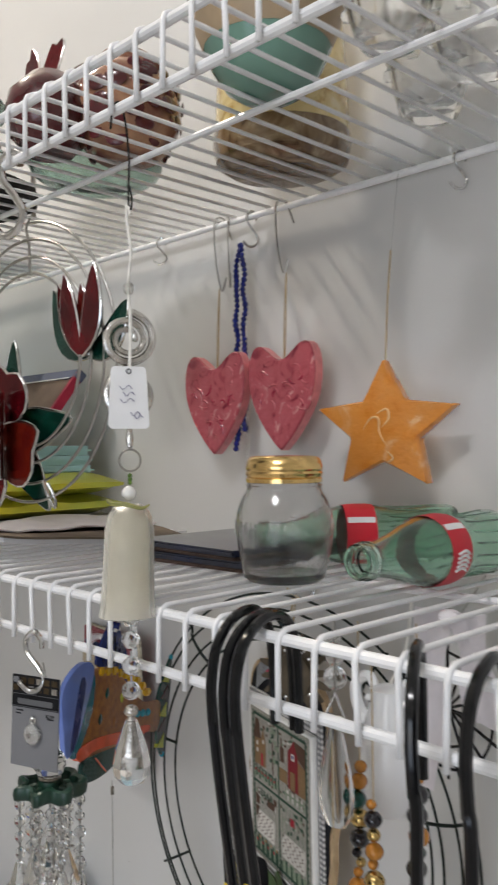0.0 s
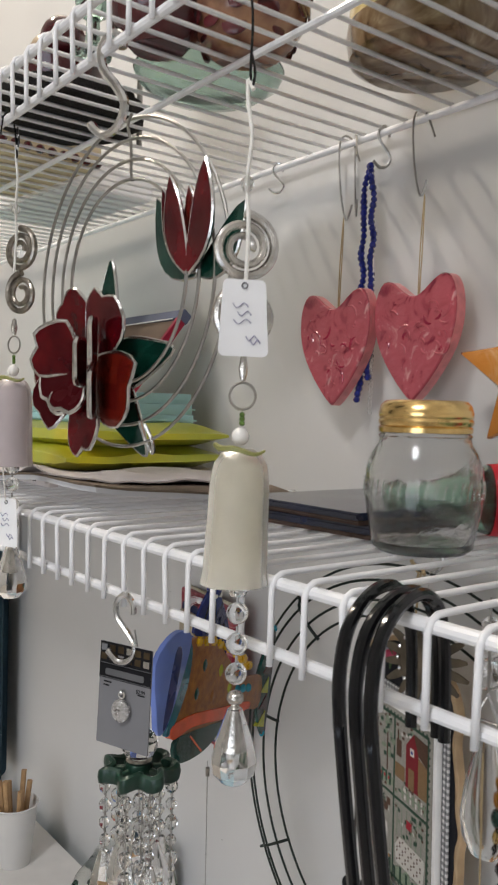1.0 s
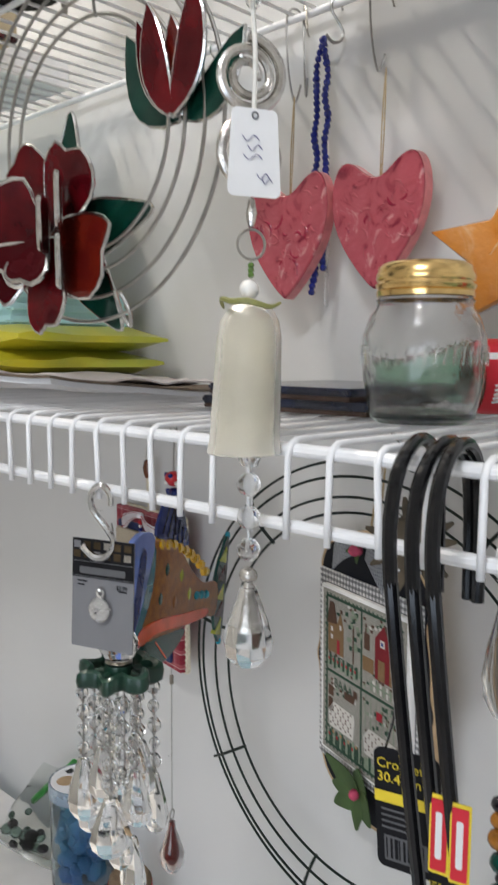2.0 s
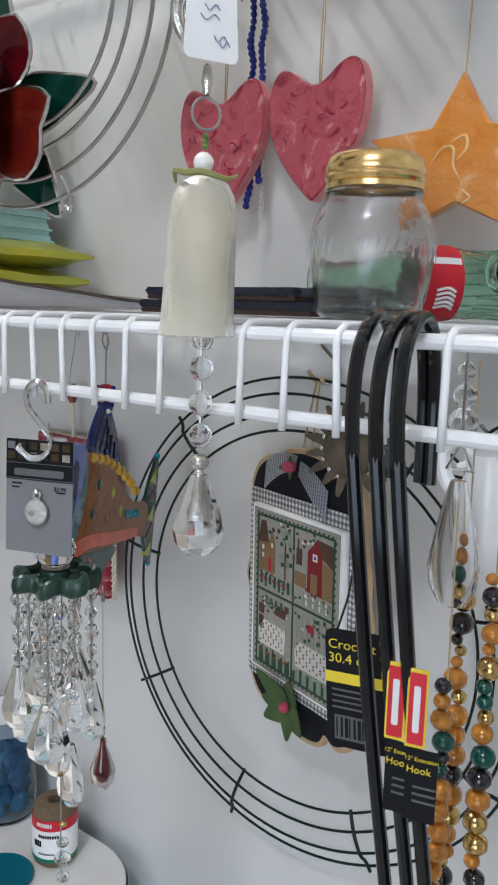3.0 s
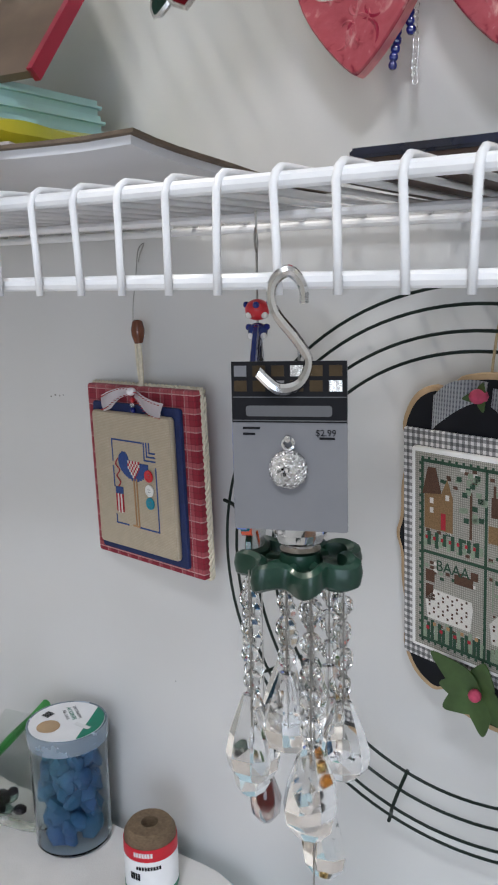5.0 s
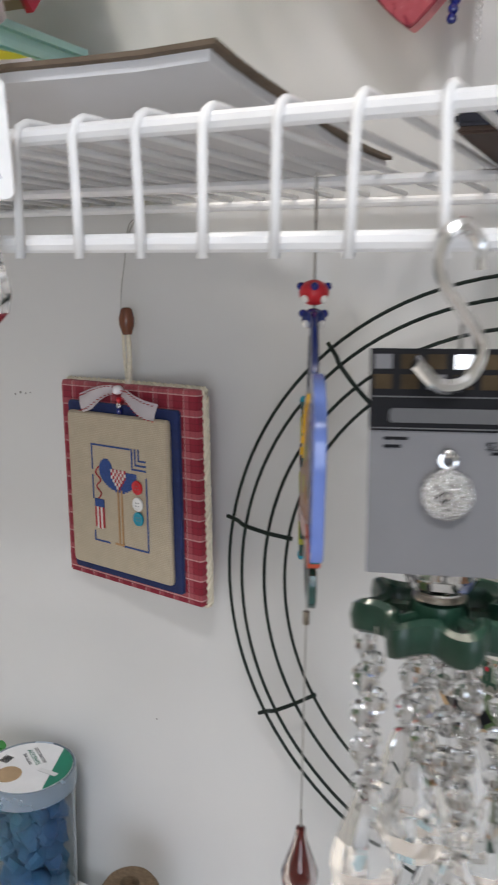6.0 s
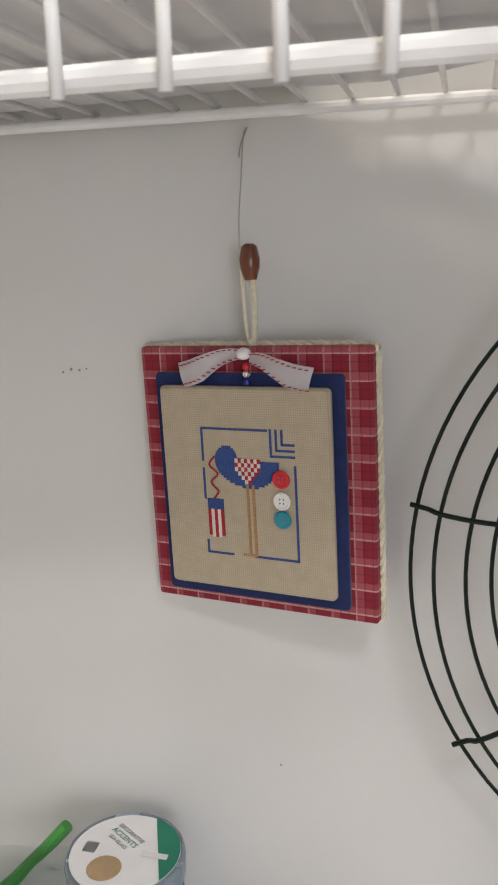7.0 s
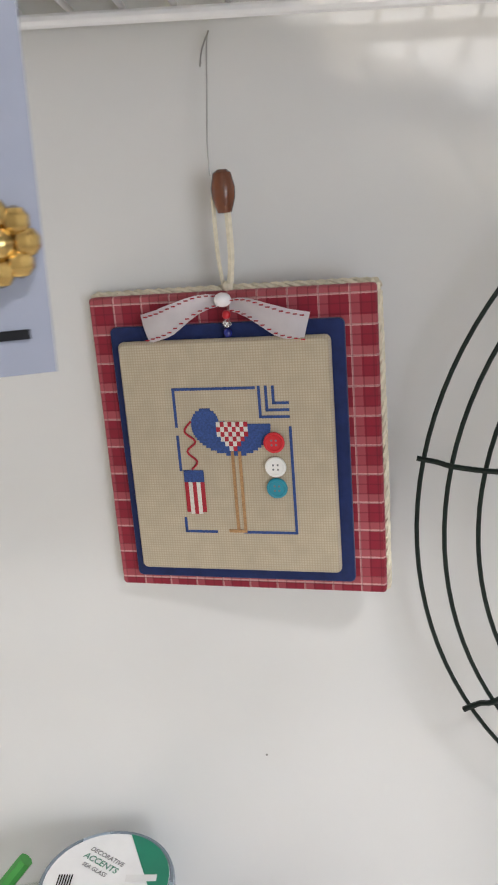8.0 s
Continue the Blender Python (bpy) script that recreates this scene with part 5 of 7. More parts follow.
    part("cord", tube(smooth_line([(0.001, 0.005, 0.082), (0.0035, 0.004, 0.1), (0.0035, 0.003, 0.128)], 5), 0.0019, seg=6), CREAMCORD, t)
    part("cord_knot", ball((0.0, 0.005, 0.084), 0.003, None, 10, 6), CREAMCORD, t)
    part("wooden_bead", lathe([(0, 0.1195), (0.0035, 0.12), (0.0058, 0.127), (0.0061, 0.132), (0.0045, 0.139), (0.0025, 0.1405), (0, 0.1405)], 18, None, (0.002, 0.004, 0)), ACORN, t, "polished brown wooden bead")
    part("wire", tube(smooth_line([(-0.004, 0.004, 0.138), (-0.0045, 0.006, 0.155), (-0.004, 0.01, 0.175), (-0.003, 0.014, 0.2), (-0.004, 0.022, 0.206), (-0.0075, 0.02, 0.198), (-0.0085, 0.018, 0.19)], 5), 0.00045, seg=5), DULL, t)


stitched_square()


def scallop_outline(w, h):
    half = [(0, 0.5), (0.16, 0.485), (0.22, 0.44), (0.3, 0.455), (0.4, 0.42), (0.46, 0.34), (0.44, 0.26), (0.47, 0.15), (0.475, 0.06), (0.5, 0.0), (0.475, -0.06), (0.47, -0.15), (0.44, -0.26), (0.46, -0.34), (0.4, -0.42), (0.3, -0.455), (0.22, -0.44), (0.16, -0.485), (0, -0.5)]
    pts = [(x * w, 0, z * h) for x, z in half] + [(-x * w, 0, z * h) for x, z in half[-2:0:-1]]
    return [(p.x, p.z) for p in smooth_line(pts, 4, True)]


def farm_sampler():
    t = thing("stitched_sampler", "cross-stitch of four farm scenes on a scalloped black board", "wall hanging", pose(0.012, -0.043, 1.162, 0, 0, -20) @ pose(0, 0, 0, 0, -1.5, 0))
    w, h = 0.178, 0.255
    part("board_edge", slab(scallop_outline(w, h), 0.007, 0.0008), BAREWOOD, t, "bare wooden edge")
    part("board_face", slab(scallop_outline(w - 0.009, h - 0.009), 0.0006, 0, None, -0.0007), BLACKBOARD, t, "black painted face")
    part("gingham_mat", slab(rounded(0.152, 0.176, 0.002, -0.002, -0.004), 0.002, 0.0003, None, -0.003), GINGHAM, t)
    pad = part("ivory_pad", slab(rounded(0.132, 0.152, 0.0015, 0.001, -0.004), 0.006, 0.001, None, -0.0092), IVORYPAD, t)
    y0 = -0.0096

    def patch(name, x0, z0, x1, z1, mt, d=0.0):
        return part(name, slab([(x0 + 0.001, z0 - 0.004), (x1 + 0.001, z0 - 0.004), (x1 + 0.001, z1 - 0.004), (x0 + 0.001, z1 - 0.004)], 0.0003, 0, None, y0 - d), mt, pad)

    def poly(name, pts, mt, d=0.0):
        return part(name, slab([(x + 0.001, z - 0.004) for x, z in pts], 0.0003, 0, None, y0 - d), mt, pad)
    patch("cloth_face", -0.062, -0.073, 0.062, 0.073, IVORY)
    W, H = 0.056, 0.068
    for x in (-W, -0.0008, W - 0.0016):
        patch("border_line", x - 0.0003, -H, x + 0.0019, H, STITCHGREEN, 0.0003)
    for z in (-H, -0.0008, H - 0.0016):
        patch("border_line", -W, z - 0.0003, W, z + 0.0019, STITCHGREEN, 0.0003)
    for i in range(19):
        for z in (-H - 0.002, H + 0.0004):
            patch("border_tooth", -W + i * 0.006, z, -W + i * 0.006 + 0.002, z + 0.0016, STITCHGREEN, 0.0003)
    for i in range(23):
        for x in (-W - 0.002, W + 0.0004):
            patch("border_tooth", x, -H + i * 0.006, x + 0.0016, -H + i * 0.006 + 0.002, STITCHGREEN, 0.0003)
    d = 0.0003
    # farmhouse
    poly("house_wall", [(-0.053, 0.018), (-0.028, 0.018), (-0.028, 0.043), (-0.033, 0.056), (-0.038, 0.045), (-0.053, 0.043)], OATFLOSS, d)
    poly("house_roof", [(-0.055, 0.043), (-0.038, 0.045), (-0.043, 0.063), (-0.05, 0.063)], STITCHBROWN, d + 0.0002)
    patch("house_door", -0.038, 0.019, -0.034, 0.031, STITCHRED, d + 0.0003)
    for x, z in ((-0.048, 0.03), (-0.048, 0.037), (-0.034, 0.041)):
        patch("house_window", x, z, x + 0.003, z + 0.004, STITCHWHITE, d + 0.0003)
    rnd = random.Random(3)
    # pale tree and hedge
    patch("tree_trunk", -0.0135, 0.017, -0.0115, 0.05, STITCHBROWN, d)
    for i in range(22):
        x, z = rnd.uniform(-0.025, -0.003), rnd.uniform(0.027, 0.062)
        patch("foliage_stitch", x, z, x + 0.0042, z + 0.0035, STITCHSAGE if i % 3 else STITCHGREEN, d + 0.0002)
    for i in range(15):
        x = -0.054 + i * 0.0035
        patch("hedge_stitch", x, 0.004 + (i % 3) * 0.0015, x + 0.003, 0.013 + (i % 2) * 0.003, STITCHGREEN if i % 2 else STITCHSAGE, d)
    for i in range(7):
        patch("blossom_stitch", -0.052 + i * 0.007, 0.01, -0.05 + i * 0.007, 0.0125, STITCHRED, d + 0.0003)
    # barn
    poly("barn_wall", [(0.02, 0.016), (0.04, 0.016), (0.04, 0.048), (0.032, 0.062), (0.02, 0.05)], BARNRED, d)
    poly("barn_side", [(0.0402, 0.016), (0.054, 0.016), (0.054, 0.042), (0.0402, 0.046)], OATFLOSS, d)
    poly("barn_roof", [(0.0325, 0.063), (0.0545, 0.061), (0.0545, 0.0425), (0.0405, 0.048)], STITCHBROWN, d + 0.0002)
    patch("barn_quilt", 0.0275, 0.044, 0.0335, 0.05, STITCHWHITE, d + 0.0003)
    patch("barn_quilt_star", 0.0291, 0.0456, 0.0319, 0.0484, STITCHBLUE, d + 0.0005)
    patch("barn_door", 0.025, 0.0165, 0.034, 0.033, OATFLOSS, d + 0.0003)
    patch("hay", 0.002, 0.018, 0.018, 0.03, OATFLOSS, d)
    patch("brown_motif", 0.004, 0.036, 0.012, 0.05, STITCHBROWN, d)
    patch("brown_motif", 0.0055, 0.05, 0.0075, 0.058, STITCHBROWN, d)
    for i in range(9):
        patch("fence_picket", 0.014 + i * 0.0045, 0.004, 0.0158 + i * 0.0045, 0.013, STITCHWHITE if i % 2 else STITCHSAGE, d)
    patch("fence_rail", 0.012, 0.0085, 0.054, 0.0098, STITCHSAGE, d + 0.0002)
    # lower left: dotted white patch, flowers, word
    for j, (a, b, zz, white) in enumerate(((-0.05, -0.012, -0.05, 1), (0.006, 0.05, -0.053, 1))):
        poly("dotted_patch", [(a, zz), (b, zz), (b + 0.002, zz + 0.016), (b + 0.001, zz + 0.022), (a + 0.006, zz + 0.023), (a - 0.002, zz + 0.014)], STITCHWHITE, d)
        for i in range(36):
            x, z = a + 0.001 + (i % 9) * (b - a) / 9.2, zz + 0.0025 + (i // 9) * 0.005 + (0.0022 if i % 2 else 0)
            patch("dot_stitch", x, z, x + 0.0016, z + 0.0016, STITCHBROWN, d + 0.0002)
    for i in range(16):
        x = -0.054 + i * 0.0034
        patch("grass_stitch", x, -0.066, x + 0.0028, -0.056 + (i * 7 % 5) * 0.0012, STITCHGREEN if i % 3 else STITCHSAGE, d)
    for i in range(15):
        x = 0.002 + i * 0.0034
        patch("grass_stitch", x, -0.066, x + 0.003, -0.058 + (i * 5 % 4) * 0.0012, STITCHSAGE if i % 3 else STITCHGREEN, d)
    for i in range(8):
        patch("blossom_stitch", -0.051 + i * 0.0062, -0.059 + (i % 2) * 0.004, -0.0485 + i * 0.0062, -0.0565 + (i % 2) * 0.004, STITCHTAN if i % 2 else STITCHRED, d + 0.0003)
    for x, z, ww, hh in ((-0.052, -0.022, 0.008, 0.009), (-0.026, -0.018, 0.016, 0.007), (-0.012, -0.012, 0.006, 0.006), (-0.052, -0.036, 0.007, 0.012)):
        patch("brown_motif", x, z, x + ww, z + hh, STITCHBROWN, d)
    patch("red_motif", 0.022, -0.018, 0.031, -0.011, STITCHRED, d)
    for i in range(14):
        x, z = rnd.uniform(0.004, 0.05), rnd.uniform(-0.03, -0.005)
        patch("dark_stitch", x, z, x + 0.003, z + 0.003, STITCHGREEN, d)
    for k in range(6):
        patch("branch_line", 0.006 + k * 0.008, -0.03, 0.0067 + k * 0.008, -0.004, STITCHSAGE, d)
    for i in range(120):
        qx, qz = (-0.054, 0.002)[i % 2], (-0.066, 0.003, 0.05, -0.02)[i // 2 % 4]
        x, z = qx + rnd.uniform(0, 0.048), qz + rnd.uniform(0, 0.014)
        patch("ground_stitch", x, z, x + 0.0036, z + 0.0024, (STITCHBROWN, STITCHGREEN, STITCHSAGE, STITCHWHITE, STITCHBROWN)[i % 5], 0.0001)
    lettering("word", "BAAA", 0.0115, Matrix.Translation((-0.0265, y0 - 0.0006, -0.0125)), STITCHGREEN, pad)
    # bow, cord, rose and leaves
    for sx in (-1, 1):
        bm = bmesh.new()
        rows = []
        for i in range(8):
            u = i / 7
            x = sx * (0.002 + 0.043 * u)
            zz = 0.112 - 0.018 * u * u + (0.004 if sx < 0 else -0.006 * u)
            hw = 0.006 + 0.006 * min(1, u * 1.5)
            rows.append([bm.verts.new((x, -0.007 - 0.005 * math.sin(u * 2.5) + 0.001 * k, zz + k * hw)) for k in (-1, 0, 1)])
        for a, b in zip(rows, rows[1:]):
            for k in range(2):
                bm.faces.new((a[k], a[k + 1], b[k + 1], b[k]))
        bmesh.ops.solidify(bm, geom=bm.faces[:], thickness=0.0005)
        part("bow_tail", bm, CHEVRON, t, "grey chevron ribbon")
    part("rosette", ball((-0.004, -0.013, 0.113), 0.0065, None, 10, 6, 0.8), ROSE, t)
    for a in (30, 150, 260):
        bm = slab(leaf_line(0.012, 0.007), 0.0006)
        bm.transform(pose(-0.004, -0.012, 0.113, 20, a, 0))
        part("rosette_leaf", bm, SILKLEAF, t)
    for x in (-0.006, 0.006):
        part("cord", tube(smooth_line([(x, 0.002, 0.12), (x * 0.8, 0.006, 0.15), (x * 0.3, 0.012, 0.185)], 4), 0.001, seg=5), JUTE, t)
    part("cord_knot", tube(smooth_line([(-0.012, 0.01, 0.192), (-0.004, 0.012, 0.184), (0.004, 0.012, 0.186), (0.01, 0.01, 0.183)], 4), 0.0018, seg=6), JUTE, t)
    for a, l in ((308, 0.05), (272, 0.034), (236, 0.036), (20, 0.036), (160, 0.034), (110, 0.042)):
        bm = slab(leaf_line(l * 0.85, 0.022), 0.0008)
        bm.transform(pose(-0.004, -0.007 - a * 0.00001, -0.098, 16, a, 0))
        part("silk_leaf", bm, SILKLEAF, t)
    part("berry", ball((-0.004, -0.013, -0.098), 0.0048, None, 10, 6), ROSE, t)


farm_sampler()


def sun_plaque():
    t = thing("tin_sun", "aged bronze tin sun ornament with wavy rays, hanging on clear line", "sun ornament", pose(0.112, -0.142, 1.313, 0, 0, 12))
    o = []
    for i in range(96):
        a = 2 * math.pi * i / 96
        k = (i % 6) / 6
        r = 0.0195 + 0.0165 * max(0, 1 - abs(k - 0.42) / 0.4) ** 0.8 * (1.0 if (i // 6) % 2 else 0.86)
        o.append((r * math.cos(a), r * math.sin(a)))
    part("ray_disc", slab(o, 0.0012), BRONZE, t)
    part("disc", lathe([(0.0172, 0.0), (0.0165, 0.0035), (0.012, 0.0062), (0, 0.0075)], 28, None, (0, 0.0003, 0), Vector((0, -1, 0))), BRONZE, t)
    part("line", tube([(0, 0.0005, 0.036), (0.002, 0.003, 0.075)], 0.0003, seg=5), CLEAR, t)
    for i in range(16):
        a = radians(i * 22.5 + 1)
        part("rivet", ball((0.0195 * math.cos(a), -0.0006, 0.0195 * math.sin(a)), 0.0016, None, 8, 5), SOLDER, t)


sun_plaque()


# ---------------------------------------------------------------- card and crystal cascade on the lip
def charm_card():
    t = thing("jewellery_card", "grey and black carded silver charm hanging from an S hook", "packaging card", pose(0.006, -0.311, 1.291, 0, 0, 17) @ pose(0, 0, 0, -4, -1, 0))
    w, h = 0.0455, 0.0664
    card = part("card", slab(rounded(w, h, 0.0008), 0.0008), CARDGREY, t)
    part("header", slab([(-w / 2, 0.0095), (w / 2, 0.0095), (w / 2, h / 2), (-w / 2, h / 2)], 0.0003, 0, None, -0.0004), CARDBLACK, card)
    for r in range(2):
        for c in range(6):
            x, z = -w / 2 + 0.0012 + c * 0.0075, h / 2 - 0.0058 - r * 0.0058
            part("printed_square", slab([(x, z), (x + 0.005, z), (x + 0.005, z + 0.0042), (x, z + 0.0042)], 0.0002, 0, None, -0.0007), CARDTAN if (r * 4 + c) % 3 else SOLDER if c % 2 else CARDGREY, card)
    part("brand_bar", slab(rounded(0.034, 0.0042, 0.0012, 0, 0.014), 0.0002, 0, None, -0.0007), PRINTGREY, card)
    for z in (0.0192, 0.0101):
        part("rule", slab([(-w / 2, z), (w / 2, z), (w / 2, z + 0.0004), (-w / 2, z + 0.0004)], 0.0002, 0, None, -0.0008), PRINTGREY, card)
    lettering("price", "$2.99", 0.0036, Matrix.Translation((0.0145, -0.0004, 0.0055)), CARDBLACK, card)
    for x, z, l in ((-0.0185, 0.0068, 0.007), (-0.0185, 0.0045, 0.005), (0.012, 0.003, 0.006)):
        part("print_bar", slab([(x, z), (x + l, z), (x + l, z + 0.0009), (x, z + 0.0009)], 0.0002, 0, None, -0.0003), CARDBLACK, card)
    part("charm", lathe([(0, 0.0), (0.0066, 0.0), (0.0078, 0.001), (0.0076, 0.0026), (0.006, 0.0038), (0, 0.0048)], 24, None, (0, -0.0006, -0.0085), Vector((0, -1, 0))), STRASS, t, "sparkling silver charm")
    rnd = random.Random(2)
    for i in range(18):
        a, r = rnd.uniform(0, 6.28), rnd.uniform(0, 0.0058)
        part("stone", ball((r * math.cos(a), -0.0048 + r * 0.22, -0.0085 + r * math.sin(a)), 0.0011, None, 6, 4), CRYSTAL if i % 2 else CHROME, t, smooth=False)
    part("bail", tube(arc(0, 0.0015, 0.0022, 0, 360, 16, -0.002)[:-1], 0.0008, True, 6), CHROME, t)
    part("bail", ball((0, -0.0025, 0.0035), 0.0017, None, 8, 6), CHROME, t)


charm_card()
s_hook(pose(0.0055, -0.3125, 1.352, 0, 0, 36) @ Matrix.Diagonal((0.75, 1, 1, 1)), 0.039, 0.0024)


def crystal_cascade():
    t = thing("crystal_cascade", "hanging of crystal strings under a dark green flower-shaped casting", "hanging ornament", pose(0.0025, -0.2965, 1.238) @ Matrix.Diagonal((0.92, 0.92, 0.96, 1)))
    # flower-shaped ring: eight rounded lobes
    n, bm = 96, bmesh.new()
    rings = []
    for rr, z in ((0.9, -0.006), (1.0, -0.0045), (1.03, 0.0), (1.0, 0.0045), (0.9, 0.006), (0.78, 0.0045), (0.74, 0.0), (0.78, -0.0045)):
        rings.append([bm.verts.new(((0.0255 + 0.0042 * math.cos(7 * 2 * math.pi * k / n)) * rr * math.cos(2 * math.pi * k / n), (0.0255 + 0.0042 * math.cos(7 * 2 * math.pi * k / n)) * rr * math.sin(2 * math.pi * k / n), z + 0.0015 * math.sin(14 * math.pi * k / n))) for k in range(n)])
    for i in range(len(rings)):
        u, v = rings[i], rings[(i + 1) % len(rings)]
        for k in range(n):
            bm.faces.new((u[k], v[k], v[(k + 1) % n], u[(k + 1) % n]))
    bmesh.ops.recalc_face_normals(bm, faces=bm.faces[:])
    ring = part("flower_casting", bm, GREENMETAL, t, "weathered dark green scalloped handwheel")
    for i in range(7):
        a = 2 * math.pi * (i + 0.5) / 7
        part("spoke", tube([(0.01 * math.cos(a), 0.01 * math.sin(a), 0.001), (0.021 * math.cos(a), 0.021 * math.sin(a), 0)], 0.0026, seg=8), GREENMETAL, ring)
    part("hub", lathe([(0, -0.006), (0.009, -0.005), (0.0105, 0), (0.009, 0.006), (0, 0.007)], 20), GREENMETAL, ring)
    part("top_bead", ball((0, 0, 0.0185), 0.0135, None, 12, 7, 0.9), CRYSTAL, t, "clear faceted bead", smooth=False)
    part("collar", lathe([(0.005, 0.0065), (0.0095, 0.0075), (0.007, 0.0095), (0, 0.0095)], 16), DARKSILVER, t)
    part("hanger", tube([(0, 0, 0.03), (0.002, -0.001, 0.07), (0.004, -0.008, 0.1)], 0.0006, seg=5), DULL, t)
    rnd = random.Random(11)
    for i in range(9):
        a = 2 * math.pi * i / 9 + 0.5
        rad = 0.0245 if i % 3 else 0.013
        x, y = rad * math.cos(a), rad * math.sin(a)
        z = -0.007
        s = part("string", tube([(x, y, 0), (x, y, -0.075)], 0.0004, seg=4), DULL, t)
        for j in range((3, 5, 4)[i % 3]):
            r = rnd.uniform(0.0038, 0.0054)
            z -= r + 0.0016
            part("octagon_bead", ball((x + rnd.uniform(-0.0006, 0.0006), y, z), r, None, 8, 5, 1.05), CRYSTAL, s, smooth=False)
            z -= r + 0.002
            part("jump_ring", tube(arc(x, z + 0.001, 0.0016, 0, 360, 10, y)[:-1], 0.0004, True, 4), DULL, s)
        l = rnd.uniform(0.037, 0.046)
        bm = crystal_drop(l, l * rnd.uniform(0.58, 0.7), None, (0, 0, 0), 8)
        bm.transform(Matrix.Translation((x, y, z)) @ pose(0, 0, 0, 0, 0, rnd.uniform(0, 90)) @ Matrix.Diagonal((1, 0.62, 1, 1)))
        part("almond_drop", bm, CRYSTAL, s, smooth=False)
    c = part("centre_string", tube([(0.006, 0, 0), (0.008, -0.004, -0.2)], 0.0005, seg=4), DULL, t)
    z = -0.012
    for j, r in enumerate((0.006, 0.0055, 0.006, 0.005)):
        z -= r + 0.002
        part("octagon_bead", ball((0.006, -0.002, z), r, None, 8, 5), CRYSTAL, c, smooth=False)
        z -= r + 0.002
    bm = crystal_drop(0.045, 0.027)
    bm.transform(Matrix.Translation((0.006, -0.006, -0.085)) @ Matrix.Diagonal((1, 0.6, 1, 1)))
    part("almond_drop", bm, CRYSTAL, c, smooth=False)
    bm = crystal_drop(0.045, 0.024)
    bm.transform(Matrix.Translation((0.009, 0.004, -0.11)) @ Matrix.Diagonal((1, 0.6, 1, 1)))
    part("almond_drop", bm, CRYSTAL, c, smooth=False)
    part("gilt_bead", ball((0.009, -0.002, -0.165), 0.0025, None, 8, 6), GOLDDROP, c)
    for zz, r in ((-0.178, 0.0045), (-0.1895, 0.006), (-0.203, 0.005)):
        part("octagon_bead", ball((0.009, -0.003, zz), r, None, 8, 5, 0.7), CRYSTAL, c, smooth=False)


crystal_cascade()


def gilt_card():
    t = thing("jewellery_card", "pale blue-grey card with a gilt flower charm hanging from the lip", "packaging card", pose(-0.3345, -0.327, 1.3105, 0, 0, 24))
    o = [(p.x, p.z) for p in smooth_line([(-0.018, 0, -0.033), (0.018, 0, -0.033), (0.018, 0, 0.0), (0.018, 0, 0.033), (-0.018, 0, 0.033), (-0.018, 0, 0.0)], 1, True)]
    card = part("card", slab(o, 0.0007), CARDBLUE, t)
    part("back_sheet", slab(o, 0.0004, 0, None, 0.0009), PAPERTAG, t)
    for k in range(8):
        a = k * math.pi / 4
        part("charm_petal", ball((0.011 + 0.0042 * math.cos(a), -0.0022, -0.013 + 0.0042 * math.sin(a)), 0.0023, None, 8, 5), GOLDDROP, card)
    part("charm_centre", ball((0.011, -0.003, -0.013), 0.0026, None, 10, 6), GOLDDROP, card)
    part("print_bar", slab([(0.008, -0.0275), (0.0145, -0.0275), (0.0145, -0.026), (0.008, -0.026)], 0.0002, 0, None, -0.0004), CARDBLACK, card)
    part("loop", tube(smooth_line([(0, 0, 0.03), (0.001, 0.006, 0.036), (0, 0.012, 0.044), (0, 0.004, 0.046), (0, -0.002, 0.038), (0, -0.001, 0.03)], 4), 0.0007, seg=5), DULL, t)


gilt_card()


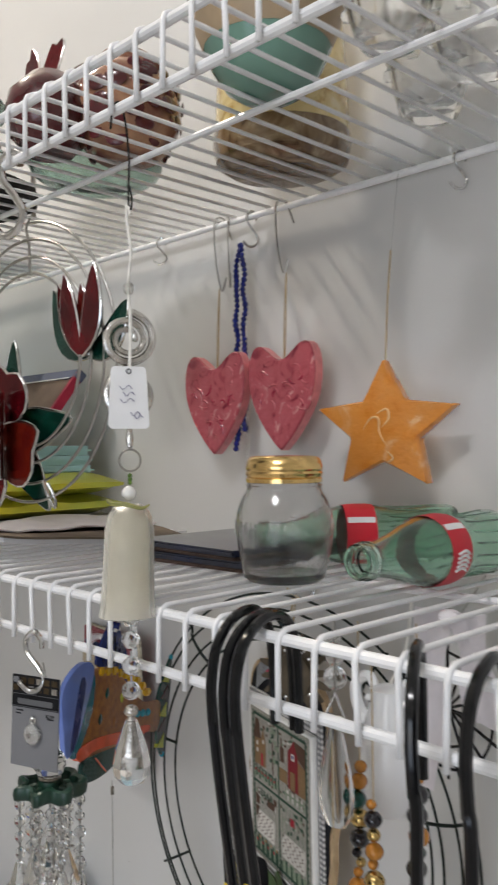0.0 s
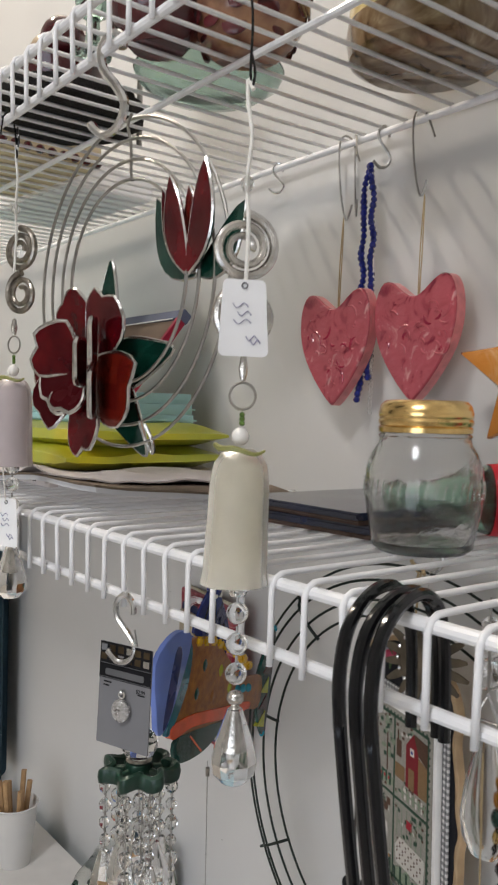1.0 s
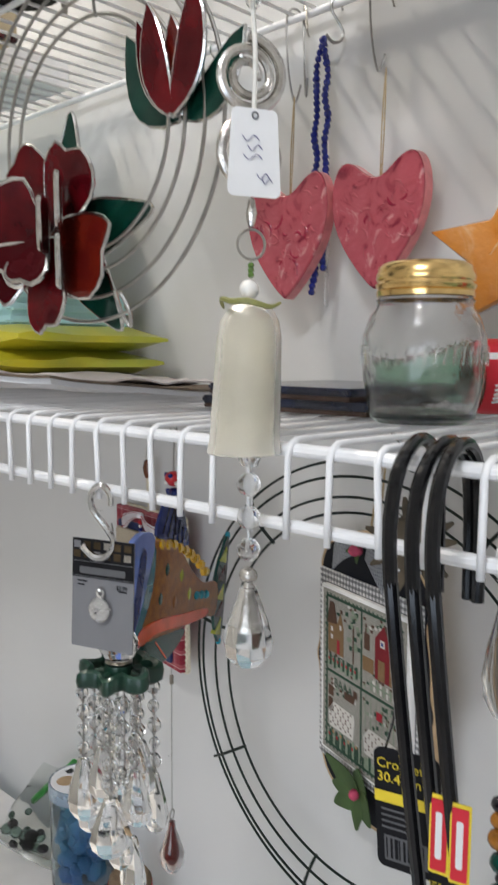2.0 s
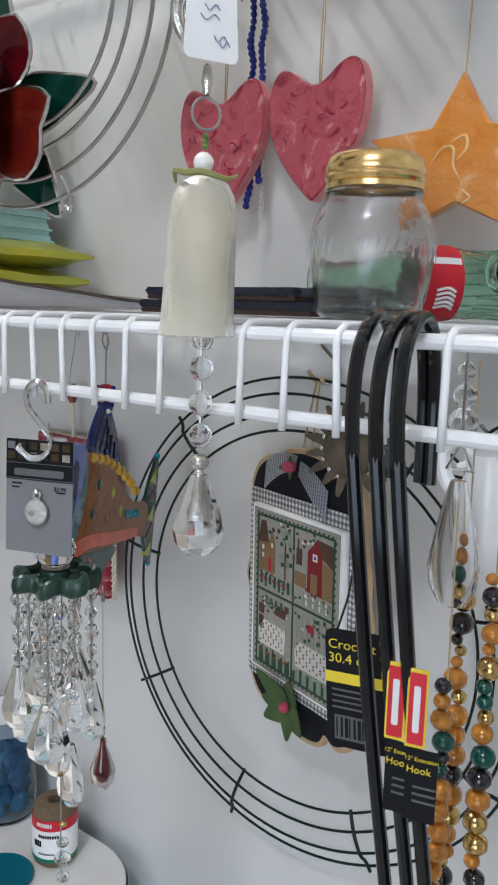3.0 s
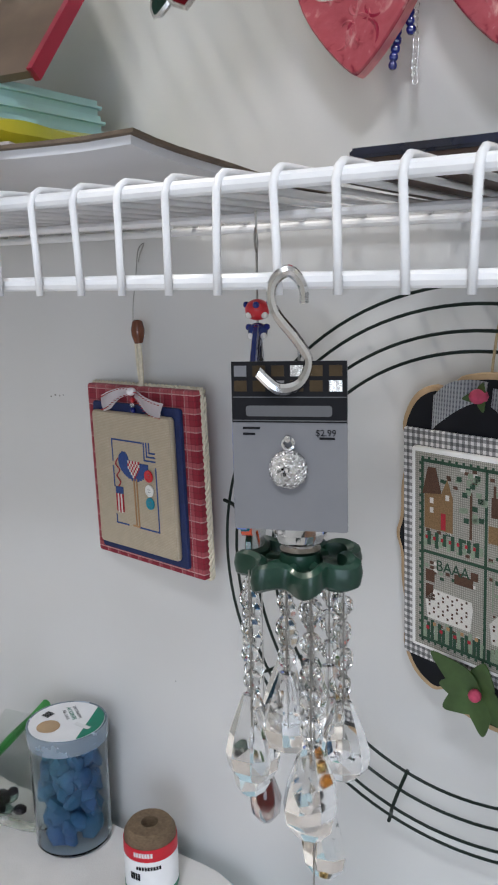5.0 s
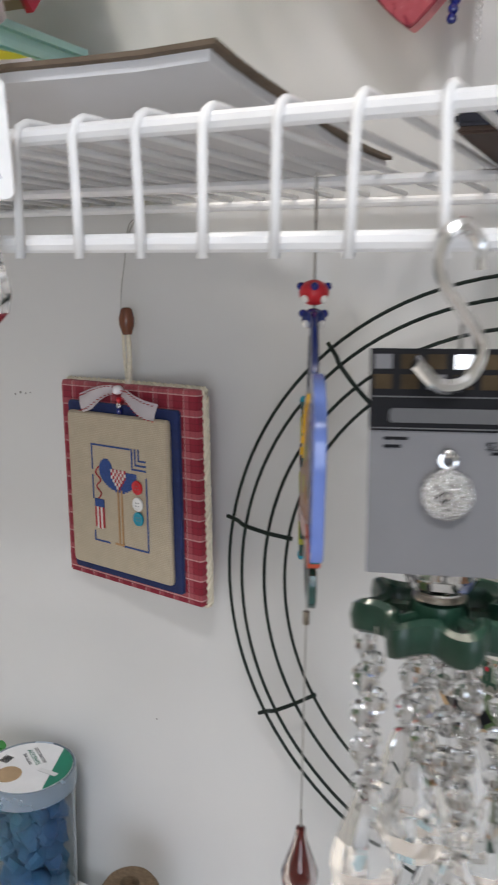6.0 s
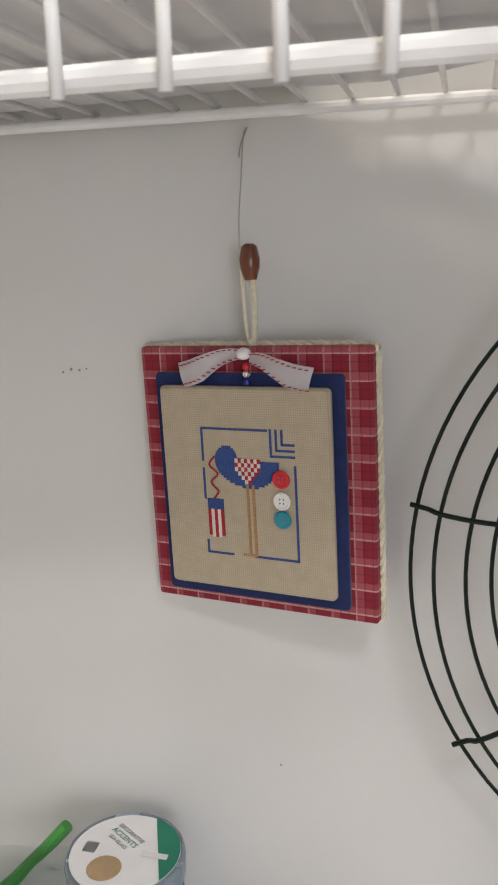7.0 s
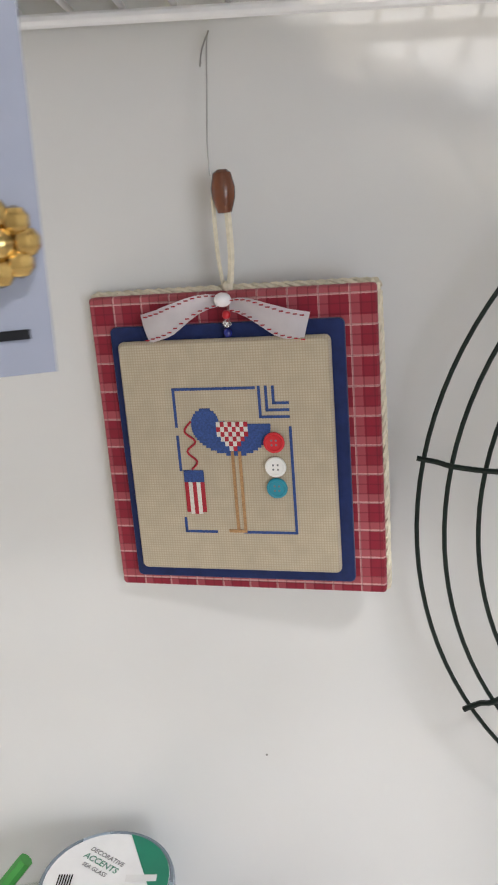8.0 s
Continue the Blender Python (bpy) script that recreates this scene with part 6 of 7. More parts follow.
# ---------------------------------------------------------------- glazed fish-shaped suncatcher
def fish_ornament():
    t = thing("fish_suncatcher", "bright glazed fish-shaped ornament on a beaded wire with ruby drop", "hanging ornament", pose(-0.097, -0.167, 1.245, 0, 0, 115))
    tilt = pose(0, 0, 0, 0, 13, 0) @ Matrix.Diagonal((1, 0.62, 0.88, 1))

    def add(name, bm, mt, parent=t):
        bm.transform(tilt)
        return part(name, bm, mt, parent)

    def piece(name, pts, mt, thick=0.006, y=-0.003, parent=t, n=4):
        return add(name, slab([(p.x, p.z) for p in smooth_line([(x, 0, z) for x, z in pts], n, True)], thick, 0.0008, None, y), mt, parent)
    body = piece("body", [(-0.055, 0.035), (-0.03, 0.045), (0.0, 0.038), (0.03, 0.018), (0.06, 0.004), (0.095, 0.002), (0.095, -0.03), (0.06, -0.03), (0.02, -0.038), (-0.02, -0.042), (-0.05, -0.042), (-0.062, -0.01)], OCHREGLAZE)
    piece("face", [(-0.098, 0.022), (-0.075, 0.048), (-0.05, 0.046), (-0.055, 0.01), (-0.068, -0.03), (-0.08, -0.04), (-0.088, -0.02)], CLAYBLUE, 0.0085, -0.0045)
    piece("cheek", [(-0.06, 0.04), (-0.046, 0.036), (-0.045, 0.0), (-0.06, -0.036), (-0.068, -0.04), (-0.066, -0.005)], TEALGLAZE, 0.008, -0.0042)
    piece("cheek_patch", [(-0.072, 0.03), (-0.062, 0.03), (-0.066, -0.02), (-0.076, -0.034)], DEEPBLUE, 0.0095, -0.005)
    piece("top_fin", [(-0.045, 0.048), (-0.03, 0.085), (-0.012, 0.088), (0.012, 0.06), (0.02, 0.034), (-0.01, 0.045)], DEEPBLUE, 0.005, -0.0025)
    for k in range(5):
        add("fin_ray", tube([(-0.035 + k * 0.01, -0.003, 0.05 - k * 0.003), (-0.024 + k * 0.007, -0.003, 0.082 - k * 0.006)], 0.0009, seg=5), BLACKDROP, t)
    for k in range(9):
        x = -0.04 + k * 0.0125
        z = 0.043 - 0.0006 * max(0, k - 2) ** 2 * 1.1
        add("yellow_scale", block((x, -0.0052, z - 0.007 - 0.002 * (k > 2)), (x + 0.011, 0.0052, z + 0.002 - 0.002 * (k > 2)), 0.002), YELLOWGLAZE, t)
    piece("coral_stripe", [(-0.062, -0.034), (-0.03, -0.026), (0.02, -0.024), (0.07, -0.022), (0.07, -0.03), (0.02, -0.036), (-0.03, -0.038), (-0.058, -0.046)], CORALGLAZE, 0.0095, -0.0048)
    piece("belly_fin", [(-0.048, -0.045), (0.02, -0.038), (0.024, -0.046), (-0.005, -0.064), (-0.045, -0.068)], FINGREEN, 0.006, -0.003)
    add("belly_line", tube([(-0.03, -0.0035, -0.046), (-0.008, -0.0035, -0.062)], 0.0009, seg=5), CORALGLAZE, t)
    for x, z, mt in ((-0.02, 0.018, FINGREEN), (-0.028, -0.008, FINGREEN), (0.01, 0.012, LIMEGLAZE), (0.0, -0.012, OCHREGLAZE), (0.03, -0.006, LIMEGLAZE)):
        piece("spot", [(x - 0.004, z), (x, z + 0.006), (x + 0.004, z), (x, z - 0.006)], mt, 0.0075, -0.0038)
    for x in (0.045, 0.056, 0.067):
        add("cyan_bead", ball((x, -0.004, -0.008), 0.0045, None, 10, 6), CYANGLAZE, t)
    tail = piece("tail", [(0.09, 0.008), (0.108, 0.045), (0.117, 0.05), (0.119, 0.0), (0.117, -0.055), (0.108, -0.058), (0.092, -0.03)], FINGREEN, 0.005, -0.0025)
    for z0, mt in ((0.032, LIMEGLAZE), (0.012, MAROONGLAZE), (-0.008, LIMEGLAZE), (-0.026, MAROONGLAZE), (-0.044, LIMEGLAZE)):
        piece("tail_tile", [(0.097, z0 - 0.007), (0.112, z0 + 0.009), (0.113, z0 - 0.009)], mt, 0.007, -0.0035, tail, 1)
    add("tail_bead", ball((0.116, 0, 0.053), 0.004, None, 10, 6), CYANGLAZE, tail)
    add("tail_bead", ball((0.115, 0, -0.06), 0.004, None, 10, 6), CYANGLAZE, tail)
    # wire, beads, drop
    part("wire", tube(smooth_line([(0, 0, 0.046), (0, 0, 0.085), (0.001, 0, 0.12), (0.006, 0, 0.13), (-0.003, 0, 0.137), (-0.006, 0, 0.13), (0.002, 0, 0.125), (0.001, 0, 0.147)], 5), 0.0007, seg=5), DULL, t)
    for z, r in ((0.091, 0.0074), (0.0785, 0.006)):
        b = part("lampwork_bead", ball((0, 0, z), r, None, 16, 10, 0.85), REDBTN if r > 0.007 else DEEPBLUE, t)
        for k in range(8):
            a, e = k * 0.785, 0.5 * (-1) ** k
            part("bead_dot", ball((r * math.cos(a) * math.cos(e), r * math.sin(a) * math.cos(e), z + r * 0.85 * math.sin(e)), 0.0021, None, 8, 5), PEARL if k % 2 else BLUEBEAD, b)
    part("clasp", tube([(0, 0, 0.045), (0, 0, 0.07)], 0.0022, seg=8), BLACKPAINT, t)
    part("lower_wire", tube([(-0.005, 0, -0.066), (-0.004, 0, -0.187)], 0.0005, seg=5), DULL, t)
    part("swivel", lathe([(0, -0.08), (0.0018, -0.079), (0.0018, -0.072), (0, -0.071)], 8, None, (-0.0045, 0, 0)), DARKSILVER, t)
    part("drop_ring", tube(arc(-0.004, -0.193, 0.0042, 0, 360, 16)[:-1], 0.0006, True, 5), DULL, t)
    part("ruby_drop", lathe([(0, -0.197), (0.0028, -0.199), (0.0035, -0.205), (0.0075, -0.217), (0.0105, -0.226), (0.0098, -0.236), (0.005, -0.243), (0, -0.245)], 20, None, (-0.004, 0, 0)), REDDROP, t, "ruby red glass teardrop")


fish_ornament()


# ---------------------------------------------------------------- black extension hooks on the lip
def crook(m, drop, sleeve, lean=0.03):
    t = thing("extension_hook", "long black enamelled wire hook over the shelf lip" + (" with printed sleeve" if sleeve else ""), "extension hook", m, "black extension hooks")
    part("crook", tube(smooth_line([(0, 0.064, -0.06), (0, 0.062, -0.02), (0, 0.054, 0.004), (0, 0.036, 0.014), (0, 0.014, 0.012), (0, -0.002, 0.001), (0, -0.008, -0.018), (0.001, -0.008, -0.04)], 7), 0.003, seg=10), BLACKPAINT, t)
    part("shaft", tube(smooth_line([(0.001, -0.008, -0.038), (0.002, -0.0079, -0.048), (lean * 0.2, -0.0055, -drop * 0.3), (lean * 0.45, 0.001, -drop * 0.55), (lean, 0.012, -drop)], 5), 0.00298, seg=10), BLACKPAINT, t)
    if sleeve:
        cx, cz = lean * 0.45, -0.134
        s = part("sleeve", slab(rounded(0.008, 0.032, 0.0006, cx, cz), 0.0006, 0, None, -0.0055), PRINTYELLOW, t, "red and yellow printed sleeve")
        part("red_panel", slab(rounded(0.0064, 0.029, 0.0006, cx, cz), 0.0003, 0, None, -0.006), PRINTRED, s)
        part("brand_bar", slab(rounded(0.0026, 0.019, 0.0008, cx, cz), 0.0002, 0, None, -0.0063), PRINTWHITE, s)
        tail = part("instruction_card", slab(rounded(0.0125, 0.03, 0.001, cx + 0.003, cz - 0.032), 0.0006, 0, None, -0.0045), CARDBLACK, t, "black instruction card with yellow words")
        lettering("words", '12" Extension', 0.0024, Matrix.Translation((cx + 0.003, -0.0049, cz - 0.021)), PRINTYELLOW, tail)
        lettering("words", "Hook", 0.0042, Matrix.Translation((cx + 0.002, -0.0049, cz - 0.0255)), PRINTYELLOW, tail)
        for q in range(3):
            z = cz - 0.033 - q * 0.003
            part("print_bar", slab([(cx, z), (cx + 0.009, z), (cx + 0.009, z + 0.0009), (cx, z + 0.0009)], 0.0002, 0, None, -0.0048), PRINTGREY, tail)
    return t


for x, y, rz, sl in ((0.2245, -0.3255, 16, 0), (0.236, -0.3265, 12, 1), (0.245, -0.3275, 15, 1)):
    crook(pose(x, y, 1.386, 0, 0, rz), 0.30, sl)
for x, y, rz in ((0.349, -0.3265, 30), (0.378, -0.3275, 14)):
    crook(pose(x, y, 1.3855, 0, 0, rz), 0.30, 0, 0.01)


def hook_card():
    t = thing("hook_card", "black card with yellow words and a barcode", "packaging card", pose(0.2155, -0.297, 1.233, 0, 0, 8) @ pose(0, 0, 0, 0, -4, 0) @ Matrix.Diagonal((1, 1, 0.93, 1)))
    card = part("card", slab(rounded(0.032, 0.06, 0.004), 0.0008), CARDBLACK, t)
    lettering("words", "Crochet", 0.0068, Matrix.Translation((-0.0145, -0.0004, 0.0225)), PRINTYELLOW, card, "LEFT")
    lettering("words", "30.4 cm", 0.0068, Matrix.Translation((-0.0145, -0.0004, 0.0155)), PRINTYELLOW, card, "LEFT")
    part("yellow_band", slab([(-0.016, 0.003), (0.016, 0.003), (0.016, 0.0085), (-0.016, 0.0085)], 0.0003, 0, None, -0.0004), PRINTYELLOW, card)
    for i in range(4):
        z = -0.001 - i * 0.003
        part("print_bar", slab([(-0.013, z), (0.004, z), (0.004, z + 0.0009), (-0.013, z + 0.0009)], 0.0002, 0, None, -0.0003), PRINTGREY, card)
    part("barcode_panel", slab([(-0.012, -0.026), (0.009, -0.026), (0.009, -0.0135), (-0.012, -0.0135)], 0.0002, 0, None, -0.0003), PRINTGREY, card)
    for i in range(9):
        part("barcode_bar", slab([(-0.011 + i * 0.0021, -0.0245), (-0.011 + i * 0.0021 + 0.0006 + 0.0005 * (i % 3), -0.0245), (-0.011 + i * 0.0021 + 0.0006 + 0.0005 * (i % 3), -0.0145), (-0.011 + i * 0.0021, -0.0145)], 0.0002, 0, None, -0.0006), CARDBLACK, card)
    part("tie", tube([(-0.01, 0.0006, 0.03), (0.0, -0.01, 0.05), (0.012, -0.024, 0.085)], 0.0006, seg=5), BLACKPAINT, t)


hook_card()


def clear_pendant():
    t = thing("crystal_pendant", "clear oval glass pendant on crystal beads with a triangular link", "hanging ornament", pose(0.228, -0.232, 1.388))
    for z, r in ((-0.012, 0.0045), (-0.024, 0.006), (-0.037, 0.0075)):
        part("crystal_bead", ball((0, 0, z), r, None, 12, 8), CRYSTAL, t)
    part("pin", tube([(0, 0, 0.002), (0, 0, -0.046)], 0.0006, seg=5), DULL, t)
    part("triangle_link", tube([(0, 0, -0.046), (-0.007, 0, -0.06), (0.007, 0, -0.06)], 0.0012, True, 6), CHROME, t)
    bm = crystal_drop(0.066, 0.027, None, (0, 0, -0.064), 18)
    bm.transform(Matrix.Diagonal((1, 0.6, 1, 1)))
    part("oval_glass", bm, HAZEGLASS, t)


clear_pendant()


def bead_strand(m, n, seed):
    rnd = random.Random(seed)
    t = thing("bead_strand", "strand of amber, emerald, jet and gilt beads hanging below the shelf", "bead string", m, "coloured bead strands")
    part("thread", tube([(0, 0, 0.09), (0.001, 0, -0.02), (0.0, 0, -0.36)], 0.0005, seg=5), JUTE, t)
    z = 0.0
    for i in range(n):
        r = rnd.choice((0.0035, 0.0045, 0.006, 0.0068))
        mt = rnd.choice((AMBERDROP, GREENDROP, BLACKDROP, GOLDDROP, AMBERDROP, BLACKDROP))
        z -= r * 0.92
        part("bead", ball((rnd.uniform(-0.0015, 0.0015), rnd.uniform(-0.001, 0.001), z), r, None, 10, 7, 0.9), mt, t)
        z -= r * 0.92
    return t


bead_strand(pose(0.221, -0.2, 1.29), 32, 1)
bead_strand(pose(0.243, -0.215, 1.275), 32, 2)
bead_strand(pose(0.266, -0.2, 1.295), 34, 3)
bead_strand(pose(0.232, -0.24, 1.225), 28, 4)


def porcelain_ornament():
    t = thing("porcelain_ornament", "glossy white porcelain ornament with curling arms hanging under the shelf", "ornament", pose(0.212, -0.155, 1.305))
    part("body", lathe([(0, -0.07), (0.012, -0.066), (0.019, -0.05), (0.021, -0.03), (0.017, -0.005), (0.012, 0.012), (0.013, 0.02), (0, 0.024)], 24), PORCELAIN, t)
    for s in (-1, 1):
        part("curl", tube(smooth_line([(s * 0.01, 0, -0.01), (s * 0.024, 0, 0.0), (s * 0.028, 0, 0.018), (s * 0.016, 0, 0.026), (s * 0.011, 0, 0.014), (s * 0.018, 0, 0.01)], 5), lambda u: 0.0055 - 0.003 * u, seg=8), PORCELAIN, t)
    part("ribbon", tube(smooth_line([(0, 0, 0.02), (0.012, 0.004, 0.05), (0.02, 0.0, 0.085)], 5), 0.0012, seg=5), STRING, t)
    t = thing("white_bow", "white ribbon bow draped below the wire shelf", "ribbon", pose(0.262, -0.155, 1.386))
    for x, w, l in ((-0.012, 0.013, 0.12), (0.012, 0.012, 0.07)):
        bm = bmesh.new()
        rows = []
        for i in range(14):
            u = i / 13
            rows.append([bm.verts.new((x * (1 + u) + k * w, 0.004 * math.sin(u * 9 + k * 2), -l * u)) for k in (-1, -0.3, 0.4, 1)])
        for a, b in zip(rows, rows[1:]):
            for k in range(3):
                bm.faces.new((a[k], a[k + 1], b[k + 1], b[k]))
        bmesh.ops.solidify(bm, geom=bm.faces[:], thickness=0.0006)
        part("ribbon_tail", bm, RIBBON, t)
    part("knot", ball((0, 0, -0.004), 0.008, None, 12, 7, 0.6), RIBBON, t)


porcelain_ornament()


def lattice_star():
    t = thing("wire_star", "black wire lattice star hanging behind the extension hooks", "wire ornament", pose(0.205, -0.07, 1.29, 0, 0, -8))
    for k in range(8):
        a = radians(k * 22.5)
        part("spoke", tube([(-0.055 * math.cos(a), 0.0006 * k, -0.055 * math.sin(a)), (0.055 * math.cos(a), 0.0006 * k, 0.055 * math.sin(a))], 0.0012, seg=6), BLACKPAINT, t)
    for r in (0.028, 0.045):
        part("ring", tube(arc(0, 0, r, 0, 360, 40, -0.002)[:-1], 0.0012, True, 6), BLACKPAINT, t)
    part("hanger", tube([(0, 0, 0.055), (0, 0.05, 0.098)], 0.0006, seg=5), DULL, t)
    t = thing("black_star", "small black tin star ornament hanging under the shelf", "star ornament", pose(0.36, -0.17, 1.33))
    o = []
    for i in range(24):
        a = 2 * math.pi * i / 24
        o.append(((0.03 if i % 2 == 0 else 0.017) * math.cos(a), (0.03 if i % 2 == 0 else 0.017) * math.sin(a)))
    part("ray_disc", slab(o, 0.002), BLACKPAINT, t)
    part("line", tube([(0, 0, 0.03), (0, 0, 0.062)], 0.0004, seg=5), DULL, t)


lattice_star()


# ---------------------------------------------------------------- covered stand below, with jars
TOP = 0.797


def covered_stand():
    t = thing("cloth_covered_stand", "stand with a white cloth top and pale aqua cloth sides", "covered table", pose(-0.62, -0.3, 0.0))
    o = rounded(0.9, 0.56, 0.085, n=8)
    bm = bmesh.new()
    rows = []
    for z, grow, wav in ((TOP - 0.004, 0, 0), (TOP - 0.03, 0.004, 0.0), (0.6, 0.012, 0.006), (0.3, 0.02, 0.012), (0.0, 0.025, 0.016)):
        rows.append([bm.verts.new((x * (1 + grow) + wav * math.sin(k * 1.3), y * (1 + grow) + wav * math.cos(k * 1.7), z)) for k, (x, y) in enumerate(o)])
    for u, v in zip(rows, rows[1:]):
        for k in range(len(o)):
            bm.faces.new((u[k], v[k], v[(k + 1) % len(o)], u[(k + 1) % len(o)]))
    bmesh.ops.recalc_face_normals(bm, faces=bm.faces[:])
    part("side_cloth", bm, CLOTHAQUA, t)
    bm = slab(rounded(0.897, 0.557, 0.085, n=8), 0.006, 0.002)
    bm.transform(pose(0, 0, TOP, -90, 0, 0))
    part("top_cloth", bm, TABLECLOTH, t)


covered_stand()


def sea_glass_jar():
    t = thing("plastic_jar", "clear plastic jar of blue sea glass with printed lid", "jar", pose(-0.398, -0.056, TOP + 0.0005) @ Matrix.Diagonal((0.96, 0.96, 1.06, 1)))
    part("jar_wall", lathe([(0, 0.0005), (0.036, 0.0), (0.0395, 0.004), (0.04, 0.109), (0.0385, 0.115), (0.0372, 0.115), (0.0385, 0.109), (0.038, 0.005), (0, 0.0025)], 40), PLASTICCLEAR, t)
    lid = part("lid", lathe([(0.0405, 0.1050), (0.0415, 0.1055), (0.042, 0.1175), (0.0412, 0.1208), (0.0398, 0.1212), (0.0393, 0.1202), (0, 0.1202)], 48), LIDPLASTIC, t, "frosted lid")
    part("lid_label", lathe([(0.0388, 0.1204), (0.0387, 0.1208), (0, 0.1209)], 40), PAPERTAG, lid, "printed round label")
    seg = [(0.0385 * math.cos(radians(a)), 0.0385 * math.sin(radians(a))) for a in range(-32, 80, 6)]
    bm = slab([(x, y) for x, y in seg], 0.0003)
    bm.transform(pose(0, 0, 0.1214, -90, 0, 0))
    part("green_segment", bm, PRINTGREEN, lid)
    for words, z, s in (("DECORATIVE", 0.014, 0.0046), ("ACCENTS", 0.008, 0.0062), ("SEA GLASS", 0.002, 0.0042)):
        lettering("words", words, s, pose(0, 0, 0.1212) @ pose(0, 0, 0, 0, 0, -32) @ Matrix.Translation((-0.012, z, 0)) @ pose(0, 0, 0, -90, 0, 0), PRINTGREEN if s > 0.005 else CARDGREY, lid)
    pr = lathe([(0.012, 0.0), (0.0115, 0.0004), (0, 0.0005)], 20, None, (-0.008, -0.018, 0.1212))
    part("printed_picture", pr, BAREWOOD, lid)
    part("brand_bar", block((0.012, -0.002, 0.1216), (0.031, 0.003, 0.1218)), PRINTWHITE, lid)
    for i in range(6):
        part("barcode_bar", block((-0.03 + i * 0.0016, -0.006, 0.1212), (-0.0292 + i * 0.0016, 0.004, 0.1214)), CARDBLACK, lid)
    rnd = random.Random(6)
    for i in range(190):
        r = rnd.uniform(0.008, 0.014)
        a, d = rnd.uniform(0, 6.28), 0.0255 * math.sqrt(rnd.random())
        bm = ball((0, 0, 0), r, None, 7, 5, 0.6)
        for v in bm.verts:
            v.co *= 1 + rnd.uniform(-0.15, 0.15)
        bm.transform(Matrix.Translation((d * math.cos(a), d * math.sin(a), 0.013 + 0.085 * i / 190)) @ pose(0, 0, 0, rnd.uniform(0, 180), rnd.uniform(0, 180), 0))
        part("glass_pebble", bm, SEAGLASS, t)


sea_glass_jar()


def twine_spool():
    t = thing("twine_spool", "spool of brown twine with a red and white label", "spool", pose(-0.283, -0.072, TOP + 0.0005) @ Matrix.Diagonal((0.9, 0.9, 0.98, 1)))
    part("twine", lathe([(0.008, 0.002), (0.022, 0.0), (0.0262, 0.004), (0.0268, 0.034), (0.0262, 0.064), (0.022, 0.07), (0.009, 0.0705), (0.0085, 0.066), (0.0085, 0.004)], 32), TWINE, t)
    part("label_paper", lathe([(0.0272, 0.009), (0.0274, 0.009), (0.0276, 0.046), (0.0272, 0.046)], 36), PAPERTAG, t)
    part("label_red", lathe([(0.0272, 0.0462), (0.0276, 0.0462), (0.0274, 0.0585), (0.027, 0.0585)], 36), PRINTRED, t)
    part("label_green", lathe([(0.0276, 0.009), (0.0278, 0.009), (0.0278, 0.013), (0.0276, 0.013)], 36), PRINTGREEN, t)
    for i, (z, a0, n, mt, hh) in enumerate(((0.038, -80, 9, CARDBLACK, 0.0035), (0.027, -95, 4, CARDBLACK, 0.007), (0.018, -80, 7, PRINTGREY, 0.0018), (0.051, -85, 7, PRINTWHITE, 0.0045))):
        for k in range(n):
            a = radians(a0 + k * 6)
            p = Vector((0.0279 * math.cos(a), 0.0279 * math.sin(a), z))
            bm = block((-0.0011, -0.0002, 0), (0.0011, 0.0002, hh))
            bm.transform(Matrix.Translation(p) @ pose(0, 0, 0, 0, 0, math.degrees(a) + 90))
            part("print_bar", bm, mt, t)


twine_spool()


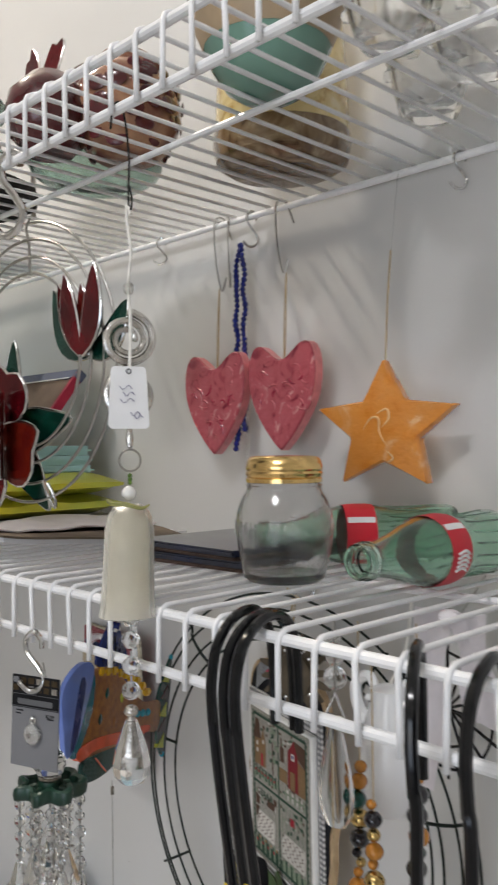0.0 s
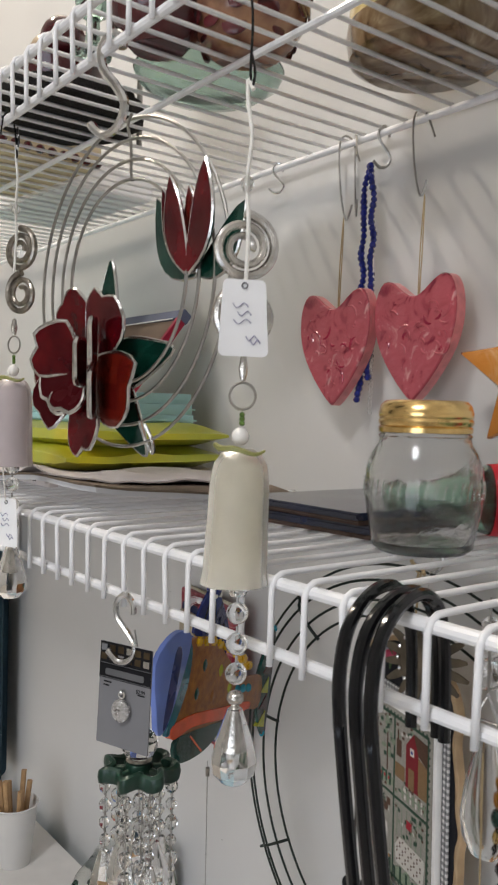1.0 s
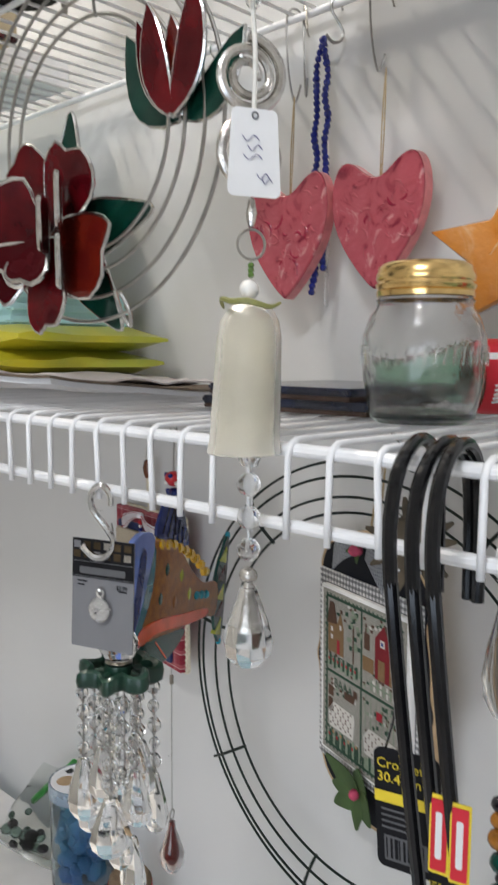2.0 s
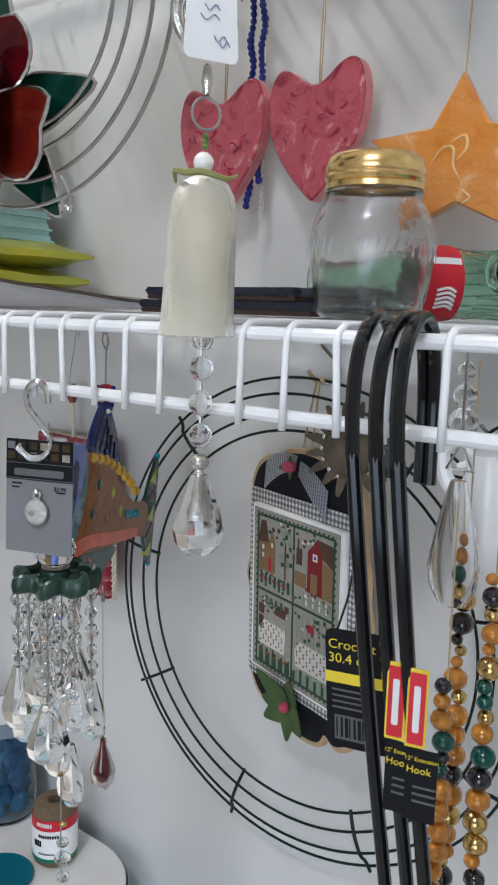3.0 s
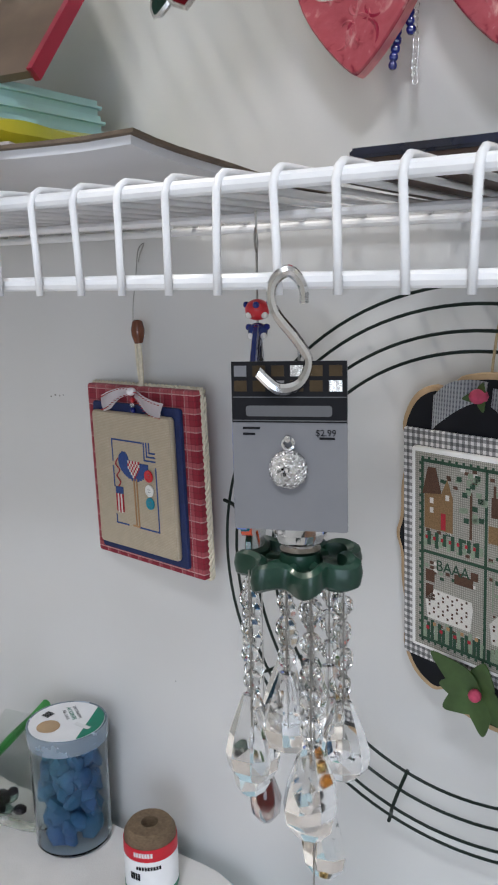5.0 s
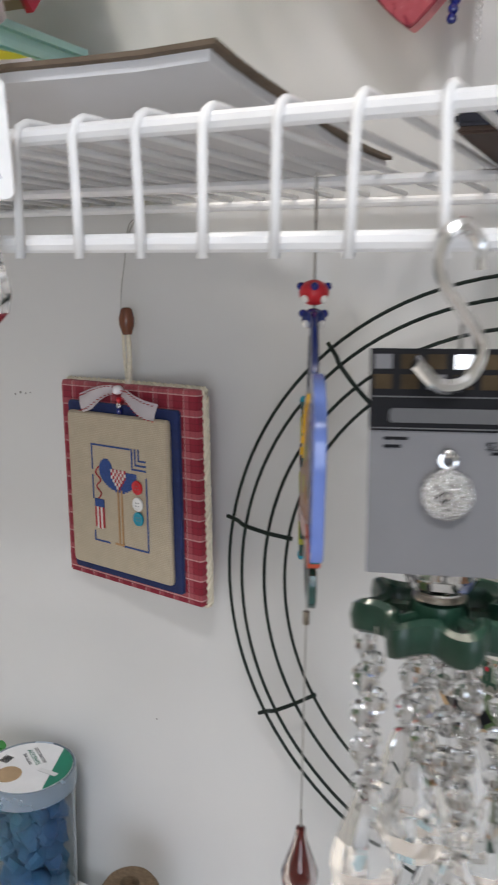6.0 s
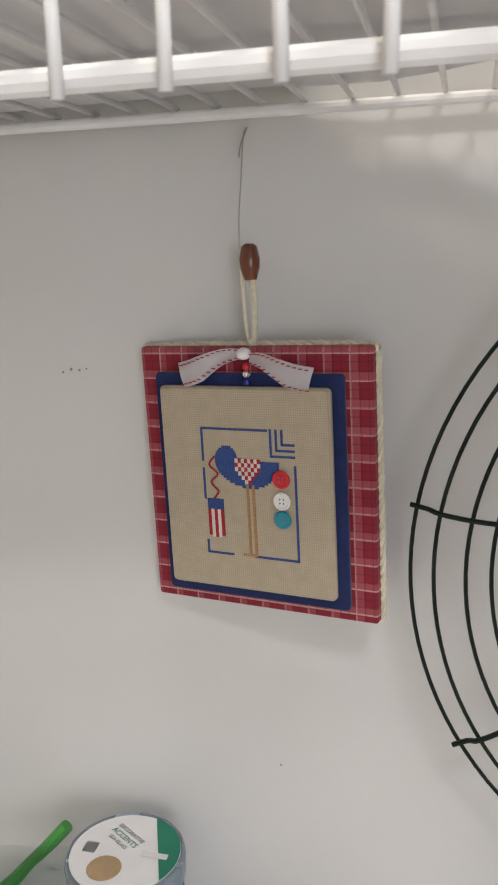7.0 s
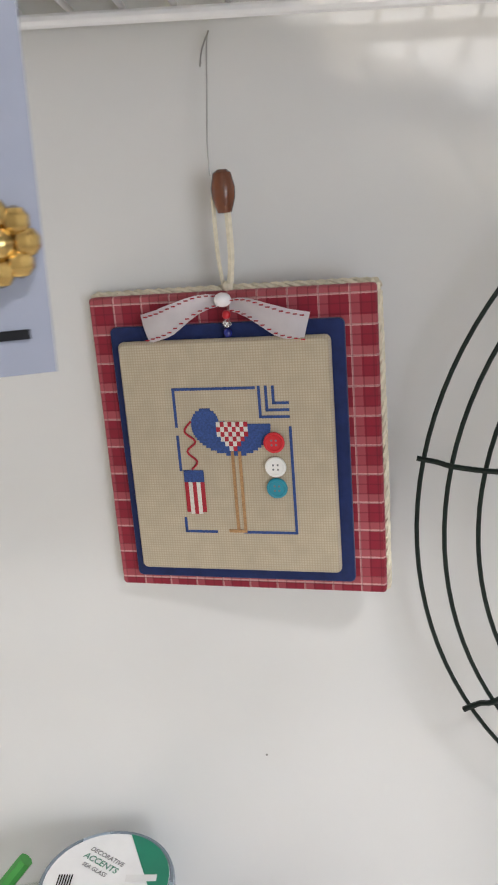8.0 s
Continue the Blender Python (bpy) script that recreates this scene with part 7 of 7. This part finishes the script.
def stand_clutter():
    for x, y, r, mt, lab in ((-0.298, -0.135, 0.036, TEALDISC, "teal plastic lid lying flat on the white cloth"), (-0.352, -0.195, 0.036, BROWNDISC, "terracotta plastic lid lying flat on the white cloth")):
        ob = done("jar_lid", lathe([(0, 0.0), (r * 0.97, 0), (r, 0.0015), (r, 0.005), (r * 0.96, 0.0065), (r * 0.9, 0.0062), (0, 0.006)], 40), mt)
        ob.location = (x, y, TOP + 0.0005)
        tagged(ob, lab, "lid", "loose lids")
    t = thing("zip_bag", "clear zip bag with a green seal leaning against the wall", "plastic bag", pose(-0.48, -0.075, TOP + 0.0005, 0, 0, 12))
    bm = bmesh.new()
    rows = []
    for j in range(15):
        v = j / 14
        ww = 0.062 * (1 - 0.25 * v)
        th = 0.035 * math.sin(math.pi * min(1, v * 0.9 + 0.1)) * (1 - v) ** 0.6 + 0.0008
        rows.append([bm.verts.new((ww * math.cos(a) + 0.035 * v * v, th * math.sin(a) + 0.03 * v + 0.003 * noise.noise(Vector((a * 2, v * 6, 1))), 0.108 * v + 0.004 * noise.noise(Vector((a, v * 5, 4))) + 0.001)) for a in [2 * math.pi * k / 24 for k in range(24)]])
    for u, v in zip(rows, rows[1:]):
        for k in range(24):
            bm.faces.new((u[k], u[(k + 1) % 24], v[(k + 1) % 24], v[k]))
    bm.faces.new(rows[0][::-1])
    part("bag_film", bm, BAGFILM, t)
    part("green_seal", tube([(-0.03, 0.036, 0.045), (0.003, 0.038, 0.084), (0.034, 0.04, 0.118)], 0.0048, seg=8), BAGGREEN, t)
    rnd = random.Random(9)
    for i in range(18):
        bm = ball((rnd.uniform(-0.038, 0.038), rnd.uniform(-0.012, 0.012), 0.012 + rnd.uniform(0, 0.035)), rnd.uniform(0.005, 0.01), None, 8, 5, 0.7)
        part("bag_content", bm, DISHGREEN if i % 3 else BLACKDROP, t)
    t = thing("paper_cup", "white paper cup holding wooden sticks on the stand", "cup", pose(-0.69, -0.1, TOP + 0.0005))
    part("cup_wall", lathe([(0, 0.002), (0.024, 0), (0.034, 0.088), (0.036, 0.09), (0.0345, 0.0915), (0.0325, 0.088), (0.0228, 0.004), (0, 0.004)], 32), PAPERCUP, t)
    for i in range(6):
        a = i * 1.05
        part("stick", tube([(0.008 * math.cos(a), 0.008 * math.sin(a), 0.006), (0.022 * math.cos(a), 0.022 * math.sin(a), 0.115 + 0.008 * (i % 3))], 0.0042, seg=8), SPOOLWOOD, t)
    for x, y in ((-0.56, -0.2), (-0.49, -0.3)):
        t = thing("wooden_spool", "empty turned wooden spool standing on the cloth", "spool", pose(x, y, TOP + 0.0005), "wooden spools")
        part("spool_body", lathe([(0.006, 0.0), (0.024, 0.0), (0.025, 0.004), (0.012, 0.01), (0.011, 0.03), (0.024, 0.036), (0.025, 0.04), (0.006, 0.0405), (0.006, 0.0)], 28), SPOOLWOOD, t)
    # a wavy dark blue sheet just in front of the wall, far left
    t = thing("dark_blue_sheet", "dark blue wavy sheet upright against the wall below the shelf", "cloth", pose(-1.03, -0.03, 0.0))
    bm = bmesh.new()
    rows = [[bm.verts.new((-0.16 + 0.3 * i / 20, 0.014 * math.sin(i * 1.2), z)) for i in range(21)] for z in (0.83, 1.0, 1.15, 1.33)]
    for u, v in zip(rows, rows[1:]):
        for k in range(20):
            bm.faces.new((u[k], u[k + 1], v[k + 1], v[k]))
    bmesh.ops.solidify(bm, geom=bm.faces[:], thickness=0.002)
    part("drape", bm, DARKNAVY, t)


stand_clutter()
